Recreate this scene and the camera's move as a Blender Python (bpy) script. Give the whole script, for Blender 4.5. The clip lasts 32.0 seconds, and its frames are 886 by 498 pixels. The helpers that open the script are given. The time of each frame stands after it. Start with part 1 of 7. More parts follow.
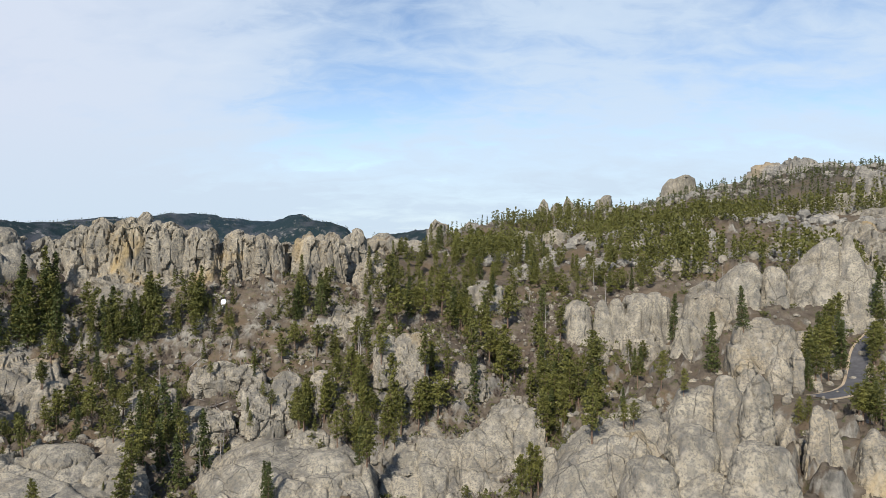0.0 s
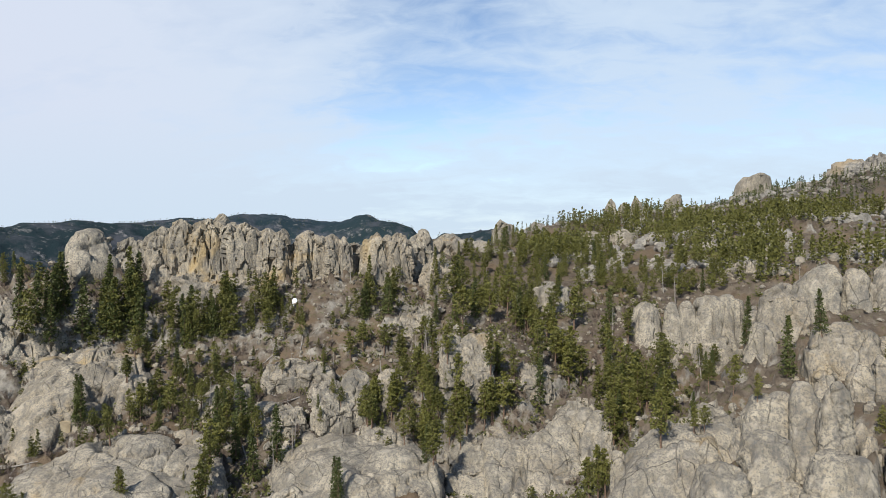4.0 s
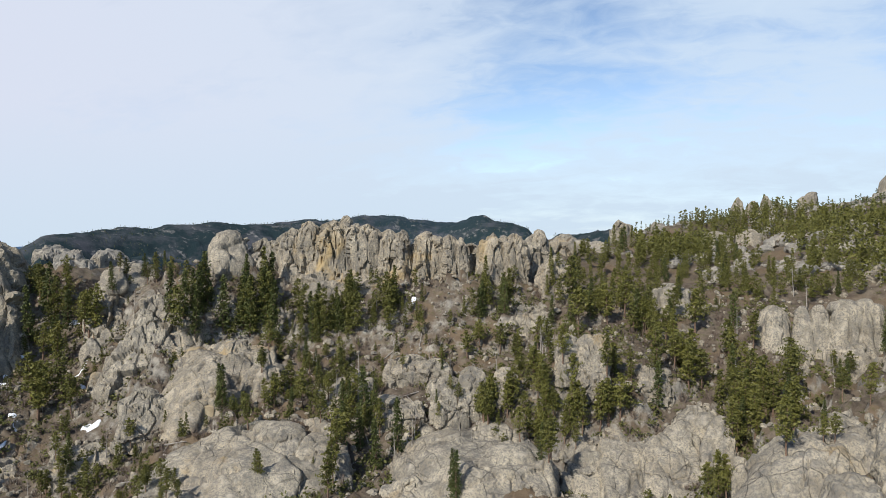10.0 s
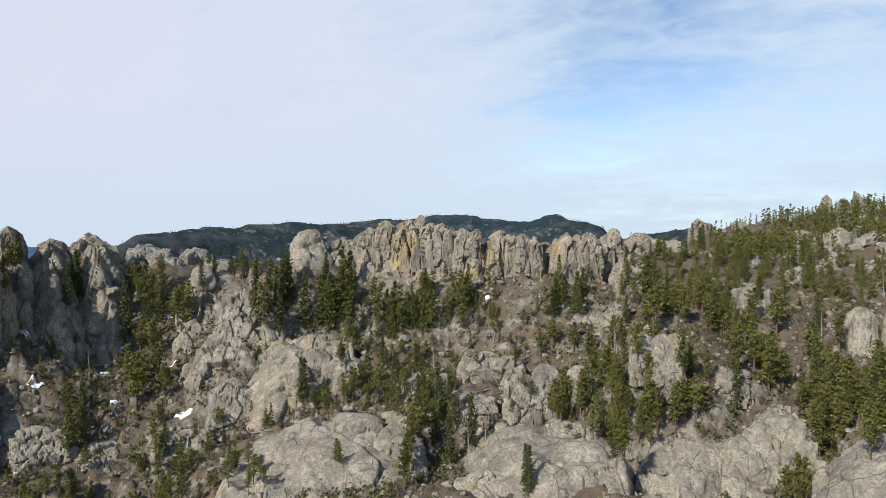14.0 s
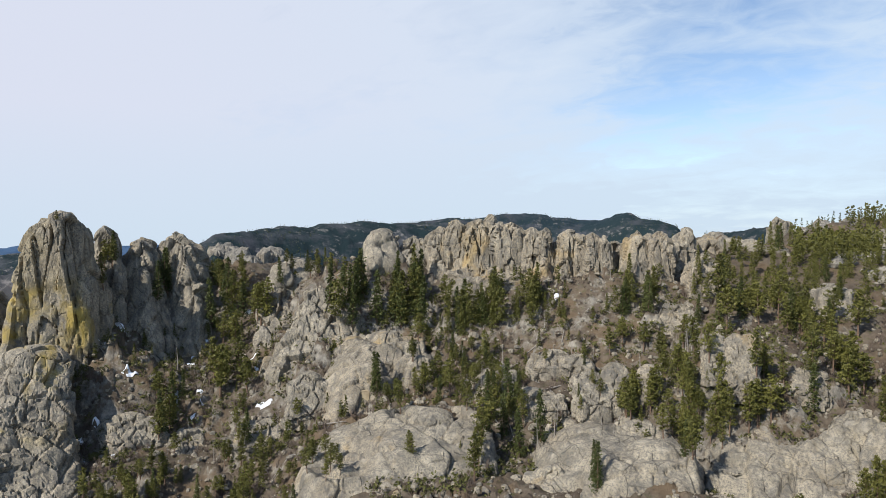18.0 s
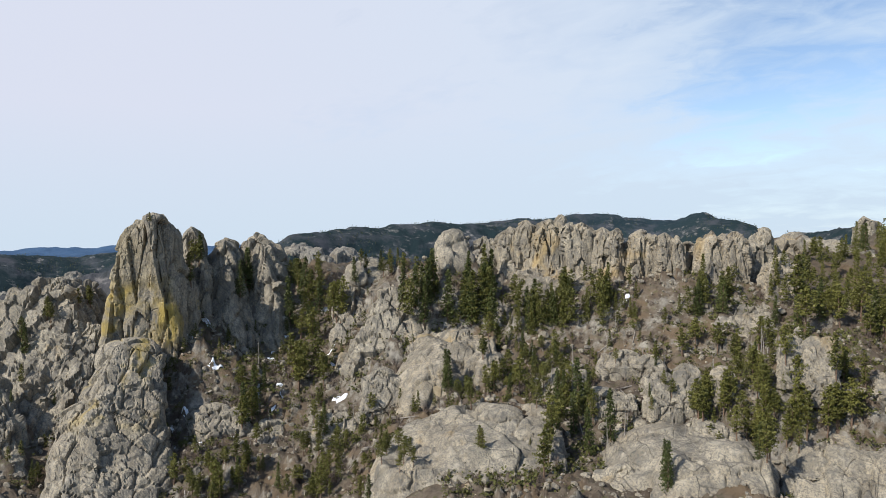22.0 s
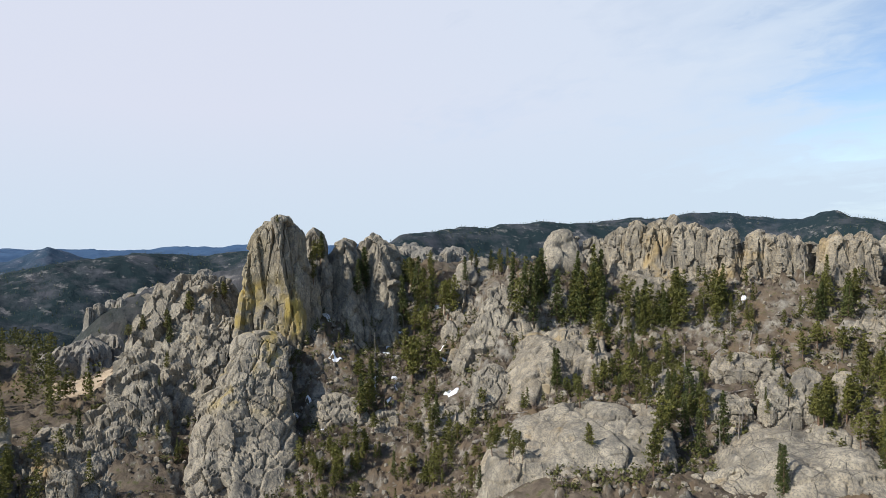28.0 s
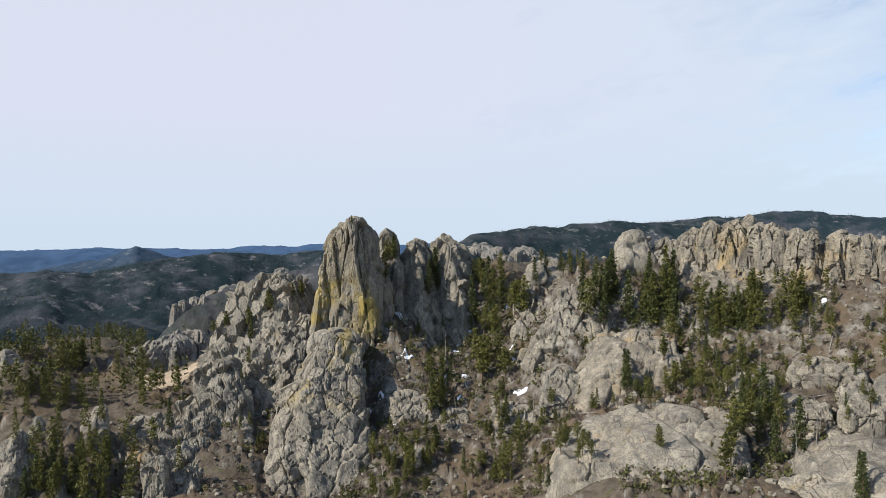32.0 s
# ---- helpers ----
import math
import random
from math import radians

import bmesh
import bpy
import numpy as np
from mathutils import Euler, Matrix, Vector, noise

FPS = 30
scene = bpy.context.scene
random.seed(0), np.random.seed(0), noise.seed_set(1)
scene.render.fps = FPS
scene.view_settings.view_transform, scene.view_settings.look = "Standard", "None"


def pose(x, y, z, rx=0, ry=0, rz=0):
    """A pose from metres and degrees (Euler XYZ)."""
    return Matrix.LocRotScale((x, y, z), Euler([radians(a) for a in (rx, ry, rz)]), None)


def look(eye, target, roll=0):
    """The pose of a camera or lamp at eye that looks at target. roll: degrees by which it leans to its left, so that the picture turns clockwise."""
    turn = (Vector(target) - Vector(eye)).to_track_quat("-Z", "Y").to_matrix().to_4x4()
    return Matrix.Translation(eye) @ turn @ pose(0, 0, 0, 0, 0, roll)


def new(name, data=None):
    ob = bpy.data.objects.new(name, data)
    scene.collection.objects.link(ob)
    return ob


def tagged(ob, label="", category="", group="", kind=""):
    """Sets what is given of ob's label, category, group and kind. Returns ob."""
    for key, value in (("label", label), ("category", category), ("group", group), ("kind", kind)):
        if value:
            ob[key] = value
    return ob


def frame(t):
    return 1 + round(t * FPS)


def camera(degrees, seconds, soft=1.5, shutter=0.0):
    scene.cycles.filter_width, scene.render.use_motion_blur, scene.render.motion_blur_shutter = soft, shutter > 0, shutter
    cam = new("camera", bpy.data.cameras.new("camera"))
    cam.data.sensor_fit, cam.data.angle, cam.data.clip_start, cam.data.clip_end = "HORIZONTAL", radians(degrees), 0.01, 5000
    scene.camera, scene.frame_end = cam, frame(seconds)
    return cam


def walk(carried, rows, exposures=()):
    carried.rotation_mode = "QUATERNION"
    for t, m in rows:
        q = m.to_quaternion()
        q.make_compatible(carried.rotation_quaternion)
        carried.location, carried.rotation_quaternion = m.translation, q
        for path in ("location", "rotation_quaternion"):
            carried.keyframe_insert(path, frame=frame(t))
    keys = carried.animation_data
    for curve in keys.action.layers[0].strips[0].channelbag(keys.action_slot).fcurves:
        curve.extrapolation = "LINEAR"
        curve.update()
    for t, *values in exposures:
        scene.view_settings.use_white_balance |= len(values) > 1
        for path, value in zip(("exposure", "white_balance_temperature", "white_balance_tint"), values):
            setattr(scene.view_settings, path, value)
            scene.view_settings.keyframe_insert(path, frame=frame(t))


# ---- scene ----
cam = camera(64.71, 32.0, soft=0.5)
PATH = [
    (0.0, pose(-1.95, 9.96, 99.84, 89.189, 0.000, 2.483)),
    (1.0, pose(-2.04, 9.77, 99.92, 89.166, 0.000, 3.766)),
    (2.0, pose(-2.10, 9.50, 100.00, 89.166, 0.000, 5.009)),
    (3.0, pose(-2.13, 9.16, 100.05, 89.175, 0.000, 6.361)),
    (4.0, pose(-2.13, 8.75, 100.10, 89.186, 0.000, 7.782)),
    (5.0, pose(-2.11, 8.27, 100.13, 89.203, 0.000, 9.192)),
    (6.0, pose(-2.05, 7.74, 100.15, 89.221, 0.000, 10.730)),
    (7.0, pose(-1.97, 7.15, 100.16, 89.242, 0.000, 12.371)),
    (8.0, pose(-1.86, 6.50, 100.16, 89.248, 0.000, 13.988)),
    (9.0, pose(-1.73, 5.81, 100.16, 89.238, 0.000, 15.598)),
    (10.0, pose(-1.56, 5.08, 100.15, 89.224, 0.000, 17.207)),
    (11.0, pose(-1.37, 4.30, 100.13, 89.210, 0.000, 18.746)),
    (12.0, pose(-1.15, 3.50, 100.11, 89.196, 0.000, 20.237)),
    (13.0, pose(-0.90, 2.66, 100.08, 89.181, 0.000, 21.717)),
    (14.0, pose(-0.63, 1.79, 100.06, 89.171, 0.000, 23.175)),
    (15.0, pose(-0.33, 0.90, 100.03, 89.159, 0.000, 24.599)),
    (16.0, pose(0.00, 0.00, 100.00, 89.124, 0.000, 25.999)),
    (17.0, pose(0.36, -0.92, 99.97, 89.099, 0.000, 27.392)),
    (18.0, pose(0.74, -1.85, 99.95, 89.086, 0.000, 28.785)),
    (19.0, pose(1.15, -2.78, 99.92, 89.091, 0.000, 30.183)),
    (20.0, pose(1.58, -3.71, 99.91, 89.094, 0.000, 31.591)),
    (21.0, pose(2.04, -4.64, 99.89, 89.108, 0.000, 33.017)),
    (22.0, pose(2.53, -5.56, 99.89, 89.123, 0.000, 34.457)),
    (23.0, pose(3.05, -6.47, 99.89, 89.115, 0.000, 35.906)),
    (24.0, pose(3.59, -7.36, 99.90, 89.100, 0.000, 37.354)),
    (25.0, pose(4.15, -8.23, 99.92, 89.092, 0.000, 38.797)),
    (26.0, pose(4.74, -9.08, 99.95, 89.095, 0.000, 40.251)),
    (27.0, pose(5.36, -9.90, 99.99, 89.101, 0.000, 41.767)),
    (28.0, pose(6.00, -10.68, 100.04, 89.104, 0.000, 43.326)),
    (29.0, pose(6.67, -11.43, 100.11, 89.104, 0.000, 44.911)),
    (30.0, pose(7.37, -12.13, 100.19, 89.095, 0.000, 46.477)),
    (31.0, pose(8.09, -12.79, 100.29, 89.083, 0.000, 47.902)),
    (32.0, pose(8.83, -13.39, 100.41, 89.061, 0.000, 49.064)),
]
walk(cam, PATH)


# ---------------------------------------------------------------- world, sun, exposure
SUN_AZ, SUN_EL = -163.0, 39.0
SUN_WAY = Vector((math.sin(radians(SUN_AZ)) * math.cos(radians(SUN_EL)), math.cos(radians(SUN_AZ)) * math.cos(radians(SUN_EL)), math.sin(radians(SUN_EL))))
sun = new("sun", bpy.data.lights.new("sun", "SUN"))
sun.data.energy, sun.data.angle, sun.data.color = 5.0, radians(0.6), (1.0, 0.95, 0.87)
sun.matrix_world = look(SUN_WAY * 400, (0, 0, 0))


def node(tree, kind, **inputs):
    """A node with its inputs set by name (underscores for spaces) or linked from sockets."""
    n = tree.nodes.new(kind)
    for key, val in inputs.items():
        sock = n.inputs[int(key[1:])] if key[0] == "i" and key[1:].isdigit() else n.inputs[key.replace("_", " ")]
        if isinstance(val, bpy.types.NodeSocket):
            tree.links.new(val, sock)
        else:
            sock.default_value = val
    return n


def maths(tree, op, a, b=0.0, clamp=False):
    n = tree.nodes.new("ShaderNodeMath")
    n.operation, n.use_clamp = op, clamp
    for sock, val in zip(n.inputs, (a, b)):
        if isinstance(val, bpy.types.NodeSocket):
            tree.links.new(val, sock)
        else:
            sock.default_value = val
    return n.outputs[0]


def ramp(tree, fac, stops):
    n = tree.nodes.new("ShaderNodeValToRGB")
    tree.links.new(fac, n.inputs[0])
    e = n.color_ramp.elements
    while len(e) < len(stops):
        e.new(0.5)
    for item, (at, col) in zip(e, stops):
        item.position = at
        item.color = (*col, 1) if isinstance(col, tuple) else (col, col, col, 1)
    return n.outputs[0]


def mix(tree, fac, a, b):
    n = tree.nodes.new("ShaderNodeMix")
    n.data_type = "RGBA"
    for sock, val in ((n.inputs[0], fac), (n.inputs[6], a), (n.inputs[7], b)):
        if isinstance(val, bpy.types.NodeSocket):
            tree.links.new(val, sock)
        else:
            sock.default_value = (*val, 1) if isinstance(val, tuple) else val
    return n.outputs[2]


def bearing(tree, way, az, el):
    """Cosine between a direction socket and a bearing."""
    n = tree.nodes.new("ShaderNodeVectorMath")
    n.operation = "DOT_PRODUCT"
    tree.links.new(way, n.inputs[0])
    a, e = radians(az), radians(el)
    n.inputs[1].default_value = (math.sin(a) * math.cos(e), math.cos(a) * math.cos(e), math.sin(e))
    return n.outputs["Value"]


def make_sky():
    world = bpy.data.worlds.new("sky")
    scene.world = world
    world.use_nodes = True
    t = world.node_tree
    t.nodes.clear()
    sky = node(t, "ShaderNodeTexSky")
    sky.sky_type, sky.sun_disc = "NISHITA", False
    sky.sun_elevation, sky.sun_rotation = radians(SUN_EL), radians(SUN_AZ)
    sky.altitude, sky.air_density, sky.dust_density, sky.ozone_density = 1800, 1.0, 0.6, 1.0
    way = node(t, "ShaderNodeTexCoord").outputs["Generated"]
    part_xyz = node(t, "ShaderNodeSeparateXYZ", Vector=way)
    up = maths(t, "MAXIMUM", maths(t, "ADD", part_xyz.outputs[2], 0.30), 0.08)
    flat = node(t, "ShaderNodeCombineXYZ", X=maths(t, "DIVIDE", part_xyz.outputs[0], up), Y=maths(t, "DIVIDE", part_xyz.outputs[1], up), Z=0.0)
    streak = node(t, "ShaderNodeMapping", Vector=flat.outputs[0], Rotation=(0, 0, radians(-18)), Scale=(0.8, 2.2, 1.0))
    veil = node(t, "ShaderNodeTexNoise", Vector=streak.outputs[0], Scale=1.5, Detail=6.0, Roughness=0.5, Distortion=0.6).outputs[0]
    tuft = node(t, "ShaderNodeTexNoise", Vector=node(t, "ShaderNodeMapping", Vector=flat.outputs[0], Rotation=(0, 0, radians(-12)), Scale=(1.0, 1.5, 1.0)).outputs[0], Scale=8.0, Detail=7.0, Roughness=0.58, Distortion=0.5).outputs[0]
    # the veil is thick to the west and thins towards the north-east, with one torn opening
    west = ramp(t, bearing(t, way, -75, 14), [(0.45, 0.0), (0.97, 1.0)])
    hole = ramp(t, bearing(t, way, -9.0, 13.5), [(0.981, 0.0), (0.9975, 1.0)])
    hole2 = ramp(t, bearing(t, way, 24, 17), [(0.978, 0.0), (0.999, 1.0)])
    band = ramp(t, bearing(t, way, 10, 3), [(0.90, 0.0), (0.998, 1.0)])
    cover = maths(t, "ADD", maths(t, "MULTIPLY", veil, 0.75), maths(t, "MULTIPLY", tuft, 0.50))
    cover = maths(t, "ADD", cover, maths(t, "MULTIPLY", west, 0.42))
    cover = maths(t, "SUBTRACT", cover, maths(t, "MULTIPLY", hole, 0.14))
    cover = maths(t, "SUBTRACT", cover, maths(t, "MULTIPLY", hole2, 0.10))
    cover = maths(t, "SUBTRACT", cover, maths(t, "MULTIPLY", band, 0.05))
    cover = maths(t, "ADD", cover, maths(t, "MULTIPLY", ramp(t, part_xyz.outputs[2], [(0.02, 1.0), (0.16, 0.0)]), 0.28))
    high = ramp(t, part_xyz.outputs[2], [(0.36, 0.0), (0.62, 1.0)])
    behind = ramp(t, bearing(t, way, 160, 0), [(0.0, 0.0), (0.7, 1.0)])
    cover = maths(t, "SUBTRACT", cover, maths(t, "MULTIPLY", maths(t, "MAXIMUM", high, behind), 0.5))
    thick = ramp(t, cover, [(0.36, 0.05), (0.62, 0.78), (0.88, 0.98)])
    white = mix(t, west, (0.66, 0.785, 0.93), (0.715, 0.755, 0.885))
    low_sky = ramp(t, part_xyz.outputs[2], [(0.0, 1.0), (0.17, 0.0)])
    white = mix(t, maths(t, "MULTIPLY", low_sky, 0.8), white, (0.60, 0.735, 0.87))
    clear = node(t, "ShaderNodeVectorMath", i0=sky.outputs[0])
    clear.operation = "SCALE"
    clear.inputs["Scale"].default_value = 0.155
    whole = mix(t, thick, clear.outputs[0], white)
    back = node(t, "ShaderNodeBackground", Color=whole, Strength=1.0)
    out = node(t, "ShaderNodeOutputWorld")
    t.links.new(back.outputs[0], out.inputs[0])


make_sky()
scene.view_settings.exposure = 0.0


# ---------------------------------------------------------------- materials
def material(name):
    m = bpy.data.materials.new(name)
    m.use_nodes = True
    t = m.node_tree
    t.nodes.clear()
    shader = node(t, "ShaderNodeBsdfPrincipled")
    out = node(t, "ShaderNodeOutputMaterial")
    t.links.new(shader.outputs[0], out.inputs[0])
    return m, t, shader


def spots(t, where, scale, detail=5.0, rough=0.55, stretch=None, distort=0.0):
    if stretch:
        where = node(t, "ShaderNodeMapping", Vector=where, Scale=stretch).outputs[0]
    return node(t, "ShaderNodeTexNoise", Vector=where, Scale=scale, Detail=detail, Roughness=rough, Distortion=distort).outputs[0]


def granite(name, pale, dark, stain, stain_from, size=1.0, belt=None):
    """Weathered granite: mottled grey, vertical dark streaks, ochre lichen, cracks and coarse grain."""
    m, t, shader = material(name)
    where = node(t, "ShaderNodeNewGeometry").outputs["Position"]
    mottle = spots(t, where, 0.16 / size, 6.0, 0.6)
    base = mix(t, ramp(t, mottle, [(0.38, 0.0), (0.62, 1.0)]), dark, pale)
    warm = spots(t, where, 0.055 / size, 4.0, 0.55)
    base = mix(t, ramp(t, warm, [(0.46, 0.0), (0.72, 0.55)]), base, (0.30, 0.245, 0.17))
    streak = spots(t, where, 0.55 / size, 5.0, 0.6, (1, 1, 0.09))
    base = mix(t, ramp(t, streak, [(0.50, 0.0), (0.68, 0.7)]), base, (0.105, 0.10, 0.095))
    speck = spots(t, where, 2.2 / size, 5.0, 0.7)
    base = mix(t, ramp(t, speck, [(0.41, 0.75), (0.53, 0.0)]), base, (0.12, 0.115, 0.105))
    crust = spots(t, where, 0.5 / size, 8.0, 0.68)
    base = mix(t, ramp(t, crust, [(0.53, 0.0), (0.61, 0.45)]), base, (0.16, 0.15, 0.13))
    bleach = spots(t, where, 0.35 / size, 6.0, 0.65, (1, 1, 0.6), 0.2)
    base = mix(t, ramp(t, bleach, [(0.54, 0.0), (0.66, 0.5)]), base, (0.45, 0.40, 0.315))
    lichen = spots(t, where, 0.06 / size, 5.0, 0.62, (1, 1, 0.8), 0.3)
    stained = ramp(t, lichen, [(stain_from, 0.0), (stain_from + 0.12, 0.8)])
    if belt:
        height = maths(t, "DIVIDE", node(t, "ShaderNodeSeparateXYZ", Vector=where).outputs[2], 100.0)
        stained = maths(t, "MULTIPLY", stained, ramp(t, height, [(belt[0], 0.0), (belt[0] + 0.08, 1.0), (belt[1] - 0.08, 1.0), (belt[1], 0.15)]))
    base = mix(t, stained, base, stain)
    warp = node(t, "ShaderNodeVectorMath", i0=where, i1=node(t, "ShaderNodeTexNoise", Vector=where, Scale=0.3 / size, Detail=3.0).outputs["Color"])
    warp.operation = "ADD"
    cell = node(t, "ShaderNodeMapping", Vector=warp.outputs[0], Scale=(1, 1, 0.38))
    joint = t.nodes.new("ShaderNodeTexVoronoi")
    joint.feature = "DISTANCE_TO_EDGE"
    t.links.new(cell.outputs[0], joint.inputs["Vector"])
    joint.inputs["Scale"].default_value = 0.21 / size
    crack = ramp(t, joint.outputs["Distance"], [(0.0, 1.0), (0.026, 0.0)])
    gate = ramp(t, spots(t, where, 0.10 / size, 3.0), [(0.46, 0.0), (0.54, 1.0)])
    crack = maths(t, "MULTIPLY", crack, gate)
    base = mix(t, maths(t, "MULTIPLY", crack, 0.45), base, (0.06, 0.055, 0.05))
    t.links.new(base, shader.inputs["Base Color"])
    shader.inputs["Roughness"].default_value = 0.92
    shader.inputs["Specular IOR Level"].default_value = 0.2
    coarse = maths(t, "ADD", maths(t, "MULTIPLY", spots(t, where, 1.6 / size, 7.0, 0.62, (1, 1, 0.5)), 1.0), maths(t, "MULTIPLY", crack, -0.6))
    b = node(t, "ShaderNodeBump", Strength=0.8, Distance=0.4 * size, Height=coarse)
    t.links.new(b.outputs[0], shader.inputs["Normal"])
    return m


GRANITE = granite("granite", (0.39, 0.342, 0.258), (0.205, 0.18, 0.137), (0.34, 0.235, 0.10), 0.62)
GRANITE_OCHRE = granite("granite_ochre", (0.40, 0.342, 0.25), (0.21, 0.18, 0.133), (0.37, 0.265, 0.12), 0.57)
GRANITE_LICHEN = granite("granite_lichen", (0.40, 0.348, 0.262), (0.215, 0.188, 0.142), (0.40, 0.29, 0.06), 0.50, 1.0, (0.44, 0.88))
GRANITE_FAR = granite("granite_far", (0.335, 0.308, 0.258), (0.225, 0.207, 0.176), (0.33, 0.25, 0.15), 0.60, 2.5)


def soil():
    """Hillside: brown litter and dry grass, grey rubble, bare rock where it is steep; far off brown and dark woodland
    under painted blue haze.
    """
    m, t, shader = material("hillside")
    geo = node(t, "ShaderNodeNewGeometry")
    where = geo.outputs["Position"]
    steep = node(t, "ShaderNodeSeparateXYZ", Vector=geo.outputs["Normal"]).outputs[2]
    litter = mix(t, ramp(t, spots(t, where, 0.35, 6.0, 0.65), [(0.35, 0.0), (0.65, 1.0)]), (0.082, 0.064, 0.049), (0.165, 0.134, 0.10))
    litter = mix(t, ramp(t, spots(t, where, 0.07, 4.0), [(0.5, 0.0), (0.62, 0.7)]), litter, (0.155, 0.11, 0.068))
    litter = mix(t, ramp(t, spots(t, where, 0.5, 5.0, 0.7), [(0.56, 0.0), (0.66, 0.75)]), litter, (0.075, 0.085, 0.028))
    rock = mix(t, ramp(t, spots(t, where, 0.5, 6.0, 0.65), [(0.35, 0.0), (0.65, 1.0)]), (0.12, 0.112, 0.097), (0.33, 0.30, 0.25))
    bare = maths(t, "ADD", maths(t, "MULTIPLY", maths(t, "SUBTRACT", 0.74, steep), 4.0), maths(t, "MULTIPLY", maths(t, "SUBTRACT", spots(t, where, 0.22, 7.0, 0.7), 0.49), 6.0), True)
    near = mix(t, bare, litter, rock)
    # far woodland and pale rock, their tones cooled to stand in for slight haze
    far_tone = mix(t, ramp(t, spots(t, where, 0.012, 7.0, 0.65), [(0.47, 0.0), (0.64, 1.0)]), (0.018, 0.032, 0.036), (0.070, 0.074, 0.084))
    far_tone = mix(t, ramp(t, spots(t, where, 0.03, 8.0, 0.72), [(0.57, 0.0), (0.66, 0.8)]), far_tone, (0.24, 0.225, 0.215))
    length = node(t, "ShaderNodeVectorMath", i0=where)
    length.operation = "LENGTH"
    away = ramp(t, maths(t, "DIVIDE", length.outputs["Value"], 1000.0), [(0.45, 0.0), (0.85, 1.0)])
    # aerial haze painted into the ground colour: blends to blue with distance
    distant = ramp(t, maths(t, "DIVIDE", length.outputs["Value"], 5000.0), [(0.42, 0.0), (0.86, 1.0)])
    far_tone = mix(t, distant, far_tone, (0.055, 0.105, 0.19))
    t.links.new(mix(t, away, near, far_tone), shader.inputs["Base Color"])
    shader.inputs["Roughness"].default_value = 0.95
    shader.inputs["Specular IOR Level"].default_value = 0.1
    rough = maths(t, "ADD", spots(t, where, 1.3, 8.0, 0.7), maths(t, "MULTIPLY", spots(t, where, 0.05, 8.0, 0.7), maths(t, "MULTIPLY", away, 12.0)))
    b = node(t, "ShaderNodeBump", Strength=0.9, Distance=0.5, Height=rough)
    t.links.new(b.outputs[0], shader.inputs["Normal"])
    return m


HILLSIDE = soil()


def plain(name, low, high, scale, rough=0.85, bump=0.0, by_object=0.0):
    m, t, shader = material(name)
    where = node(t, "ShaderNodeNewGeometry").outputs["Position"]
    tone = ramp(t, spots(t, where, scale, 5.0, 0.65), [(0.34, 0.0), (0.66, 1.0)])
    if by_object:
        own = node(t, "ShaderNodeObjectInfo").outputs["Random"]
        isle = node(t, "ShaderNodeNewGeometry").outputs["Random Per Island"]
        tone = maths(t, "ADD", maths(t, "MULTIPLY", tone, 1 - by_object), maths(t, "MULTIPLY", maths(t, "ADD", maths(t, "MULTIPLY", own, 0.6), maths(t, "MULTIPLY", isle, 0.4)), by_object))
    t.links.new(mix(t, tone, low, high), shader.inputs["Base Color"])
    shader.inputs["Roughness"].default_value = rough
    shader.inputs["Specular IOR Level"].default_value = 0.25
    if bump:
        b = node(t, "ShaderNodeBump", Strength=0.7, Distance=bump, Height=spots(t, where, scale * 3, 6.0, 0.6))
        t.links.new(b.outputs[0], shader.inputs["Normal"])
    return m


NEEDLES = plain("pine_needles", (0.026, 0.033, 0.008), (0.185, 0.174, 0.041), 0.8, 0.6, 0, 0.55)
NEEDLES_DARK = plain("spruce_needles", (0.022, 0.033, 0.011), (0.105, 0.115, 0.03), 0.8, 0.6, 0, 0.5)
BARK = plain("pine_bark", (0.10, 0.065, 0.045), (0.22, 0.15, 0.105), 3.0, 0.9, 0.05)
DEAD = plain("dead_wood", (0.20, 0.175, 0.15), (0.36, 0.33, 0.29), 2.0, 0.9, 0.03)
SHRUB = plain("bare_brush", (0.10, 0.075, 0.058), (0.20, 0.155, 0.125), 1.5, 0.9, 0, 0.5)
JUNIPER = plain("juniper_leaf", (0.05, 0.06, 0.018), (0.12, 0.115, 0.035), 1.5, 0.8, 0, 0.5)
SNOW = plain("snow", (0.70, 0.73, 0.78), (0.85, 0.86, 0.88), 0.8, 0.6, 0.1)
ASPHALT = plain("asphalt", (0.07, 0.068, 0.07), (0.12, 0.115, 0.12), 0.6, 0.9, 0.01)
SAND = plain("sandy_soil", (0.34, 0.26, 0.17), (0.48, 0.38, 0.27), 0.3, 0.95, 0.1)
QUARRY = plain("fresh_granite", (0.30, 0.235, 0.15), (0.43, 0.36, 0.24), 0.5, 0.85, 0.1)


# ---------------------------------------------------------------- builders
def mesh_from(name, verts, faces, mat, shade=True):
    me = bpy.data.meshes.new(name)
    me.from_pydata(np.asarray(verts).tolist() if not isinstance(verts, list) else verts, [], faces if isinstance(faces, list) else faces.tolist())
    if shade:
        me.polygons.foreach_set("use_smooth", [True] * len(me.polygons))
    me.materials.append(mat)
    me.update()
    return me


def part(name, me, parent, label=""):
    ob = new(name, me)
    ob.parent = parent
    if label:
        tagged(ob, label)
    return ob


# ---------------------------------------------------------------- noise
RNG = np.random.default_rng(7)
PERM = RNG.permutation(512)
PERM = np.concatenate([PERM, PERM, PERM])
UNIT = RNG.random(512)


def hash3(i, j, k):
    return PERM[(PERM[(PERM[i & 511] + j) & 511] + k) & 511]


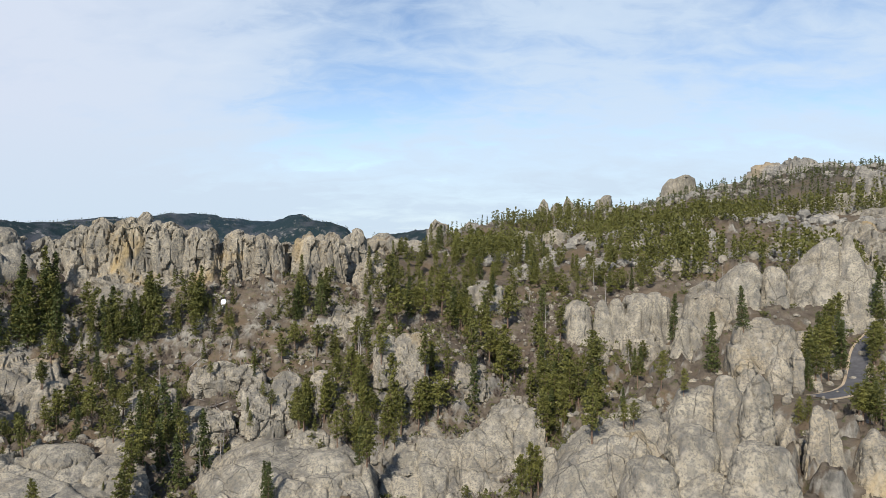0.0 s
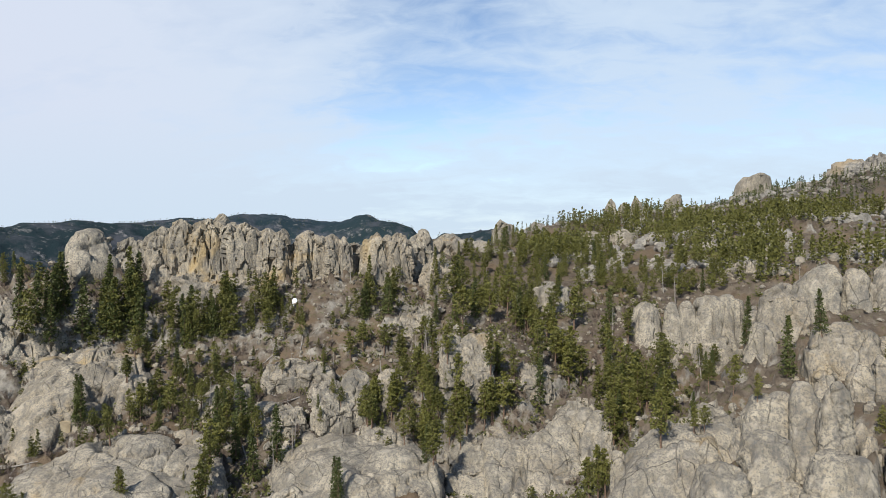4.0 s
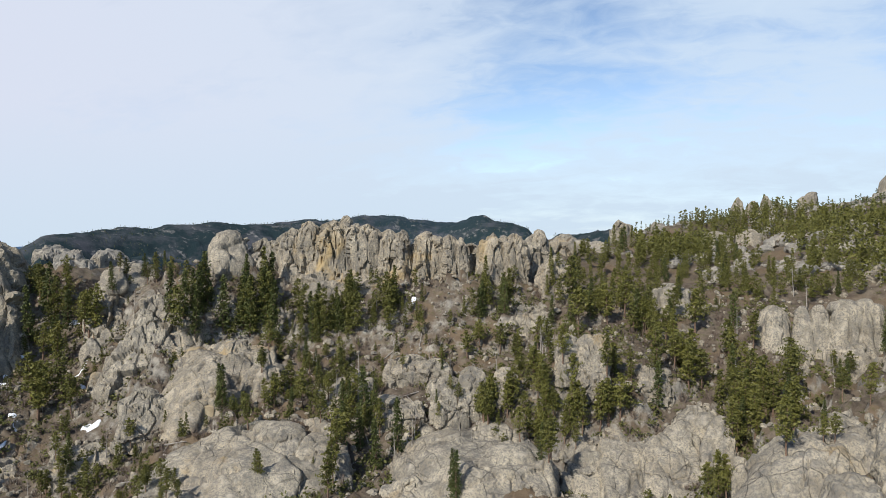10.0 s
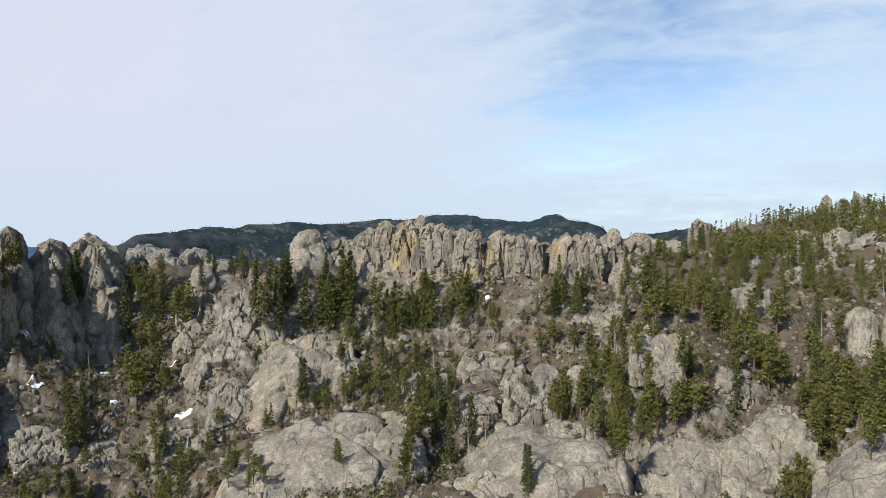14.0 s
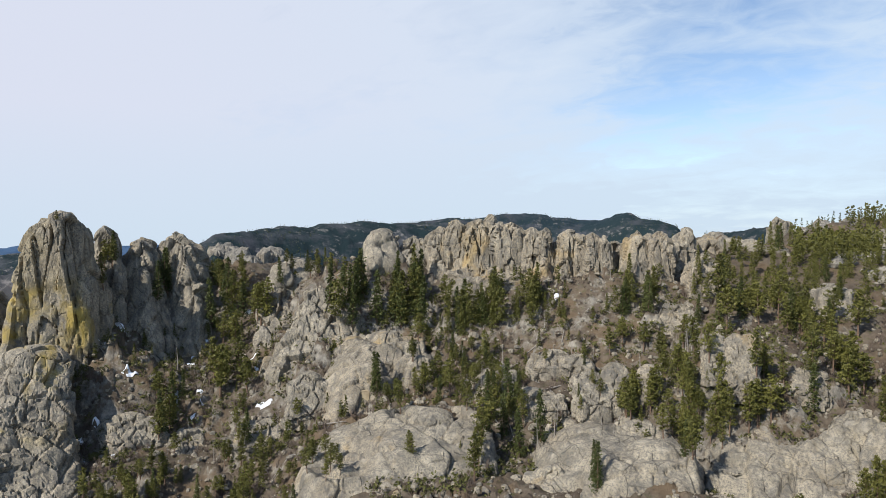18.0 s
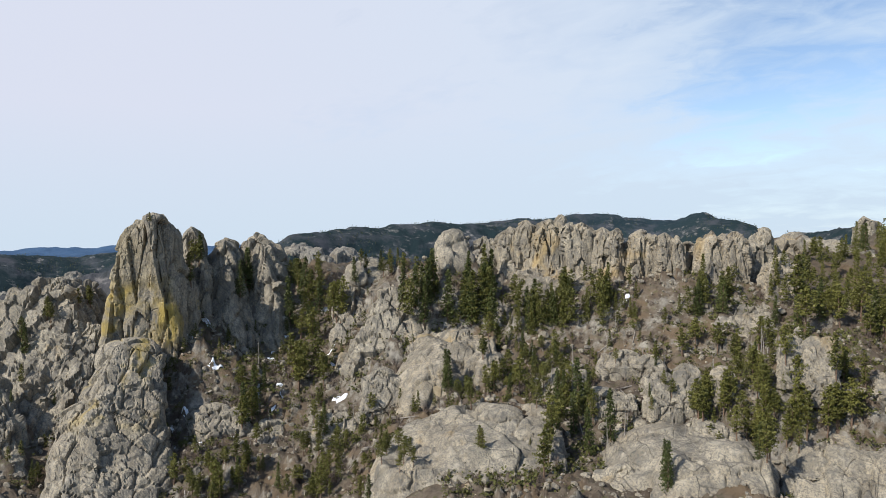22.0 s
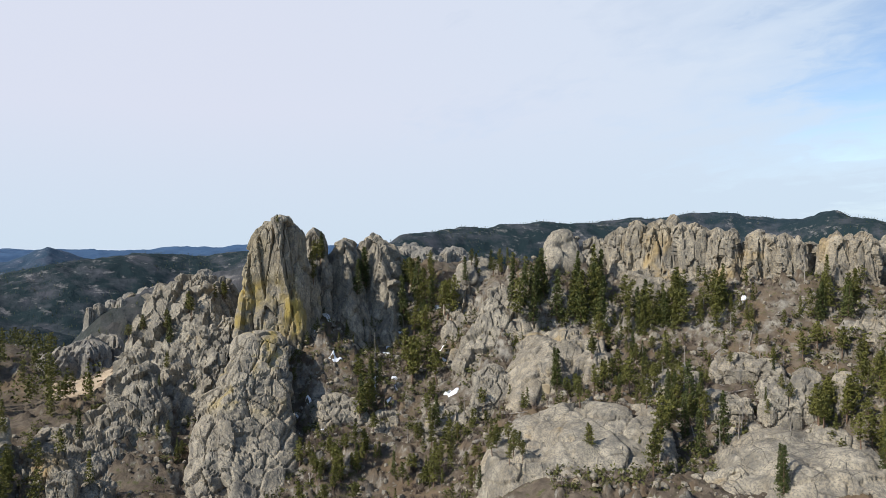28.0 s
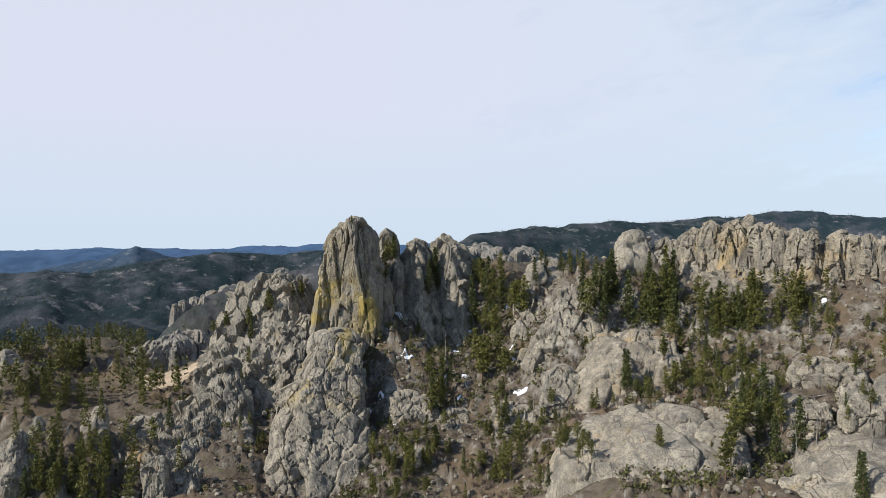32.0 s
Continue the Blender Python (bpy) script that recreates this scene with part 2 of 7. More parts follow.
def value(p):
    """Smooth value noise in -1..1 at the rows of p."""
    q = np.floor(p).astype(np.int64)
    f = p - q
    f = f * f * f * (f * (f * 6 - 15) + 10)
    out = 0
    for a in (0, 1):
        wa = f[:, 0] if a else 1 - f[:, 0]
        for b in (0, 1):
            wb = f[:, 1] if b else 1 - f[:, 1]
            for c in (0, 1):
                wc = f[:, 2] if c else 1 - f[:, 2]
                out = out + wa * wb * wc * UNIT[hash3(q[:, 0] + a, q[:, 1] + b, q[:, 2] + c)]
    return out * 2 - 1


def fbm(p, octaves=4, gain=0.5):
    total, amp = 0, 1.0
    for o in range(octaves):
        total = total + amp * value(p * 2.03 ** o + 17.3 * o)
        amp *= gain
    return total


def blocks(p):
    """Voronoi blocks: distance to the nearest joint and a random number of the block."""
    q = np.floor(p).astype(np.int64)
    f1 = np.full(len(p), 9.0)
    f2 = np.full(len(p), 9.0)
    who = np.zeros(len(p))
    for a in (-1, 0, 1):
        for b in (-1, 0, 1):
            for c in (-1, 0, 1):
                i, j, k = q[:, 0] + a, q[:, 1] + b, q[:, 2] + c
                h = hash3(i, j, k)
                d = (i + UNIT[h] - p[:, 0]) ** 2 + (j + UNIT[(h + 91) & 511] - p[:, 1]) ** 2 + (k + UNIT[(h + 217) & 511] - p[:, 2]) ** 2
                near = d < f1
                f2 = np.where(near, f1, np.minimum(f2, d))
                f1 = np.where(near, d, f1)
                who = np.where(near, UNIT[(h + 331) & 511], who)
    return np.sqrt(f2) - np.sqrt(f1), who


def smooth(a, b, x):
    t = np.clip((x - a) / (b - a), 0, 1)
    return t * t * (3 - 2 * t)


# ---------------------------------------------------------------- the lie of the land
# mounds near the camera's line and further out: x, y, radius, height
SIDE_LAND = [
    (-133, 26, 38, 0.2), (-164, 50, 40, 1.5), (-208, 40, 44, 9.6), (-245, 75, 52, -22.2), (-124, 53, 38, 5.0), (-150, 83, 40, 9.6),
    (-195, 83, 44, 5.9), (-224, 124, 52, 13.0), (-111, 77, 38, -7.3), (-130, 113, 40, -5.2), (-174, 122, 44, -11.5), (-193, 168, 52, 17.0),
    (-92, 99, 38, 4.7), (-104, 137, 40, 9.1), (-145, 155, 44, 4.4), (-154, 204, 52, 14.3), (-70, 116, 38, 11.1), (-73, 156, 40, 4.1),
    (-109, 182, 44, -2.4), (-108, 232, 52, 31.2),
]
NEAR_LAND = [
    (-44, 128, 38, -0.3), (-39, 168, 40, 9.0), (-69, 200, 44, 26.9), (-58, 249, 52, 9.4), (-16, 134, 38, -3.2), (-3, 172, 40, 15.1),
    (-26, 210, 44, 7.9), (-4, 256, 52, 38.3), (12, 134, 38, 8.1), (33, 169, 40, 0.6), (18, 211, 44, 12.1), (49, 251, 52, 1.9),
    (39, 129, 38, 14.2), (67, 158, 40, 20.0), (62, 203, 44, 14.3), (100, 236, 52, 34.4),
]
OUTER_LAND = [
    (-330, 130, 75, 26.1), (-420, 160, 90, -9.1), (-330, 40, 80, -1.2), (-250, 280, 80, 27.2), (-150, 330, 80, 24.2), (-40, 340, 70, 38.2),
    (60, 330, 80, 43.8), (160, 330, 90, 32.9), (0, 500, 110, 99.5), (90, 430, 90, 12.6), (190, 420, 110, -2.6), (0, -50, 200, -13.1),
    (-300, -50, 200, -3.4), (300, 0, 250, 26.9), (-120, 60, 60, 9.4), (0, 70, 70, 12.4), (100, 80, 80, 16.3), (300, 250, 130, 25.8),
]
GULLY_LAND = [
    (-180, 88, 26, -17.0), (-221, 89, 28, 25.3), (-247, 121, 32, 11.3), (-283, 114, 34, 16.4), (-164, 115, 26, 3.6), (-204, 123, 28, 0.1),
    (-225, 158, 32, 15.1), (-261, 157, 34, 20.0), (-144, 139, 26, 17.9), (-182, 153, 28, 9.9), (-198, 191, 32, -2.6), (-234, 196, 34, 25.9),
    (-120, 160, 26, -7.7), (-156, 180, 28, -1.7), (-165, 220, 32, -19.2), (-200, 230, 34, 36.2), (-94, 177, 26, 4.6), (-126, 202, 28, 28.5),
    (-129, 243, 32, 8.0), (-162, 259, 34, 24.6), (-500, 110, 80, 40.1), (-300, 110, 40, -0.1),
]
WEST_LAND = [
    (-213, 30, 28, 4.1), (-253, 35, 30, 25.2), (-297, 42, 34, 17.3), (-347, 49, 40, 24.5), (-208, 56, 28, 4.4), (-246, 66, 30, 3.8),
    (-290, 78, 34, 8.0), (-338, 91, 40, -30.5), (-199, 81, 28, 17.5), (-236, 96, 30, 13.4), (-278, 112, 34, -6.3), (-325, 131, 40, 10.2),
]
# banks and hollows at the feet of the crags: x, y, radius, height
FOOT_LAND = [
    (-233, 158, 18, -6.2), (39, 175, 18, 0.4), (25, 147, 18, 3.9), (25, 173, 18, 0.7), (-37, 189, 18, -1.8), (-21, 181, 18, 11.6),
    (8, 205, 18, -6.0), (17, 217, 18, -1.1), (2, 232, 18, -3.4), (42, 153, 18, 3.5), (52, 266, 18, 5.1), (-29, 248, 18, -2.0),
    (-46, 236, 18, 1.2), (-116, 130, 18, -2.9), (-217, 203, 18, 3.8), (-65, 152, 18, -1.5), (35, 293, 18, 1.7), (76, 205, 18, 7.7),
    (85, 190, 18, -3.1), (-201, 198, 18, 6.0), (-171, 200, 18, 19.2), (-156, 207, 18, 24.0), (-139, 204, 18, 3.7), (-131, 215, 18, 2.7),
]
FOOT_LAND += [
    (-85, 165, 18, 3.6), (-105, 155, 18, 6.1), (-58, 137, 18, 6.2), (-127, 148, 18, 7.5), (-104, 138, 18, 5.2), (-45, 152, 18, -3.4),
    (-26, 146, 18, 8.7), (-53, 180, 18, -6.1), (-38, 171, 18, 5.3), (61, 124, 18, 7.2), (68, 143, 18, 3.9), (101, 199, 18, 7.9),
    (72, 158, 18, -1.2), (-72, 167, 18, 1.4), (-136, 116, 18, -0.4), (-207, 213, 18, 3.3), (-76, 221, 18, 0.6), (-297, 61, 18, -1.1),
    (-316, 102, 18, 2.6), (-197, 142, 18, 8.3), (-89, 215, 18, 10.7), (-322, 86, 18, 13.5), (-93, 201, 18, -10.2), (-170, 122, 18, 10.4),
]
FOOT_LAND += [
    (-204, 89, 18, -5.8), (-156, 124, 18, -2.1), (-162, 155, 18, -2.3), (-63, 195, 18, -3.4), (-286, 41, 18, -1.9), (-108, 212, 18, -6.8),
    (-363, 65, 18, 10.1), (-203, 26, 18, 7.7), (-263, 72, 18, 7.4), (-348, 86, 18, 23.4), (-366, 49, 18, 7.6), (-141, 134, 18, -7.6),
    (-38, 274, 18, 5.8), (-207, 132, 18, 3.3), (-42, 290, 18, 9.5), (-142, 177, 18, 12.8), (-183, 59, 18, 0.6), (-200, 54, 18, -6.3),
    (-63, 236, 18, 9.0), (-213, 152, 18, 2.9), (-199, 67, 18, -7.8), (-217, 91, 18, -10.9), (-203, 178, 18, -2.5), (-172, 85, 18, 1.6),
]
FOOT_LAND += [
    (-42, 321, 18, 9.5), (-25, 306, 18, 3.8), (-56, 334, 18, 15.5), (-160, 140, 18, -4.4), (-190, 162, 18, -3.7), (-224, 31, 18, 7.6),
    (-215, 45, 18, 3.1), (-38, 216, 18, 0.5), (-167, 185, 18, 1.2), (-314, 38, 18, 7.6), (3, 149, 18, -3.1), (110, 282, 18, -2.8),
    (12, 132, 18, 1.5), (27, 206, 18, 4.1), (10, 162, 18, -3.6), (55, 109, 18, 5.4), (-83, 178, 18, -5.7), (17, 114, 18, 7.2),
    (64, 249, 18, 2.4), (27, 123, 18, 0.6), (38, 129, 18, 2.9), (30, 105, 18, 5.4), (59, 158, 18, 2.3), (40, 115, 18, -2.0),
]
FOOT_LAND += [
    (43, 200, 18, -5.2), (-78, 121, 18, 3.5), (62, 212, 18, -2.1), (-14, 136, 18, 1.7), (-43, 203, 18, -8.4), (-28, 131, 18, 5.6),
    (-25, 160, 18, -10.0), (-81, 140, 18, -3.4), (-126, 194, 18, -26.2), (-118, 162, 18, 3.6), (-126, 173, 18, 0.5), (-79, 206, 18, -9.1),
    (-42, 130, 18, 2.5), (-11, 215, 18, 3.1), (9, 177, 18, -1.5), (46, 216, 18, 1.6), (49, 229, 18, -3.2), (0, 256, 18, -3.7),
    (25, 238, 18, 0.9), (14, 263, 18, -1.4), (41, 259, 18, 2.4), (-13, 257, 18, -2.2), (86, 223, 18, -6.9), (39, 88, 18, 12.5),
]
FOOT_LAND += [
    (-9, 168, 18, -8.4), (70, 182, 18, 4.2), (46, 141, 18, -11.1), (63, 194, 18, -0.4), (-265, 135, 18, 2.4), (-195, 113, 18, 2.9),
    (-181, 104, 18, 0.3), (-246, 125, 18, -1.6), (-223, 114, 18, -7.3), (-211, 108, 18, -2.0), (-223, 128, 18, -1.3), (-247, 160, 18, 0.3),
    (-195, 127, 18, -3.1), (-259, 150, 18, 3.5), (-236, 136, 18, -0.8), (-263, 117, 18, -2.8), (-236, 105, 18, -4.0), (-289, 78, 18, 1.2),
    (-225, 60, 18, 0.7), (-261, 100, 18, -1.6), (-230, 88, 18, -5.0), (-275, 89, 18, 1.8), (-226, 74, 18, -10.9), (-140, 155, 18, -4.6),
]
FOOT_LAND += [
    (-187, 187, 18, 2.0), (-170, 170, 18, 1.3), (-157, 174, 18, 2.6), (-156, 193, 18, -5.0), (-100, 123, 18, 2.3), (-174, 141, 18, -4.9),
    (-241, 175, 18, 2.5), (-228, 185, 18, 5.6), (-203, 165, 18, -4.7), (-43, 260, 18, 7.9),
]
# long ridges: azimuth (degrees from +y, clockwise), distance, crest height, breadth
RIDGES = {
    "right_hill": [(-14, 1050, 0, 180), (-8, 1000, 84, 180), (-3, 920, 110, 190), (2, 800, 105, 190), (5, 740, 106, 190), (8, 680, 109, 190),
                   (12, 640, 115, 190), (17, 610, 133, 190), (21, 600, 142, 190), (25, 590, 151, 190), (30, 580, 149, 190), (60, 500, 150, 190)],
    "far_mountain": [(-56, 1500, -60, 300), (-50, 1600, 60, 300), (-46.9, 1700, 104, 300), (-41.7, 1900, 124, 320), (-36, 2000, 131, 320), (-31.8, 2100, 153, 330),
                     (-26, 2200, 160, 330), (-22.1, 2300, 182, 320), (-18, 2300, 160, 320), (-16, 2250, 152, 300), (-13.8, 2200, 164, 300), (-10.4, 2100, 134, 260), (-7, 2100, 10, 260), (0, 2100, 0, 260)],
    "foothill": [(-56, 700, -60, 180), (-50, 800, 20, 200), (-47, 900, 78, 200), (-44, 950, 70, 200), (-40, 1000, 74, 200), (-30, 1100, 40, 200), (-20, 1100, 30, 200), (-10, 1100, 30, 200), (0, 1200, 0, 200)],
    "brown_hill": [(-100, 1900, -20, 320), (-84, 1900, 20, 320), (-79, 1800, 34, 300), (-76, 1850, 5, 300), (-72, 1900, 38, 320), (-67.5, 2000, 62, 330), (-62, 2100, 46, 330), (-57, 2100, 62, 330), (-50, 2200, 10, 330)],
    "dark_hill": [(-100, 1150, -60, 200), (-86, 1150, 0, 200), (-79.5, 1150, 16, 190), (-75, 1150, -20, 200), (-70, 1100, -60, 200), (-60, 1000, -60, 200)],
    "rock_ridge": [(-80, 760, -60, 110), (-74, 760, -30, 110), (-70, 780, 24, 110), (-66, 800, 48, 110), (-63, 820, 56, 110), (-58, 820, 70, 110), (-48, 700, -60, 110)],
    "cone": [(-82, 3000, -40, 420), (-75.5, 3000, 10, 420), (-73, 3000, 66, 420), (-70.5, 3000, 14, 420), (-64, 3000, -40, 420)],
    "plateau": [(-180, 4700, 24, 900), (-86, 4700, 24, 900), (-70, 4700, 26, 900), (-60, 4600, 44, 900), (-45, 4600, 58, 900), (-10, 4500, 84, 900), (5, 4500, 84, 900), (180, 4700, 24, 900)],
}


def land(x, y):
    """Height of the smooth ground."""
    x, y = np.asarray(x, float), np.asarray(y, float)
    d = np.hypot(x, y)
    az = np.degrees(np.arctan2(x, y))
    floor = 20 - 130 * smooth(330, 1000, d)
    z = floor
    for name in RIDGES:
        a, r, h, w = np.array(RIDGES[name], float).T
        crest, far, broad = np.interp(az, a, h), np.interp(az, a, r), np.interp(az, a, w)
        edge = smooth(a[0] - 6, a[0] + 6, az) * (1 - smooth(a[-1] - 6, a[-1] + 6, az)) if name != "plateau" else 1.0
        s = (d - far) / broad
        s = np.where(s > 0, s * 0.8, s) if name == "plateau" else s
        rise = np.maximum(crest - floor, 0) * np.exp(-s * s) * edge
        if name == "right_hill":
            z = z + rise
            side = rise
        else:
            z = np.maximum(z, floor + rise) + 0.25 * np.minimum(np.maximum(z - floor, 0), rise)
    for cx, cy, r, h in SIDE_LAND + WEST_LAND + GULLY_LAND + NEAR_LAND + OUTER_LAND + FOOT_LAND:
        z = z + h * np.exp(-((x - cx) ** 2 + (y - cy) ** 2) / r ** 2)
    return z


# the line of the mountain road: x, y
ROAD_LINE = [(112.0, 206.0), (104.0, 199.0), (96.0, 191.0), (90.0, 181.0), (83.0, 169.0), (74.0, 157.0), (62.0, 148.0)]


def road_bed(x, y):
    """Height of the road's levelled bed, and how much of the ground it takes up."""
    best = np.full(len(x), 1e9)
    level = np.zeros(len(x))
    spots = [float(land(a, b)) + 1.0 for a, b in ROAD_LINE]
    spots = [sum(spots[max(0, k - 1):k + 2]) / len(spots[max(0, k - 1):k + 2]) for k in range(len(spots))]
    for (x0, y0), (x1, y1), z0, z1 in zip(ROAD_LINE, ROAD_LINE[1:], spots, spots[1:]):
        dx, dy = x1 - x0, y1 - y0
        s = np.clip(((x - x0) * dx + (y - y0) * dy) / (dx * dx + dy * dy), 0, 1)
        d = np.hypot(x - x0 - s * dx, y - y0 - s * dy)
        level = np.where(d < best, z0 + s * (z1 - z0), level)
        best = np.minimum(best, d)
    return level, 1 - smooth(4.0, 9.0, best)


def ground(x, y):
    """Height of the ground with ledges, outcrops and hummocks."""
    x, y = np.asarray(x, float).ravel(), np.asarray(y, float).ravel()
    d = np.hypot(x, y)
    z = land(x, y)
    p = np.stack([x, y, np.zeros_like(x)], 1)
    big = smooth(500, 1200, d)
    z = z + fbm(p / 260, 5) * (5 + 6 * smooth(900, 2200, d)) * big
    z = z + fbm(p / 38, 3) * (1.6 + 2.5 * big)
    z = z + fbm(p / 80 + 3, 4) * 5.0 * big
    rocky = (0.3 + 0.7 * smooth(-0.15, 0.4, fbm(p / 30 + 5, 3))) * smooth(45, 95, d)
    joint, who = blocks(p / np.array([6.0, 4.6, 1]) + 0.25 * value(p / 5)[:, None])
    z = z + (who - 0.3) * 5.2 * rocky * smooth(0.02, 0.22, joint) * (1 - 0.5 * big)
    joint, who = blocks(p / 2.1 + 0.2 * value(p / 2)[:, None] + 40)
    z = z + np.where(who > 0.45, who - 0.45, 0) * 2.6 * smooth(0.02, 0.25, joint) * (0.4 + rocky) * (1 - 0.6 * big) * smooth(45, 95, d)
    z = z + fbm(p / 3.1, 3) * 0.35
    level, near = road_bed(x, y)
    return z * (1 - near) + level * near


# ---------------------------------------------------------------- ground
def make_ground():
    """One sheet of ground round the camera's line, finest where it is seen, out to the horizon."""
    az = np.radians(np.concatenate([np.arange(-86, 36, 0.22), np.arange(36, 274, 4.0)]))
    r = np.concatenate([[0.01, 12, 25, 40, 55, 70, 82], 92 * np.exp(np.arange(0, math.log(4900 / 92), 0.0068)), [4950]])
    n, k = len(r), len(az)
    rr, aa = np.meshgrid(r, az, indexing="ij")
    x, y = (rr * np.sin(aa)).ravel(), (rr * np.cos(aa)).ravel()
    z = ground(x, y)
    i, j = np.meshgrid(np.arange(n - 1), np.arange(k), indexing="ij")
    a, b = i * k + j, i * k + (j + 1) % k
    faces = np.stack([a, b, b + k, a + k], -1).reshape(-1, 4)
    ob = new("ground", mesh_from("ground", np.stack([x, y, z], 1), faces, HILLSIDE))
    return tagged(ob, "rocky brown hillside with litter, rubble and dry brush", "ground", kind="structure")


make_ground()


# ---------------------------------------------------------------- crags
# how each kind of rock is formed: spread of the foot, squareness, height and bluntness of the top, breadth, smaller neighbours, backward slope
SHAPES = {
    "wall": (0.28, 10.0, 0.5, 1.5, 0.6, 1.18, 2, 0.14),
    "pyramid": (1.25, 8.0, 0.9, 1.4, 0.8, 1.0, 2, 0.5),
    "mass": (0.55, 9.0, 0.6, 1.2, 0.85, 1.08, 1, 0.3),
}
# joints of each kind of rock: block (x, y, z), offset and groove of the great joints, then of the lesser ones; chips; swell
JOINTS = {
    "wall": ((4.0, 4.0, 28.0), 2.4, 1.5, (5.0, 5.0, 4.2), 0.8, 0.5, 0.35, 0.25),
    "pyramid": ((5.0, 5.0, 30.0), 2.0, 1.6, (6.0, 6.0, 5.0), 0.8, 0.6, 0.35, 0.35),
    "mass": ((5.5, 5.5, 32.0), 2.3, 2.0, (6.0, 6.0, 5.0), 0.9, 0.7, 0.32, 0.4),
}


def rock_push(p, nrm, size, shape):
    """Moves the points p along nrm: joint-bounded blocks, cracks and weathering."""
    warp = np.stack([value(p / (5 * size)), value(p / (5 * size) + 30), value(p / (6 * size) + 60)], 1)
    great, offset, groove, less, offset2, groove2, chips, swell = JOINTS[shape]
    j1, w1 = blocks(p / (np.array(great) * size) + 0.13 * warp)
    j2, w2 = blocks(p / (np.array(less) * size) + 0.18 * warp + 9)
    j3, w3 = blocks(p / (np.array([1.6, 1.6, 2.4]) * size) + 0.2 * warp + 23)
    patch = smooth(-0.25, 0.3, value(p / (9 * size) + 5))
    sharp = 0.09 * 4.0 / great[0]
    amount = (w1 - 0.5) * offset - groove * (1 - smooth(0.0, sharp + 0.02, j1))
    amount = amount + ((w2 - 0.5) * offset2 - groove2 * (1 - smooth(0.0, 0.08, j2))) * (0.15 + 0.85 * patch)
    amount = amount + ((w3 - 0.5) * chips - 0.55 * chips * (1 - smooth(0.0, 0.12, j3))) * (1 - 0.5 * patch)
    return p + nrm * ((amount + fbm(p / (5.5 * size), 4) * swell) * size)[:, None]


def outline(th, turn, rnd, soft):
    """Radius of a rounded block's outline at the angles th: two joint sets and a few odd faces."""
    planes = [(turn + k * math.pi / 2 + rnd.uniform(-0.15, 0.15), rnd.uniform(0.85, 1.05)) for k in range(4)]
    planes += [(rnd.uniform(0, 2 * math.pi), rnd.uniform(0.95, 1.2)) for k in range(3)]
    total = sum(np.maximum(np.cos(th - a) / r, 0) ** soft for a, r in planes)
    return total ** (-1 / soft)


def pillar_mesh(x, y, low, top, width, deep, yaw, lean, shape, step, shift, mat, rnd):
    """One granite pillar from low to top, spreading downwards, with joints and ledges."""
    h = top - low
    a, b = width / 2, width / 2 * deep
    size = min(1.0, max(0.45, width / 8)) if step < 1.5 else min(step / 1.1, width / 9)
    flare, soft, cap_low, cap_high, blunt = SHAPES[shape][:5]
    cap = min(h * 0.85, a * rnd.uniform(cap_low, cap_high))
    seg = int(np.clip(math.pi * (a + b) * (1 + flare / 2) / step, 12, 100))
    side = max(3, int((h - cap) / step))
    zz = np.linspace(low, top - cap, min(side, 120))
    turn = np.linspace(0, 1, max(4, int(cap * 1.3 / step)))[1:] * 0.985
    body_r = 1 + flare * (1 - (zz - low) / h) ** 1.2 * (1.0 if shape in ("spire", "ridge", "pyramid", "dome") else min(1.0, h / (3 * width)))
    cap_a = turn * math.pi / 2
    top_r = np.cos(cap_a) ** blunt
    top_z = top - cap + cap * np.sin(cap_a)
    ring_z = np.concatenate([zz, top_z])
    ring_r = np.concatenate([body_r, top_r * np.linspace(body_r[-1], 1, len(turn))])
    up = np.concatenate([np.full(len(zz), 0.05), np.sin(cap_a)])
    th = np.linspace(0, 2 * math.pi, seg, endpoint=False)
    form = outline(th, (0.6 if shape in ("spire", "ridge") else 0.23) - yaw, rnd, soft)
    lx, ly = a * form * np.cos(th), b * form * np.sin(th)
    ca, sa = math.cos(yaw), math.sin(yaw)
    ox, oy = lx * ca - ly * sa, lx * sa + ly * ca
    drift = (ring_z - low) / h - 1
    px = x + ring_r[:, None] * ox + (lean[0] * drift)[:, None]
    py = y + ring_r[:, None] * oy + (lean[1] * drift)[:, None]
    tilt = (rnd.uniform(-0.5, 0.5), rnd.uniform(-0.5, 0.5)) if shape in ("wall", "tower", "spire", "ridge", "mass") else (0, 0)
    slope = np.concatenate([np.zeros(len(zz)), top_r])
    pz = ring_z[:, None] + slope[:, None] * (tilt[0] * ox + tilt[1] * oy)[None] * 0.6
    flat = np.hypot(ox, oy)
    n = np.stack([np.broadcast_to(ox / flat, px.shape) * np.sqrt(1 - up ** 2)[:, None], np.broadcast_to(oy / flat, px.shape) * np.sqrt(1 - up ** 2)[:, None], np.repeat(up[:, None], seg, 1)], -1)
    p = np.stack([px, py, pz], -1).reshape(-1, 3)
    p = np.vstack([p, [[x, y, top]]])
    n = np.vstack([n.reshape(-1, 3), [[0, 0, 1]]])
    p = rock_push(p + shift, n, size, shape) - shift
    rows = len(ring_z)
    i, j = np.meshgrid(np.arange(rows - 1), np.arange(seg), indexing="ij")
    q0, q1 = i * seg + j, i * seg + (j + 1) % seg
    faces = np.stack([q0, q1, q1 + seg, q0 + seg], -1).reshape(-1, 4).tolist()
    tip, last = len(p) - 1, (rows - 1) * seg
    faces += [[last + k, last + (k + 1) % seg, tip] for k in range(seg)]
    return mesh_from("pillar", p, faces, mat, shape in ("dome", "boulder", "tower"))


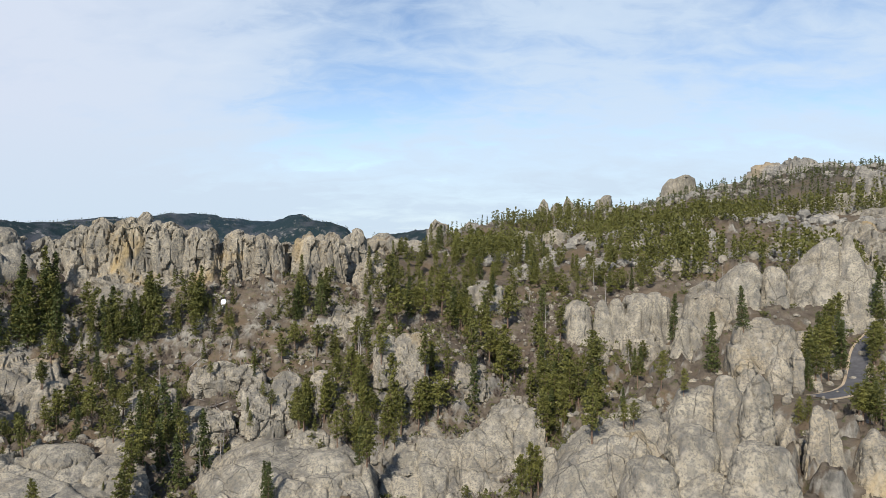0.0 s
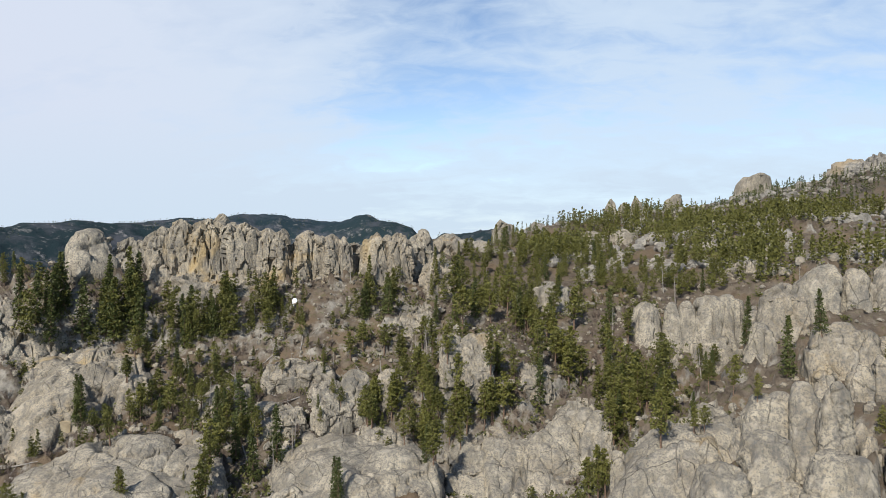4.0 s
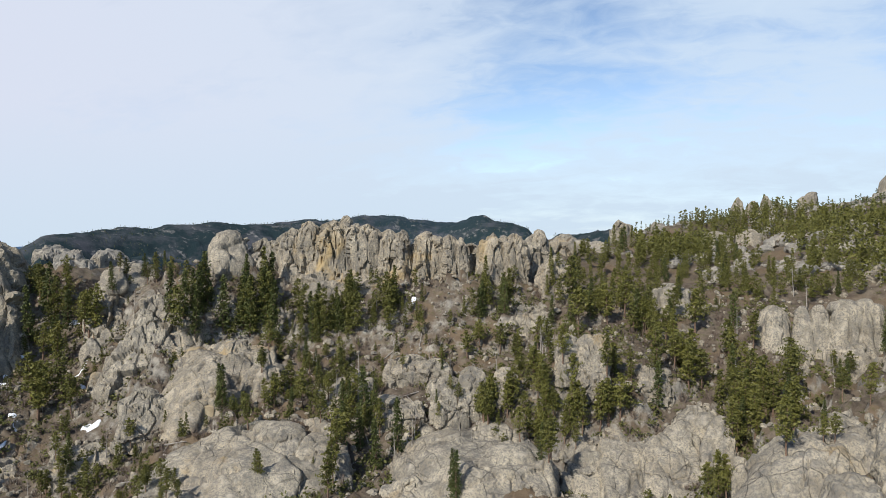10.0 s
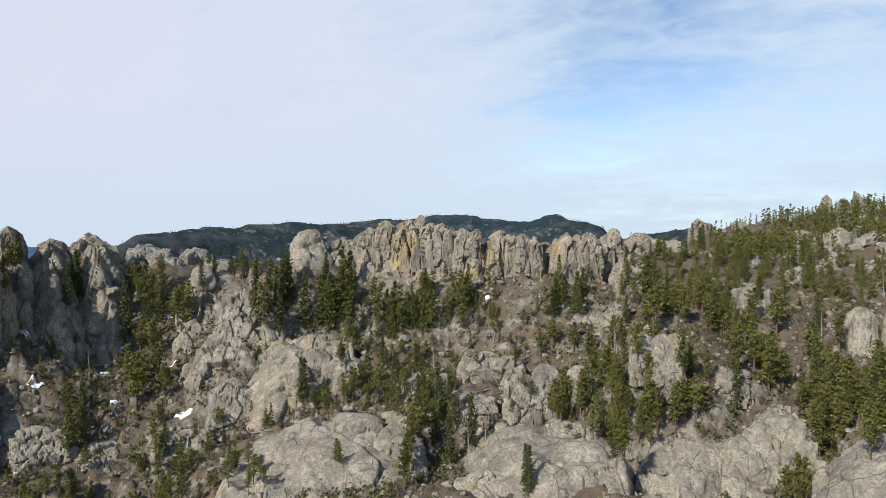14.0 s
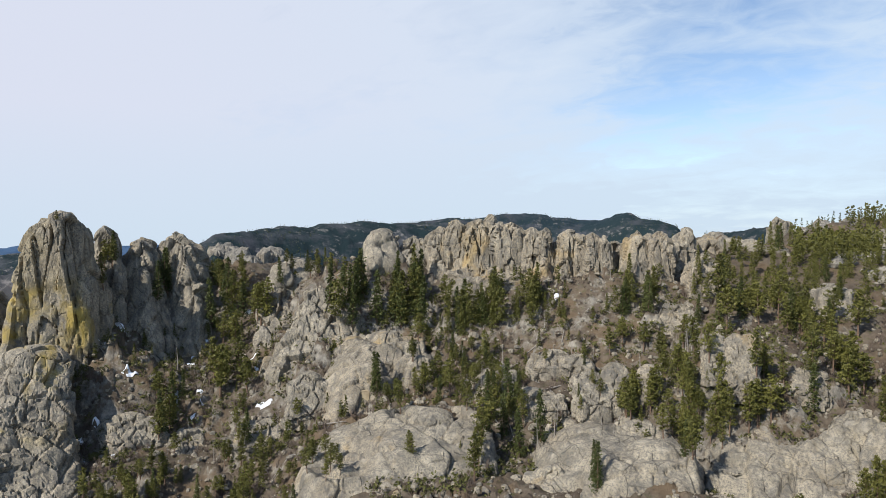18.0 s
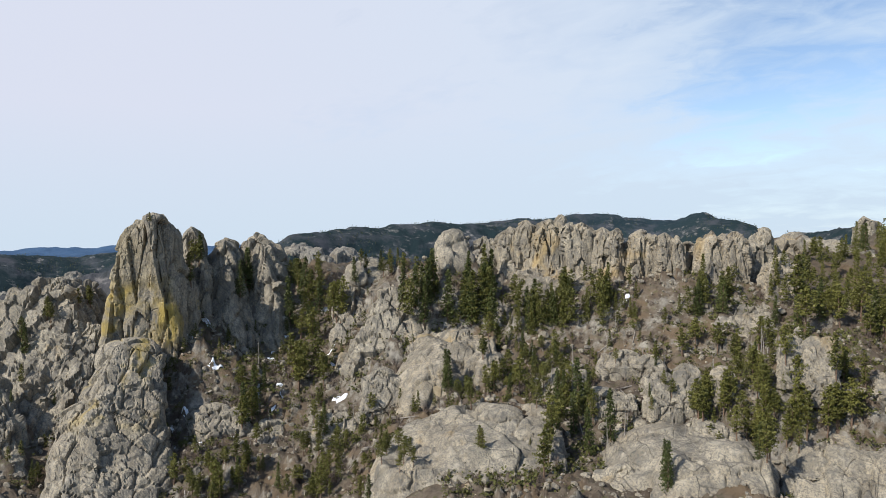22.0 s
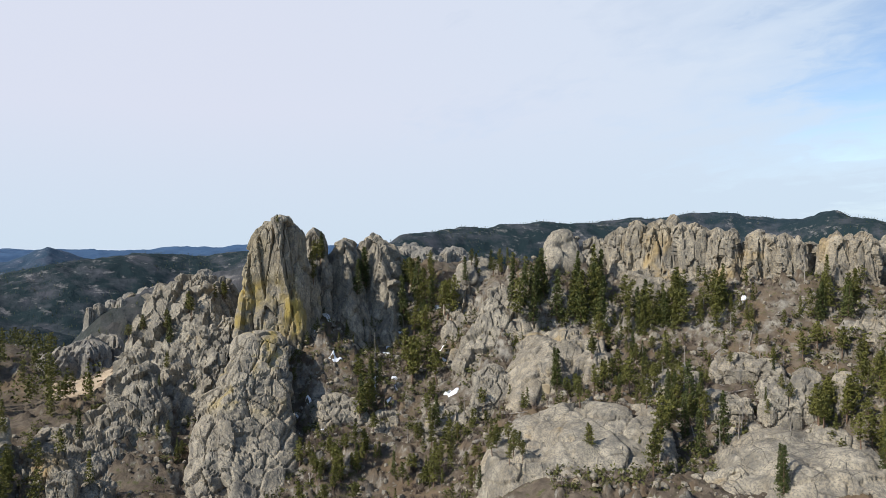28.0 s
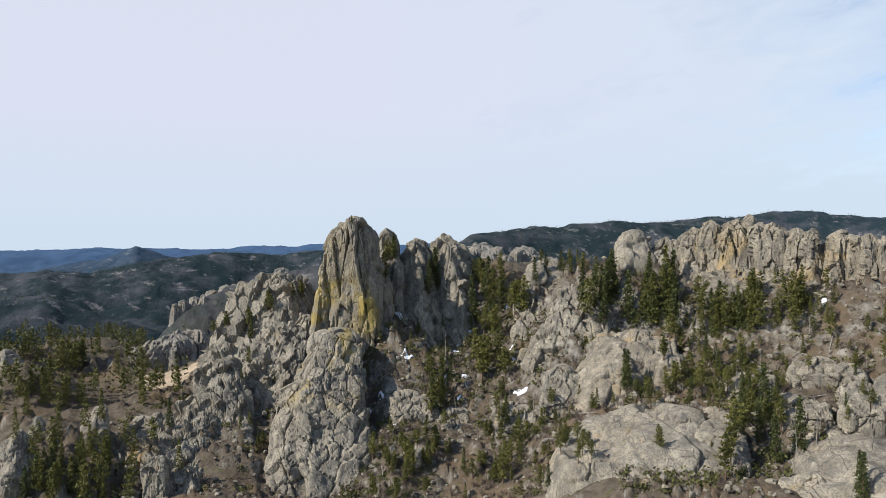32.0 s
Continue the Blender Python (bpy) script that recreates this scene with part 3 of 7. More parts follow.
CRAGS = {}
OCHRE = ("great_spire", "cliff", "castle_rock", "buttress", "cliff_east", "front_pinnacles")


def footing(x, y, r):
    """The lowest ground within r of a place."""
    a = np.linspace(0, 2 * math.pi, 12, endpoint=False)
    return float(np.min(land(x + r * np.cos(a), y + r * np.sin(a))))


def crag(name, label, shape, rows):
    """A rock formation: its main pillars (x, y, top, width) with smaller ones leaning on them."""
    rnd = random.Random(name)
    mid = np.mean(np.array(rows), axis=0)
    d = math.hypot(mid[0], mid[1])
    low = float(land(mid[0], mid[1]))
    root = new(name)
    root.location = (mid[0], mid[1], low)
    bpy.context.view_layer.update()
    tagged(root, label, "rock formation")
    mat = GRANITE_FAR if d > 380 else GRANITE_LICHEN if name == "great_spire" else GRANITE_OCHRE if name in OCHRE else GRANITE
    step = max(0.38, d * 0.0028)
    made = []
    for x, y, top, w in rows:
        deep = rnd.uniform(0.9, 1.4) * (0.75 if shape in ("mass", "dome") else 1)
        away = math.atan2(y, x)
        back = w * SHAPES[shape][7]
        lean = (math.cos(away) * back + rnd.uniform(-1, 1), math.sin(away) * back + rnd.uniform(-1, 1))
        cx, cy = x + math.cos(away) * w * 0.35 * deep, y + math.sin(away) * w * 0.35 * deep
        made.append((cx, cy, min(footing(cx - lean[0], cy - lean[1], w * 0.7 * max(1, deep)), top - w * 0.5) - 2, top, w * SHAPES[shape][5], deep, rnd.uniform(-0.2, 0.2), lean))
        for k in range(SHAPES[shape][6]):
            ang = away + math.pi + rnd.uniform(-1.5, 1.5)
            w2 = w * rnd.uniform(0.4, 0.7)
            reach = w * rnd.uniform(0.35, 0.6)
            sx, sy = x + math.cos(ang) * reach, y + math.sin(ang) * reach
            zs = float(land(sx, sy))
            t2 = zs + (top - zs) * rnd.uniform(0.3, 0.9)
            if t2 - zs > 1.5:
                made.append((sx, sy, footing(sx, sy, w2 * 0.7) - 2, t2, w2, rnd.uniform(0.8, 1.3), rnd.uniform(-0.3, 0.3), (rnd.uniform(-1, 1), rnd.uniform(-1, 1))))
    for x, y, zl, top, w, deep, yaw, lean in made:
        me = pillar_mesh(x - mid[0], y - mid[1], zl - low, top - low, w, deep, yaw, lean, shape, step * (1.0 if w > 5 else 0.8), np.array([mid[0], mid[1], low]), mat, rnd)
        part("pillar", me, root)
    CRAGS[name] = root
    return root


# how the rock of each kind is jointed: breadth and height of the great blocks, their offset and tilt, the same of the lesser blocks,
# width and depth of the open joints, swell, squareness of the plan, smooth shading
WEAR = {
    "spire": (5.0, 30.0, 1.5, 0.22, 2.4, 7.0, 0.5, 0.22, 0.05, 1.0, 0.8, 12.0, False),
    "block": (6.5, 8.0, 1.3, 0.15, 3.2, 3.0, 0.45, 0.15, 0.05, 1.0, 0.6, 10.0, False),
    "ridge": (3.6, 26.0, 1.9, 0.26, 2.0, 8.0, 0.5, 0.22, 0.045, 0.9, 0.6, 8.0, False),
    "mass": (7.5, 11.0, 1.4, 0.18, 3.4, 4.0, 0.38, 0.14, 0.045, 1.0, 0.9, 6.0, True),
    "dome": (11.0, 7.0, 0.7, 0.08, 4.5, 3.0, 0.25, 0.08, 0.03, 0.8, 0.8, 4.0, True),
    "boulder": (6.5, 6.0, 0.8, 0.10, 3.0, 2.6, 0.2, 0.08, 0.04, 0.9, 0.7, 3.0, True),
    "tower": (4.0, 18.0, 0.9, 0.16, 2.2, 5.0, 0.3, 0.14, 0.05, 0.8, 0.6, 4.5, True),
    "slab": (7.0, 24.0, 0.9, 0.12, 3.2, 8.0, 0.3, 0.12, 0.04, 0.8, 0.9, 5.0, True),
    "wall": (4.2, 26.0, 1.9, 0.26, 2.0, 6.0, 0.6, 0.30, 0.05, 1.1, 0.7, 7.0, False),
}


def facets(p, cell, seed):
    """Voronoi blocks of the size cell: distance to the nearest joint, a random number and a random tilt of the block at p."""
    q0 = p / cell + seed
    q = np.floor(q0).astype(np.int64)
    f1, f2 = np.full(len(p), 9.0), np.full(len(p), 9.0)
    who, off = np.zeros(len(p), np.int64), np.zeros((len(p), 3))
    for a in (-1, 0, 1):
        for b in (-1, 0, 1):
            for c in (-1, 0, 1):
                i, j, k = q[:, 0] + a, q[:, 1] + b, q[:, 2] + c
                h = hash3(i, j, k)
                r = q0 - np.stack([i + UNIT[h], j + UNIT[(h + 91) & 511], k + UNIT[(h + 217) & 511]], 1)
                d = (r * r).sum(axis=1)
                near = d < f1
                f2 = np.where(near, f1, np.minimum(f2, d))
                f1 = np.where(near, d, f1)
                who = np.where(near, h, who)
                off = np.where(near[:, None], r, off)
    slope = np.stack([UNIT[(who + 53) & 511], UNIT[(who + 149) & 511], 0.6 * UNIT[(who + 307) & 511]], 1) * 2 - np.array([1, 1, 0.6])
    return np.sqrt(f2) - np.sqrt(f1), UNIT[(who + 331) & 511], (slope * off * cell).sum(axis=1)


def weather(p, nrm, size, style, ease=1.0):
    """Moves the points p along nrm: tilted joint-bounded blocks, open joints and weathering."""
    b1, h1, o1, t1, b2, h2, o2, t2, wide, deep, swell = WEAR[style][:11]
    bend = np.stack([value(p / (7 * size)), value(p / (7 * size) + 30), value(p / (9 * size) + 60)], 1)
    q = p + 0.5 * size * bend
    j1, w1, s1 = facets(q, np.array([b1, b1, h1]) * size, 0.0)
    j2, w2, s2 = facets(q, np.array([b2, b2, h2]) * size, 9.3)
    j3, w3, s3 = facets(q, np.array([1.0, 1.0, 1.5]) * size, 23.7)
    patch = smooth(-0.3, 0.4, value(p / (10 * size) + 5))
    amount = (w1 - 0.5) * o1 + s1 / size * t1 - deep * (1 - smooth(0.0, wide * 1.6, j1))
    amount = amount + ((w2 - 0.5) * o2 + s2 / size * t2 - 0.45 * deep * (1 - smooth(0.0, wide * 1.6, j2))) * (0.35 + 0.65 * patch)
    amount = amount + ((w3 - 0.5) * 0.22 * o2 + s3 / size * 0.5 * t2) * 0.6
    amount = amount + swell * fbm(p * np.array([1, 1, 0.6]) / (6 * size), 3)
    return p + nrm * (amount * size * ease)[:, None]


def loft(name, label, style, deep, pieces):
    """A rock formation of pieces. Each piece: its cross-sections from the top down, (x, y, z, half breadth), the points lying on its front."""
    rnd = random.Random(name + style)
    root = CRAGS.get(name)
    if root is None:
        x, y, z, w = pieces[0][-1]
        root = new(name)
        root.location = (x, y, z)
        bpy.context.view_layer.update()
        CRAGS[name] = tagged(root, label, "rock formation")
    mat = GRANITE_LICHEN if name == "great_spire" else GRANITE_OCHRE if name in OCHRE else GRANITE
    for piece in pieces:
        rows = np.array(piece, float)
        d = math.hypot(rows[0, 0], rows[0, 1])
        away = rows[:, :2].mean(axis=0)
        away = away / np.linalg.norm(away)
        broad = rows[:, 3]
        size = float(np.clip(broad.mean() / 7, 0.4, 1.0))
        thick = np.maximum(broad * deep, broad.max() * deep * 0.45)
        # the rounded crown, the sections, and a root in the ground
        lift = 0.5 * broad[0]
        rows = np.vstack([rows, rows[-1] + np.array([0, 0, -5.0, broad[-1] * 0.08])])
        thick = np.append(thick, thick[-1])
        centre = rows[:, :2] + away * thick[:, None]
        crown = np.array([[0.03, 1.0], [0.35, 0.93], [0.65, 0.76], [0.88, 0.45]])
        z = np.concatenate([rows[0, 2] - lift + lift * 1.0 * crown[:, 1], rows[:, 2] - np.append(lift, np.zeros(len(rows) - 1))])
        bx = np.concatenate([rows[0, 3] * crown[:, 0], rows[:, 3]])
        by = np.concatenate([thick[0] * crown[:, 0], thick])
        mid = np.vstack([np.repeat(centre[:1], 4, 0), centre])
        step = max(0.3, d * 0.0021)
        along = np.concatenate([[0], np.cumsum(np.hypot(np.abs(np.diff(z)), np.abs(np.diff(bx))) + 1e-3)])
        u = np.linspace(0, along[-1], int(np.clip(along[-1] / step, 8, 220)))
        z, bx, by, mx, my = [np.interp(u, along, c) for c in (z, bx, by, mid[:, 0], mid[:, 1])]
        kern = np.hanning(max(3, int(0.06 * len(u)) | 1) + 2)[1:-1]
        kern = kern / kern.sum()
        z, bx, by, mx, my = [np.convolve(np.pad(c, len(kern) // 2, mode="edge"), kern, "valid") for c in (z, bx, by, mx, my)]
        seg = int(np.clip(2 * math.pi * np.percentile(np.maximum(bx, by), 75) / step, 16, 240))
        th = np.linspace(0, 2 * math.pi, seg, endpoint=False)
        turn = (1.25 if style in ("spire", "ridge") else 0.3) + rnd.uniform(-0.2, 0.2)
        form = outline(th, turn, rnd, WEAR[style][11])
        lx, ly = form * np.cos(th), form * np.sin(th)
        lx = np.where(lx > 0, lx / lx.max(), lx / -lx.min())
        px = mx[:, None] + (bx[:, None] * lx) * away[1] + (by[:, None] * ly) * away[0]
        py = my[:, None] - (bx[:, None] * lx) * away[0] + (by[:, None] * ly) * away[1]
        grid = np.stack([px, py, np.repeat(z[:, None], seg, 1)], -1)
        if style in ("spire", "wall"):
            # the crest slopes off to both sides of its summit
            ease = np.exp(-(z[0] - z) / (0.9 * bx.max()))[:, None]
            grid[:, :, 2] -= 0.45 * ease * np.abs(bx[:, None] * (lx - 0.25))
        wrap = np.concatenate([grid[:, -1:], grid, grid[:, :1]], 1)
        nrm = np.cross(np.gradient(wrap, axis=1)[:, 1:-1], np.gradient(grid, axis=0))
        nrm = nrm / (np.linalg.norm(nrm, axis=2, keepdims=True) + 1e-9)
        if (nrm[len(u) // 2] * (grid[len(u) // 2] - grid[len(u) // 2].mean(axis=0))).sum() < 0:
            nrm = -nrm
        p = weather(grid.reshape(-1, 3), nrm.reshape(-1, 3), size, style, np.repeat(np.clip(bx / (4.0 * size), 0.25, 1.0), seg))
        tip = p[:seg].mean(axis=0) + np.array([0, 0, 0.1])
        p = np.vstack([p, tip]) - np.array(root.location)
        i, j = np.meshgrid(np.arange(len(u) - 1), np.arange(seg), indexing="ij")
        a, b = i * seg + j, i * seg + (j + 1) % seg
        faces = np.stack([a, a + seg, b + seg, b], -1).reshape(-1, 4).tolist()
        faces += [[k, (k + 1) % seg, len(p) - 1] for k in range(seg)]
        part("rock", mesh_from("rock", p, faces, mat, WEAR[style][12]), root)
    return root


loft("great_spire", "towering granite spire streaked with yellow lichen", "spire", 0.9, [
    [(-209.5, 131.4, 108.1, 2.0), (-209.5, 131.5, 106.0, 5.6), (-209.5, 131.5, 102.7, 8.5), (-209.5, 131.4, 96.4, 10.5), (-208.9, 132.3, 83.7, 13.9), (-208.6, 132.7, 71.1, 15.6), (-208.6, 132.8, 60.5, 16.9), (-203.9, 127.3, 43.2, 17.7)],
])
loft("great_spire", "towering granite spire streaked with yellow lichen", "block", 0.9, [
    [(-197.3, 117.2, 68.3, 9.2), (-191.0, 112.2, 57.1, 10.2), (-185.2, 106.3, 49.5, 12.8), (-178.9, 101.3, 40.7, 14.2), (-171.4, 98.2, 32.5, 13.3), (-164.4, 96.2, 24.4, 11.5), (-159.9, 94.0, 16.9, 10.9)],
    [(-195.5, 100.7, 51.9, 5.7), (-187.0, 95.4, 43.6, 6.9), (-179.5, 90.3, 35.7, 7.6), (-173.0, 85.6, 24.6, 8.4), (-169.6, 83.4, 16.7, 8.5)],
])
loft("spire_shoulder", "long steep granite shoulder below the spire", "ridge", 0.8, [
    [(-245.9, 118.9, 85.5, 8.2), (-243.2, 117.5, 82.0, 14.4), (-238.8, 115.2, 74.2, 19.0), (-232.0, 108.7, 62.4, 21.3), (-225.7, 101.1, 53.6, 19.4), (-218.1, 91.5, 42.1, 16.8), (-209.2, 82.0, 30.4, 14.4)],
    [(-215.1, 78.3, 48.5, 6.7), (-206.8, 72.1, 40.1, 9.4), (-200.0, 67.6, 32.0, 11.9), (-193.9, 64.1, 21.0, 13.7)],
    [(-220.4, 86.5, 58.0, 4.9), (-212.5, 84.5, 48.0, 7.3), (-201.6, 79.6, 36.3, 9.0), (-187.0, 73.0, 20.7, 10.2)],
    [(-217.4, 60.5, 42.7, 6.0), (-209.1, 56.8, 39.0, 9.7), (-201.6, 54.1, 32.9, 12.4), (-195.2, 51.2, 23.9, 14.7)],
    [(-186.4, 52.4, 39.9, 2.8), (-185.5, 52.0, 37.4, 3.4), (-183.6, 51.3, 30.0, 3.7), (-181.7, 50.6, 21.9, 4.0)],
])
loft("spire_shoulder", "long steep granite shoulder below the spire", "ridge", 0.8, [
    [(-185.9, 59.8, 35.6, 4.0), (-184.0, 59.0, 33.0, 4.8), (-181.3, 57.9, 26.3, 5.3)],
    [(-226.8, 122.6, 70.3, 6.0), (-219.6, 114.9, 59.0, 13.9), (-212.8, 106.5, 48.7, 17.8), (-204.4, 96.7, 36.2, 15.8), (-193.2, 87.9, 24.0, 13.9)],
])
loft("rear_fins", "dark granite fins behind the spire", "spire", 1.3, [
    [(-223.5, 156.8, 104.1, 2.3), (-223.1, 157.4, 99.4, 4.4), (-219.3, 155.7, 82.3, 6.9), (-214.3, 152.5, 64.7, 8.3), (-209.6, 148.7, 52.2, 8.3)],
    [(-221.2, 169.8, 99.6, 4.3), (-219.5, 168.7, 94.7, 6.6), (-213.2, 165.3, 79.8, 9.4), (-204.2, 160.5, 65.0, 11.2), (-196.4, 155.8, 51.0, 11.8)],
    [(-218.0, 183.0, 101.6, 4.6), (-216.4, 183.2, 98.2, 8.1), (-212.3, 181.9, 88.7, 11.5), (-204.3, 178.8, 75.0, 10.9), (-196.4, 174.1, 60.1, 9.1)],
])
loft("skyline_rocks", "rounded granite knobs on the wooded skyline", "mass", 0.9, [
    [(-178.3, 206.9, 92.1, 4.3), (-175.3, 204.2, 89.8, 9.7), (-171.4, 199.6, 83.3, 12.3)],
    [(-144.1, 217.7, 103.6, 3.1), (-143.6, 214.4, 99.8, 6.2), (-139.9, 208.4, 90.0, 8.0)],
])
loft("skyline_rocks", "rounded granite knobs on the wooded skyline", "wall", 0.9, [
    [(-135.2, 223.3, 100.2, 6.2), (-134.4, 221.4, 97.7, 8.8), (-131.3, 216.3, 86.8, 10.0)],
])
loft("pyramid_rock", "pale pyramid of jointed granite", "ridge", 0.9, [
    [(-150.9, 188.0, 82.2, 3.5), (-148.2, 186.4, 79.0, 6.9), (-145.6, 183.4, 73.6, 10.4), (-142.6, 178.1, 66.9, 13.2), (-138.8, 169.6, 57.5, 15.7)],
    [(-175.9, 193.1, 83.1, 3.5), (-172.6, 190.7, 78.0, 7.1), (-167.6, 185.7, 68.1, 8.7), (-161.0, 178.2, 55.8, 6.7)],
    [(-141.1, 191.7, 75.7, 2.6), (-140.0, 190.1, 71.7, 4.5), (-136.9, 186.2, 64.4, 5.3)],
])
loft("buttress", "blocky granite buttress with a yellow quarried face", "mass", 0.75, [
    [(-120.5, 182.9, 69.5, 5.3), (-118.8, 179.3, 67.7, 11.8), (-116.9, 172.1, 62.6, 17.0), (-115.4, 165.9, 55.4, 19.6), (-113.0, 160.2, 48.3, 19.7), (-111.5, 156.4, 44.2, 18.6)],
    [(-104.1, 174.3, 65.1, 3.0), (-102.7, 171.7, 61.5, 4.7), (-100.8, 168.1, 50.9, 5.0), (-100.0, 166.3, 47.4, 5.2)],
])
loft("dome", "broad smooth granite dome split by cracks", "dome", 0.8, [
    [(-85.6, 148.1, 55.8, 7.1), (-83.9, 145.6, 55.0, 11.8), (-82.2, 140.8, 53.0, 15.8), (-80.9, 134.6, 50.7, 18.8), (-80.1, 128.1, 47.6, 21.8), (-78.4, 122.0, 44.6, 23.0), (-76.3, 116.2, 40.1, 23.4)],
    [(-92.4, 122.0, 48.8, 4.9), (-90.1, 118.8, 47.6, 8.3), (-87.3, 114.7, 41.9, 10.9)],
    [(-74.2, 146.3, 53.8, 3.2), (-72.1, 142.8, 51.9, 6.0), (-69.4, 137.5, 46.6, 6.7)],
])
loft("slab_field", "sloping grey granite slabs with pines in the cracks", "dome", 0.8, [
    [(-36.9, 161.9, 56.6, 4.8), (-37.7, 156.6, 54.9, 9.5), (-37.8, 150.3, 53.2, 14.2), (-37.5, 142.2, 49.5, 18.1), (-37.0, 137.1, 44.3, 19.0)],
    [(-29.9, 144.0, 56.7, 4.9), (-31.4, 140.6, 54.5, 9.9), (-31.3, 135.5, 50.4, 12.1), (-30.8, 132.5, 44.9, 12.6)],
    [(-50.7, 139.0, 50.8, 3.6), (-48.9, 136.5, 48.3, 6.3), (-47.6, 131.6, 42.9, 7.1)],
])
loft("slab_field", "sloping grey granite slabs with pines in the cracks", "mass", 0.8, [
    [(-54.6, 163.2, 54.4, 3.0), (-53.7, 159.3, 53.1, 7.4), (-51.2, 153.8, 50.5, 10.4), (-48.8, 148.3, 45.6, 11.9)],
    [(-55.6, 188.1, 60.9, 4.9), (-54.3, 186.3, 59.1, 7.3), (-52.6, 181.6, 55.3, 8.3)],
    [(-84.6, 181.0, 60.7, 5.9), (-83.8, 179.2, 59.0, 7.4), (-80.5, 173.0, 54.4, 8.3)],
])
loft("slab_wall", "grey granite wall rounded along its top", "mass", 0.7, [
    [(6.5, 174.5, 62.0, 2.9), (6.0, 172.5, 60.4, 4.3), (4.9, 168.6, 56.2, 5.9), (3.8, 161.6, 50.7, 6.3), (3.1, 156.6, 44.0, 6.6)],
    [(11.4, 167.2, 61.8, 1.6), (11.2, 166.2, 59.7, 2.8), (10.6, 163.2, 55.5, 3.5), (10.0, 157.3, 49.0, 3.9)],
    [(-11.9, 168.4, 56.1, 6.9), (-11.9, 164.4, 55.2, 10.2), (-11.9, 159.4, 51.7, 11.5), (-11.7, 153.4, 46.5, 11.5), (-11.6, 149.4, 41.1, 11.5)],
    [(-1.1, 165.7, 56.9, 3.2), (-1.0, 161.7, 54.3, 4.7), (-1.0, 157.7, 48.1, 5.3), (-1.0, 153.7, 41.3, 5.1)],
    [(12.1, 135.0, 62.4, 1.3), (12.3, 133.9, 60.2, 1.9), (12.4, 130.9, 55.4, 2.1)],
])
loft("slab_wall", "grey granite wall rounded along its top", "mass", 0.7, [
    [(-12.7, 161.6, 53.7, 6.9), (-10.9, 157.7, 51.5, 11.7), (-9.5, 150.8, 46.4, 13.9), (-9.5, 147.8, 41.9, 13.7)],
    [(3.6, 161.9, 53.6, 4.5), (3.8, 156.8, 50.5, 7.2), (3.5, 150.9, 46.6, 8.3), (3.4, 147.9, 42.1, 8.7)],
])
loft("front_boulders", "great rounded granite boulders heaped together", "boulder", 0.9, [
    [(21.2, 126.7, 68.7, 2.4), (20.3, 122.8, 68.4, 4.8), (19.0, 119.0, 66.0, 6.9), (17.6, 115.2, 62.9, 7.7), (16.0, 110.4, 58.9, 8.4)],
    [(27.5, 128.4, 69.6, 1.7), (27.3, 127.4, 68.2, 3.3), (26.9, 124.4, 65.3, 3.8), (26.6, 121.4, 59.9, 4.2)],
    [(30.8, 115.0, 71.9, 1.9), (30.4, 114.0, 71.0, 3.3), (30.1, 113.1, 68.8, 3.8), (29.7, 111.1, 66.0, 3.5), (28.7, 108.3, 61.5, 4.2)],
    [(36.7, 128.8, 75.1, 1.8), (35.6, 127.1, 74.0, 3.4), (34.4, 125.4, 70.7, 4.5), (33.5, 122.5, 66.0, 4.6)],
    [(42.0, 119.5, 78.7, 0.9), (41.9, 119.5, 77.1, 1.9), (41.5, 118.6, 72.5, 2.4), (40.8, 116.7, 67.8, 2.8), (39.7, 113.9, 61.2, 3.0)],
])
loft("front_boulders", "great rounded granite boulders heaped together", "boulder", 0.9, [
    [(39.4, 125.8, 77.4, 1.2), (38.9, 123.9, 74.7, 2.2), (38.3, 120.9, 70.1, 2.3), (36.5, 115.2, 62.3, 2.3)],
    [(37.0, 108.6, 71.1, 1.0), (37.1, 106.3, 70.6, 3.3), (37.1, 105.3, 68.2, 4.4), (36.4, 103.4, 65.1, 4.9), (35.6, 101.5, 62.1, 5.1)],
    [(23.5, 110.8, 68.3, 1.5), (23.1, 108.8, 67.2, 3.2), (22.7, 106.9, 63.6, 4.4), (22.3, 104.9, 60.5, 4.7)],
    [(30.8, 108.7, 66.3, 3.1), (30.2, 106.8, 64.3, 4.1), (29.3, 103.9, 61.0, 4.4)],
])
loft("front_boulders", "great rounded granite boulders heaped together", "mass", 0.7, [
    [(45.0, 138.7, 67.9, 12.0), (42.3, 135.4, 65.7, 16.8), (38.9, 130.2, 61.7, 19.6), (34.8, 124.2, 56.3, 21.4)],
])
loft("front_pinnacles", "smooth weathered granite pinnacles standing close together", "tower", 0.9, [
    [(49.0, 115.3, 75.1, 0.7), (48.6, 114.3, 73.5, 1.2), (48.3, 113.4, 68.9, 1.8), (47.5, 111.6, 62.2, 2.1), (47.1, 110.7, 58.5, 2.3)],
    [(50.7, 115.6, 74.4, 0.6), (50.5, 114.5, 71.9, 1.2), (50.5, 113.4, 67.3, 1.7), (49.3, 110.7, 60.9, 1.9)],
    [(56.3, 113.7, 71.9, 0.7), (55.5, 111.9, 70.3, 1.9), (55.3, 110.8, 66.6, 3.0), (53.4, 107.4, 60.0, 3.5)],
    [(47.0, 120.6, 70.4, 0.9), (46.6, 119.7, 68.7, 1.6), (45.9, 117.8, 64.1, 1.8), (44.7, 115.1, 59.1, 2.0)],
])
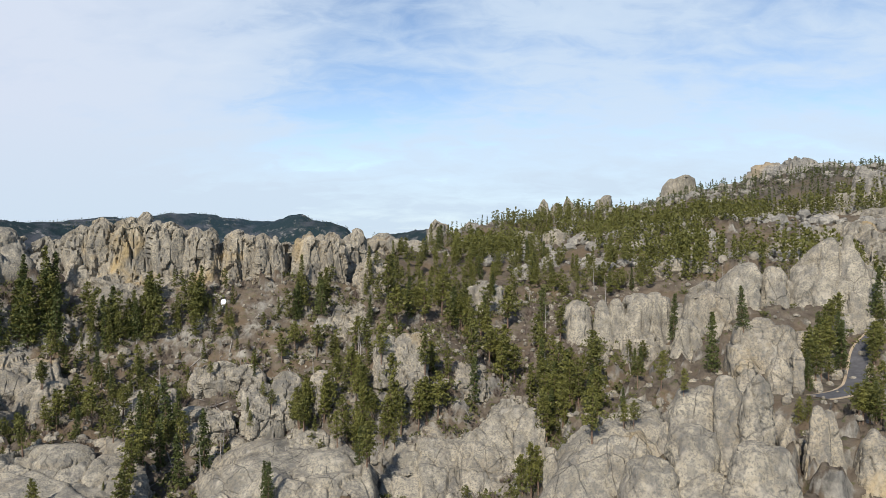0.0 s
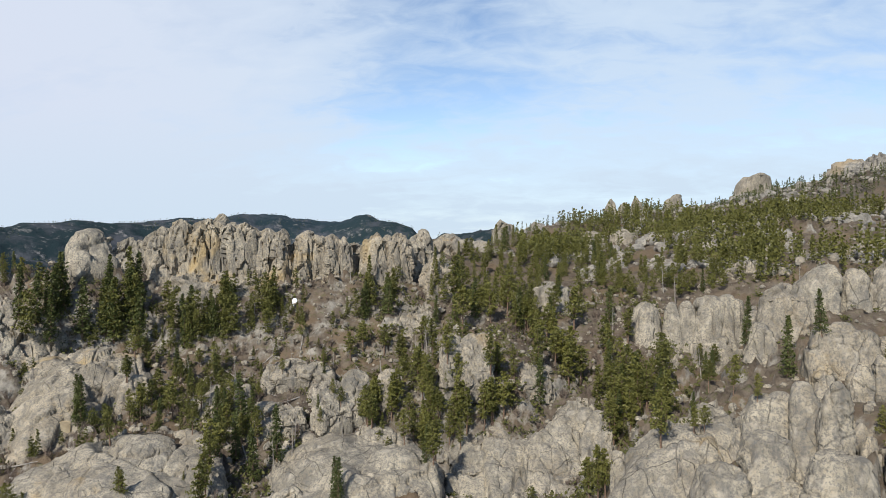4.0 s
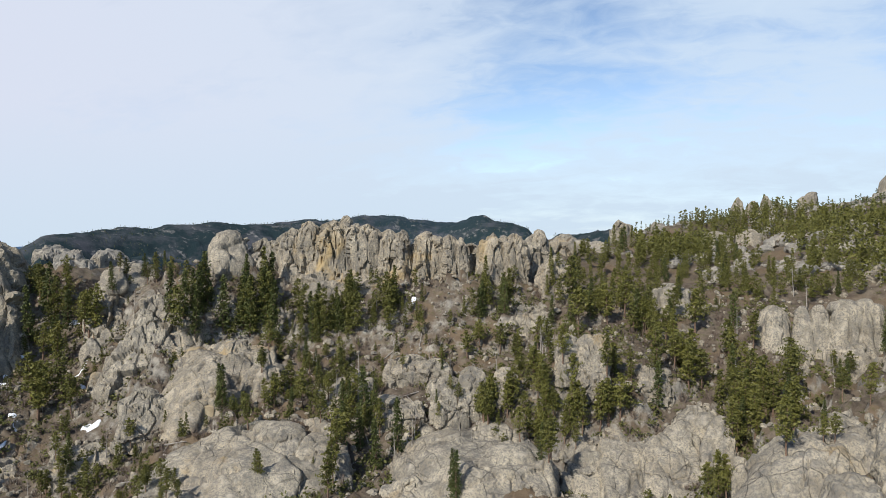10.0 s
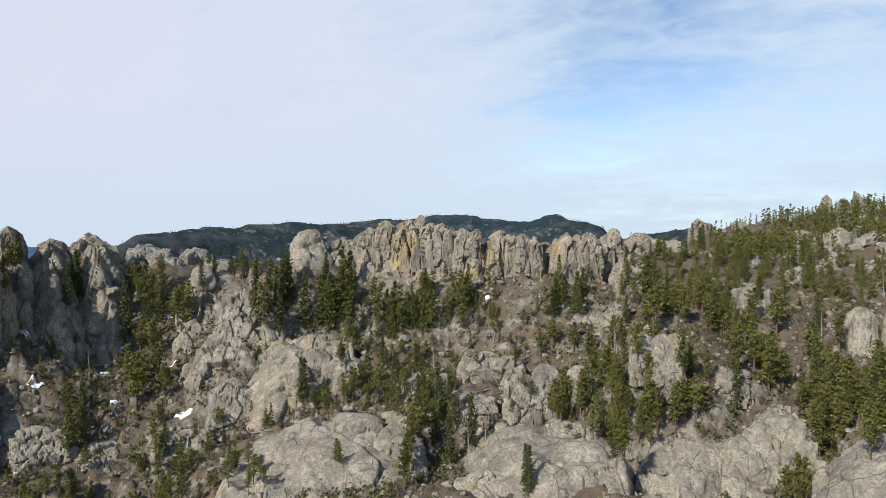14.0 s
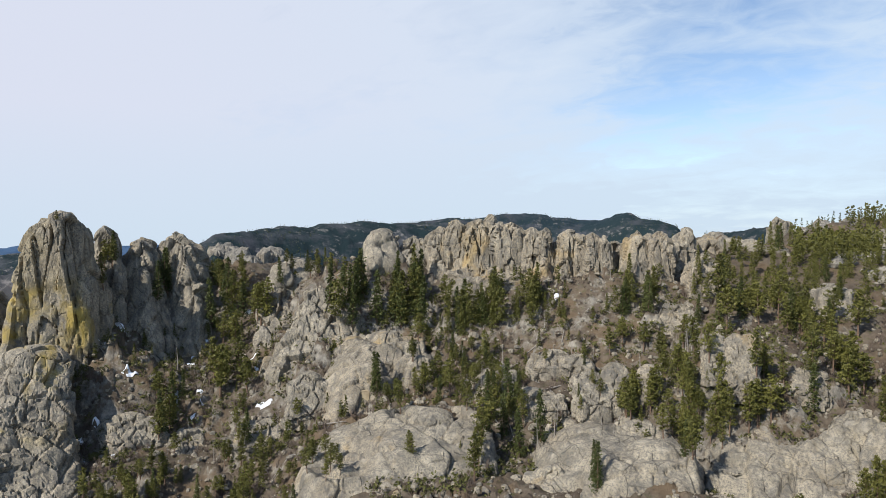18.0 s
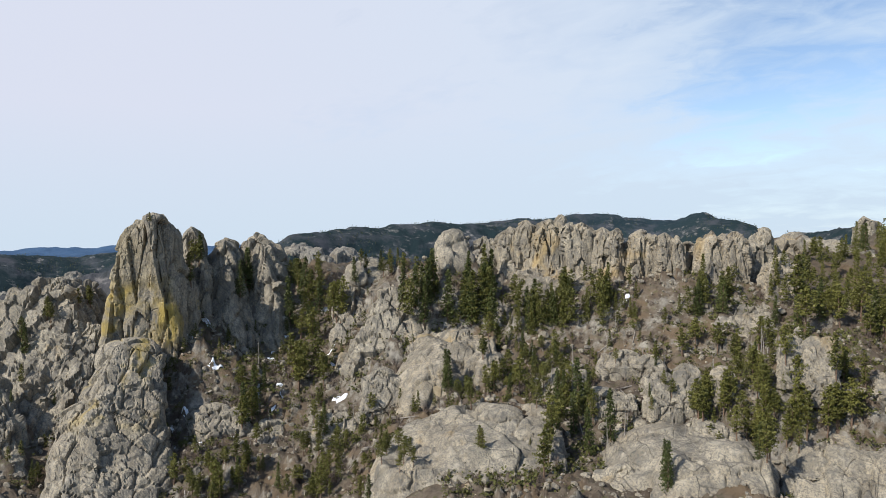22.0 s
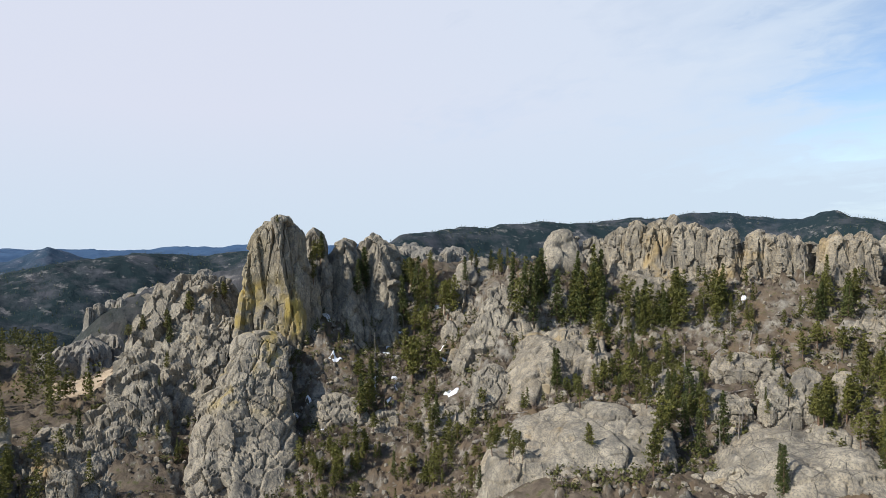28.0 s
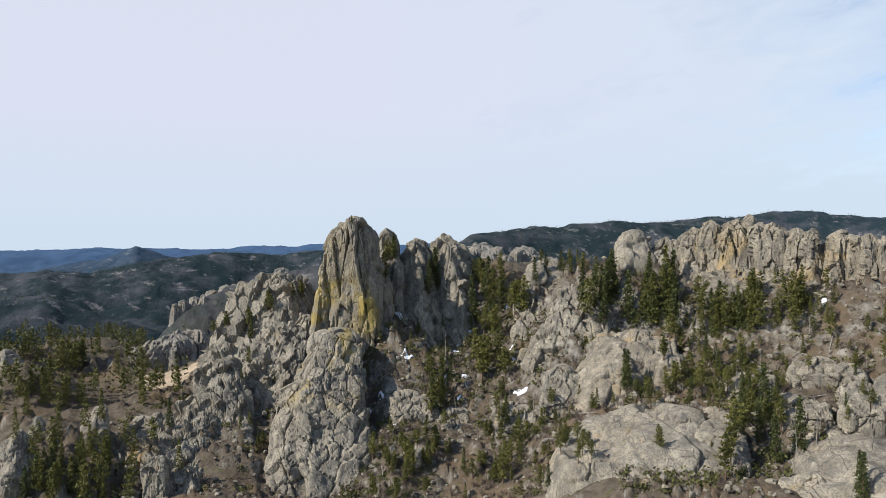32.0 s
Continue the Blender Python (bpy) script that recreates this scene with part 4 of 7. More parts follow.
loft("castle_rock", "tall stained granite tower with clustered turrets", "mass", 0.8, [
    [(61.5, 166.6, 82.4, 2.8), (60.8, 164.7, 80.8, 5.5), (60.3, 162.8, 76.0, 6.7), (59.1, 158.9, 69.5, 7.3), (57.8, 155.2, 62.1, 7.6)],
    [(64.6, 156.6, 77.2, 0.7), (64.3, 155.6, 74.8, 1.3), (63.0, 152.9, 68.5, 1.6), (61.5, 149.2, 61.5, 2.0)],
    [(60.3, 155.2, 75.6, 1.5), (60.0, 154.2, 72.7, 2.4), (58.6, 150.5, 65.6, 2.9)],
    [(53.8, 155.7, 75.0, 1.4), (53.4, 154.8, 72.6, 2.3), (52.0, 151.0, 66.5, 2.9)],
    [(70.4, 163.8, 72.5, 1.2), (69.8, 161.9, 70.2, 2.4), (68.0, 157.2, 65.2, 3.0)],
])
loft("castle_rock", "tall stained granite tower with clustered turrets", "block", 0.8, [
    [(79.2, 184.0, 77.2, 3.3), (78.4, 181.0, 75.4, 5.9), (75.7, 174.5, 69.0, 7.1)],
])
loft("comb_towers", "row of slender granite towers among pines", "tower", 0.9, [
    [(28.1, 211.7, 82.3, 2.4), (27.8, 210.8, 80.2, 3.6), (27.3, 207.8, 71.8, 5.1), (26.6, 203.9, 64.5, 5.4)],
    [(34.8, 210.6, 82.4, 1.0), (34.7, 209.6, 80.2, 2.0), (34.3, 206.6, 72.0, 3.1), (33.4, 201.7, 62.7, 3.9)],
    [(38.7, 209.9, 82.9, 1.5), (38.5, 208.9, 80.5, 2.4), (38.6, 206.8, 72.0, 3.1), (38.0, 201.9, 61.9, 3.6)],
    [(44.8, 208.5, 84.4, 2.2), (45.1, 207.4, 82.4, 4.2), (44.8, 205.4, 76.9, 5.4), (43.8, 201.6, 66.6, 7.5), (43.1, 197.6, 59.8, 8.8)],
    [(49.1, 209.5, 84.9, 1.8), (49.2, 208.5, 82.9, 3.6), (48.7, 206.5, 75.2, 4.4), (47.5, 201.7, 65.1, 5.1)],
])
loft("comb_towers", "row of slender granite towers among pines", "tower", 0.9, [
    [(44.6, 201.4, 74.0, 6.3), (43.9, 199.5, 71.5, 7.5), (42.9, 196.6, 66.0, 8.0), (42.1, 192.7, 59.3, 8.8)],
])
loft("twin_towers", "pair of grey granite towers beside a spruce", "tower", 0.9, [
    [(51.1, 188.2, 79.6, 1.8), (51.0, 187.2, 77.7, 3.2), (50.9, 185.1, 71.0, 4.4), (50.1, 181.2, 62.0, 5.2)],
    [(60.1, 196.9, 86.4, 1.5), (59.5, 196.1, 84.9, 5.9), (59.4, 195.1, 79.7, 7.1), (58.8, 193.1, 72.6, 7.2), (57.9, 190.3, 65.8, 7.4)],
])
loft("twin_towers", "pair of grey granite towers beside a spruce", "wall", 0.7, [
    [(69.1, 226.6, 86.3, 15.4), (66.8, 223.2, 83.4, 19.5), (62.4, 213.0, 72.9, 22.6), (58.7, 203.7, 63.3, 24.2)],
])
loft("big_wall", "huge smooth grey granite wall with a split top", "slab", 0.6, [
    [(100.5, 214.7, 100.6, 1.4), (100.2, 213.8, 98.5, 3.2), (98.6, 212.4, 95.6, 5.9), (96.9, 211.0, 91.2, 9.5), (94.7, 207.6, 83.2, 11.2), (92.7, 201.9, 74.5, 12.4), (91.1, 198.2, 69.1, 12.9)],
    [(105.3, 214.6, 101.0, 1.0), (104.4, 212.8, 97.2, 1.9), (103.9, 209.6, 90.9, 3.5), (102.2, 202.6, 77.6, 4.3)],
    [(109.1, 212.5, 92.7, 2.1), (107.4, 208.9, 87.8, 4.4), (103.1, 202.1, 76.1, 5.3)],
    [(75.4, 210.5, 93.2, 1.8), (73.7, 209.1, 90.9, 3.6), (71.6, 207.7, 86.2, 5.7), (69.9, 204.1, 77.2, 6.0)],
    [(82.7, 211.9, 92.2, 2.3), (82.1, 210.0, 89.3, 3.6), (81.5, 208.1, 81.5, 4.1), (79.6, 203.5, 71.2, 4.0)],
])
loft("big_wall", "huge smooth grey granite wall with a split top", "mass", 0.7, [
    [(85.1, 216.4, 89.0, 5.5), (84.0, 213.6, 84.3, 7.2), (81.2, 205.0, 72.5, 9.5)],
    [(105.9, 206.3, 81.0, 5.9), (103.6, 201.9, 76.9, 9.3), (101.2, 197.5, 72.2, 10.8)],
    [(112.3, 287.4, 96.2, 6.8), (110.3, 283.8, 93.6, 10.9), (107.3, 276.4, 87.9, 13.0)],
    [(121.7, 411.3, 108.9, 8.0), (121.3, 407.3, 106.6, 11.9), (119.5, 401.6, 102.5, 13.3)],
])
loft("ledge_rocks", "low grey granite ledges below the forest", "wall", 0.7, [
    [(64.6, 252.0, 93.2, 3.8), (64.1, 250.1, 90.9, 7.0), (63.1, 246.2, 83.5, 7.8)],
    [(71.4, 247.9, 92.7, 3.2), (72.2, 246.6, 90.7, 6.5), (71.4, 241.6, 82.9, 7.6)],
])
loft("cliff", "long wall of grey granite pillars above the wooded slope", "wall", 1.0, [
    [(-124.6, 223.6, 104.6, 2.7), (-123.2, 221.6, 101.2, 5.0), (-121.8, 219.5, 89.9, 5.6), (-120.6, 217.3, 83.9, 5.8)],
    [(-118.6, 224.6, 106.8, 2.8), (-117.2, 222.5, 104.3, 5.2), (-115.7, 220.5, 90.0, 6.2), (-114.6, 218.3, 83.1, 6.5)],
    [(-108.9, 223.9, 107.3, 5.7), (-107.4, 221.9, 105.4, 8.1), (-106.2, 219.7, 90.2, 9.0), (-105.2, 217.4, 82.4, 9.5)],
    [(-99.2, 227.3, 105.6, 3.5), (-97.8, 225.2, 103.8, 5.6), (-96.7, 222.9, 90.3, 6.5), (-95.7, 220.6, 82.2, 7.0)],
    [(-91.3, 230.6, 103.8, 3.0), (-90.4, 228.2, 101.8, 5.0), (-89.1, 226.1, 88.4, 6.1), (-88.1, 223.8, 81.7, 6.8)],
    [(-86.6, 231.3, 103.4, 1.6), (-85.7, 229.0, 101.0, 3.1), (-84.8, 226.6, 88.5, 3.9), (-83.8, 224.3, 80.8, 4.4)],
])
loft("cliff_east", "upright fins of grey granite with ochre stains", "wall", 1.0, [
    [(-78.8, 233.0, 102.4, 4.0), (-77.7, 230.8, 100.6, 6.0), (-76.6, 228.5, 88.6, 6.9), (-75.7, 226.2, 80.1, 7.6)],
    [(-70.9, 235.6, 101.9, 2.4), (-70.0, 233.2, 100.0, 4.1), (-69.2, 230.9, 88.7, 4.8), (-68.4, 228.5, 80.2, 5.6)],
    [(-66.9, 236.7, 101.0, 1.1), (-66.0, 234.4, 97.9, 2.4), (-65.1, 232.0, 86.8, 3.4), (-64.3, 229.7, 79.4, 4.1)],
    [(-55.7, 236.6, 102.3, 2.5), (-54.8, 234.2, 100.2, 4.4), (-54.1, 231.8, 89.0, 5.7), (-53.4, 229.4, 80.8, 6.8)],
    [(-49.0, 238.0, 102.3, 3.0), (-48.3, 235.7, 100.2, 4.5), (-47.8, 233.2, 89.1, 5.2), (-47.2, 230.8, 81.0, 5.9)],
    [(-45.1, 269.3, 104.2, 1.4), (-44.6, 266.9, 101.0, 3.2), (-44.2, 264.4, 92.0, 5.1), (-43.5, 262.0, 86.0, 6.6)],
])
loft("cliff_east", "upright fins of grey granite with ochre stains", "wall", 1.0, [
    [(-40.0, 280.2, 101.5, 3.8), (-39.4, 277.8, 99.1, 6.4), (-38.6, 275.4, 92.8, 8.3), (-38.0, 272.9, 87.7, 9.3)],
    [(-35.0, 235.5, 94.6, 3.1), (-34.4, 233.1, 92.3, 4.8), (-34.0, 230.6, 86.0, 5.6), (-33.6, 228.1, 80.8, 6.3)],
    [(-34.2, 297.1, 96.0, 4.3), (-33.9, 294.7, 93.6, 7.2), (-33.6, 292.2, 84.8, 8.1)],
    [(-74.0, 229.4, 89.0, 7.0), (-72.8, 227.1, 86.8, 9.6), (-72.0, 224.8, 79.4, 11.6)],
    [(-64.6, 242.6, 98.6, 4.4), (-63.9, 240.2, 97.0, 6.6), (-63.2, 237.8, 86.6, 7.6), (-62.5, 235.3, 80.0, 8.6)],
    [(-47.4, 254.7, 99.2, 6.1), (-46.4, 252.3, 97.4, 8.8), (-45.9, 249.9, 88.4, 9.9), (-45.4, 247.4, 80.8, 10.8)],
])
loft("cliff_east", "upright fins of grey granite with ochre stains", "wall", 1.0, [
    [(-42.9, 294.0, 99.3, 13.2), (-42.0, 291.6, 97.1, 16.2), (-41.1, 289.2, 89.2, 18.0)],
])
loft("stacked_rocks", "stack of square-jointed granite blocks", "block", 0.8, [
    [(-23.5, 179.6, 76.8, 1.3), (-23.2, 178.6, 75.5, 3.0), (-22.5, 174.7, 69.3, 3.5)],
    [(-18.7, 180.1, 76.6, 1.6), (-18.7, 179.1, 75.2, 2.3), (-18.2, 175.2, 69.6, 2.5)],
    [(-15.5, 180.5, 76.7, 1.3), (-15.4, 179.5, 75.4, 1.8), (-15.0, 175.5, 69.9, 2.2)],
    [(-17.1, 177.3, 71.5, 3.3), (-17.0, 175.3, 69.0, 4.2), (-16.8, 172.3, 66.3, 4.9)],
])
loft("slope_outcrop", "jointed granite outcrop on the brushy slope", "block", 0.8, [
    [(-46.0, 174.0, 68.1, 2.2), (-46.1, 173.0, 66.7, 3.2), (-44.7, 168.2, 60.6, 3.7)],
    [(-51.7, 171.4, 65.8, 3.2), (-51.1, 169.5, 64.3, 4.4), (-49.6, 164.7, 59.4, 4.6)],
    [(-38.3, 176.9, 68.0, 1.9), (-37.9, 175.0, 66.4, 2.8), (-37.2, 172.1, 61.4, 3.1)],
])
loft("slope_ledge", "low broken granite ledge below the burnt slope", "mass", 0.7, [
    [(-78.6, 177.3, 64.0, 2.5), (-79.3, 174.9, 62.4, 5.3), (-79.4, 171.5, 58.3, 7.4), (-77.6, 166.8, 53.3, 8.1)],
])
loft("slope_ledge", "low broken granite ledge below the burnt slope", "block", 0.7, [
    [(-107.5, 217.9, 90.3, 6.7), (-103.1, 216.7, 87.5, 15.9), (-98.3, 212.3, 82.0, 21.4)],
    [(-67.9, 191.3, 67.3, 4.6), (-66.9, 189.6, 66.0, 7.7), (-65.1, 185.9, 63.5, 9.8)],
    [(-67.3, 170.1, 59.9, 5.0), (-65.9, 168.6, 58.5, 7.4), (-64.5, 164.8, 56.1, 8.9)],
    [(-39.4, 219.6, 79.5, 5.8), (-38.3, 217.7, 77.7, 8.6), (-37.1, 213.9, 74.2, 9.8)],
    [(-4.0, 187.1, 68.3, 2.6), (-3.9, 185.2, 67.3, 4.9), (-3.9, 181.2, 64.7, 5.7)],
])
loft("wood_outcrop", "bare granite outcrop among the pines", "mass", 0.8, [
    [(2.1, 233.2, 86.5, 2.4), (1.9, 231.2, 84.6, 5.5), (1.7, 228.2, 80.0, 6.3), (1.7, 223.2, 73.3, 6.6)],
])
loft("valley_rocks", "scattered granite outcrops in the pine wood", "block", 0.9, [
    [(-319.2, 37.9, 55.2, 2.0), (-315.1, 38.0, 51.0, 5.0), (-309.2, 37.0, 44.1, 6.2)],
    [(-219.4, 46.8, 49.0, 2.0), (-216.7, 45.0, 44.7, 3.7), (-212.1, 43.0, 37.6, 4.6)],
    [(-204.1, 22.9, 49.0, 1.3), (-202.2, 22.3, 45.6, 4.0), (-198.3, 21.3, 37.9, 5.5)],
    [(-227.0, 31.2, 47.0, 1.1), (-225.0, 30.9, 43.8, 2.1), (-220.2, 29.7, 38.4, 2.7)],
])
loft("gully_ledges", "low granite ledges in the gully below the spire", "block", 0.8, [
    [(-194.0, 166.0, 56.7, 6.6), (-191.0, 163.4, 54.4, 10.9), (-185.7, 158.8, 49.1, 12.7)],
    [(-181.0, 134.4, 47.3, 4.8), (-178.4, 132.9, 45.4, 8.0), (-174.2, 130.1, 41.7, 10.1)],
    [(-163.7, 142.9, 42.5, 4.7), (-161.2, 141.2, 40.8, 7.9), (-158.0, 138.8, 37.7, 10.1)],
    [(-133.9, 160.6, 59.5, 3.8), (-132.3, 158.1, 56.7, 6.1), (-128.7, 153.3, 49.8, 6.5)],
    [(-141.1, 148.9, 46.7, 5.5), (-138.8, 147.0, 45.0, 8.6), (-135.4, 143.4, 42.4, 10.1)],
])
loft("needles", "far granite needles against the sky", "tower", 0.8, [
    [(66.8, 696.5, 139.2, 1.9), (66.3, 696.6, 132.6, 4.7), (66.0, 696.6, 117.2, 9.4)],
    [(79.2, 695.2, 135.3, 2.5), (79.2, 695.2, 130.3, 5.8), (79.5, 695.1, 117.2, 8.8)],
    [(89.7, 693.8, 140.1, 1.6), (90.5, 693.7, 133.5, 4.7), (91.1, 693.7, 117.1, 6.9)],
    [(98.6, 687.5, 133.2, 2.7), (98.6, 687.5, 127.8, 6.0), (98.4, 687.6, 115.3, 9.5)],
    [(122.1, 668.4, 141.2, 3.4), (120.1, 668.7, 135.4, 7.1), (118.9, 669.0, 127.0, 10.0), (118.4, 669.1, 114.9, 12.7)],
])
loft("needles", "far granite needles against the sky", "mass", 0.7, [
    [(81.5, 705.0, 126.3, 29.3), (88.4, 704.1, 121.8, 41.8), (91.1, 703.7, 111.8, 50.1)],
])
loft("summit_boulder", "great bald granite knob on the wooded ridge", "boulder", 0.8, [
    [(171.4, 589.6, 153.1, 3.7), (168.1, 590.6, 149.5, 10.2), (166.4, 591.1, 143.1, 13.0), (165.6, 591.3, 133.9, 15.8)],
])
loft("saddle_tower", "distant granite tower in the saddle", "wall", 0.9, [
    [(-35.8, 629.0, 117.6, 3.0), (-33.3, 629.2, 113.6, 9.0), (-32.8, 629.2, 101.6, 11.0), (-32.8, 629.2, 88.6, 13.0)],
    [(-6.0, 659.9, 116.4, 5.2), (-6.0, 659.9, 113.2, 10.5), (-7.0, 659.9, 105.9, 14.7)],
    [(-56.8, 335.4, 105.0, 2.6), (-56.6, 335.4, 101.3, 5.0), (-56.1, 335.5, 93.9, 7.1)],
])
loft("saddle_tower", "distant granite tower in the saddle", "mass", 0.7, [
    [(-28.2, 310.8, 99.7, 7.6), (-25.4, 307.0, 96.3, 13.5), (-24.7, 298.1, 87.8, 15.7)],
    [(-43.5, 325.2, 102.8, 4.3), (-42.5, 322.3, 99.7, 7.8), (-41.4, 315.4, 90.8, 9.3)],
])
loft("forest_rocks", "pale granite rocks rising from the forest", "mass", 0.8, [
    [(1.8, 245.9, 85.6, 4.8), (2.0, 243.9, 83.5, 7.1), (2.0, 238.9, 77.4, 8.1)],
    [(26.1, 409.0, 104.8, 8.0), (25.9, 407.0, 102.2, 10.5), (25.7, 403.0, 95.9, 11.7)],
    [(43.5, 402.3, 106.0, 4.4), (43.4, 400.3, 102.8, 7.1), (43.2, 397.3, 95.9, 8.4)],
])
crag("summit_rocks", "rocky crown of the wooded hill", "wall", [
    (228.7, 553.0, 157.2, 21.0), (239.6, 542.8, 158.6, 23.6), (219.7, 567.5, 153.5, 14.5), (250.2, 532.3, 154.9, 18.7), (227.2, 420.3, 133.9, 19.0),
    (235.4, 427.2, 140.3, 19.4),
])
crag("hill_ledges", "grey granite ledges along the far hillside", "wall", [
    (172.7, 402.9, 117.1, 20.8), (183.6, 386.8, 119.3, 20.4), (158.8, 430.3, 116.3, 16.0), (123.2, 421.3, 109.8, 15.3), (201.5, 400.1, 125.5, 21.3),
    (161.3, 353.1, 107.6, 18.4), (126.2, 314.0, 98.3, 13.3), (153.0, 432.4, 115.1, 7.3), (128.0, 388.3, 106.9, 16.2), (148.5, 380.6, 108.2, 19.4),
    (191.5, 360.1, 114.6, 19.4), (106.1, 395.1, 105.5, 9.7), (79.2, 298.8, 92.8, 13.6), (89.5, 295.7, 93.8, 13.6), (99.5, 292.3, 94.3, 11.2),
    (66.3, 283.6, 91.0, 10.5), (117.2, 309.1, 97.8, 15.6), (123.0, 295.8, 98.8, 14.1), (140.7, 309.8, 103.5, 17.7), (151.7, 304.3, 105.8, 18.8),
    (145.4, 273.6, 102.2, 13.7), (65.8, 332.9, 95.6, 10.7), (61.1, 364.4, 99.4, 11.6),
])
crag("valley_slab", "long pale granite slab above the woods", "mass", [
    (-395.4, 133.2, 44.7, 20.8), (-399.3, 121.9, 41.8, 13.9), (-400.4, 148.4, 45.2, 14.2), (-496.3, 110.2, 31.4, 16.8), (-492.9, 123.3, 31.6, 12.6),
    (-544.0, 76.0, 26.6, 22.6),
])
crag("far_crags", "broken granite crags on the valley ridge", "pyramid", [
    (-736.1, 278.3, 36.2, 7.8), (-738.8, 298.3, 43.6, 9.2), (-737.5, 313.9, 48.0, 7.9), (-730.9, 264.0, 33.7, 6.4), (-724.0, 376.3, 65.6, 8.0),
    (-734.6, 332.6, 44.8, 8.0), (-723.6, 282.6, 39.2, 6.4), (-736.6, 323.4, 48.9, 5.9), (-729.1, 254.4, 31.4, 6.3),
])
crag("foot_crags", "grey granite crags below the far mountain", "wall", [
    (-649.2, 620.7, 92.5, 29.1), (-621.1, 620.8, 87.2, 21.3), (-595.5, 617.9, 77.3, 18.1), (-635.4, 690.2, 86.1, 30.4), (-613.8, 599.8, 77.5, 27.8),
])


# ---------------------------------------------------------------- trees
def quads(centres, size, rnd):
    """Small crossed leaf blades round the centres."""
    n = len(centres)
    u = rnd.normal(size=(n, 3))
    u /= np.linalg.norm(u, axis=1)[:, None]
    v = np.cross(u, rnd.normal(size=(n, 3)))
    v /= np.linalg.norm(v, axis=1)[:, None]
    s = size * rnd.uniform(0.6, 1.3, n)[:, None]
    u, v = u * s, v * s * 0.55
    p = np.stack([centres - u, centres + v, centres + u, centres - v], 1).reshape(-1, 3)
    return p, np.arange(4 * n).reshape(-1, 4)


def stem(h, r0, r1, bends, rnd, sides=6):
    """A tapered trunk."""
    p, f = [], []
    ox = oy = 0.0
    for i in range(bends + 1):
        s = i / bends
        r = r0 * (1 - s) + r1 * s
        for k in range(sides):
            a = 2 * math.pi * k / sides
            p.append((ox + r * math.cos(a), oy + r * math.sin(a), h * s - 0.6 * (i == 0)))
        ox += rnd.normal() * h * 0.006
        oy += rnd.normal() * h * 0.006
    for i in range(bends):
        for k in range(sides):
            f.append([i * sides + k, i * sides + (k + 1) % sides, (i + 1) * sides + (k + 1) % sides, (i + 1) * sides + k])
    return p, f


def limb(p, f, a, b, r):
    """Adds a thin three-sided limb from a to b."""
    a, b = np.array(a), np.array(b)
    w = b - a
    u = np.cross(w, (0.1, 0.2, 1.0))
    u /= np.linalg.norm(u) + 1e-9
    v = np.cross(w, u)
    v /= np.linalg.norm(v) + 1e-9
    k = len(p)
    for ang in (0, 2.1, 4.2):
        p.append(tuple(a + r * (u * math.cos(ang) + v * math.sin(ang))))
    p.append(tuple(b))
    f += [[k, k + 1, k + 3], [k + 1, k + 2, k + 3], [k + 2, k, k + 3]]


def pine(seed, h, kind, fine=1.0):
    """Meshes of a conifer's trunk and crown. kind: pine, spruce or young."""
    rnd = np.random.default_rng(seed)
    bare = {"pine": rnd.uniform(0.18, 0.4), "spruce": 0.06, "young": 0.06}[kind]
    wide = {"pine": rnd.uniform(0.15, 0.21), "spruce": 0.135, "young": 0.24}[kind] * h
    tp, tf = stem(h * 0.97, 0.018 * h + 0.05, 0.02, 5, rnd, 6 if fine > 0.6 else 4)
    n = int({"pine": 34, "spruce": 56, "young": 30}[kind] * fine)
    pts, sizes = [], []
    gap = rnd.uniform(0, 2 * math.pi)
    for i in range(n):
        s = (i + rnd.uniform(0, 1)) / n
        z = h * (bare + (1 - bare) * s)
        if kind == "pine":
            reach = wide * (math.sin(math.pi * (0.22 + 0.74 * s)) ** 0.8) * rnd.uniform(0.35, 1.3)
            droop = rnd.uniform(-0.1, 0.35)
        else:
            reach = wide * (1 - s) ** 0.8 * rnd.uniform(0.75, 1.1) + 0.1
            droop = rnd.uniform(-0.35, 0.05)
        a = i * 2.399 + rnd.uniform(-0.5, 0.5)
        if kind == "pine" and math.cos(a - gap) > 0.75 and rnd.random() < 0.5:
            reach *= 0.45
        tip = np.array([math.cos(a) * reach, math.sin(a) * reach, z + droop * reach])
        if fine > 0.6:
            limb(tp, tf, (0, 0, z), tip, 0.02 + 0.004 * h * (1 - s))
        clumps = max(2, int((3 + reach * 2.2) * fine))
        for k in range(clumps):
            u = 0.3 + 0.75 * (k + rnd.uniform(0, 1)) / clumps
            c = np.array([0, 0, z]) * (1 - u) + tip * u
            spread = 0.12 * reach + 0.16
            m = 5 if fine > 0.55 else 2
            pts.append(c + rnd.normal(size=(m, 3)) * spread * np.array([1, 1, 0.6]))
    pts = np.vstack(pts + [np.array([[0, 0, h * 0.985], [0, 0, h * 0.95]]) + rnd.normal(size=(2, 3)) * 0.05])
    size = (0.30 if fine > 0.6 else 0.30 / fine ** 0.75) * (0.85 if kind != "pine" else 1.0) * (h / 11) ** 0.4
    cp, cf = quads(pts, size, rnd)
    return (tp, tf), (cp, cf)


PINES = []
STAND = {}


def stand(where, rows):
    """Conifers of a stand too far off to pick apart."""
    STAND.setdefault(where, []).extend(rows)


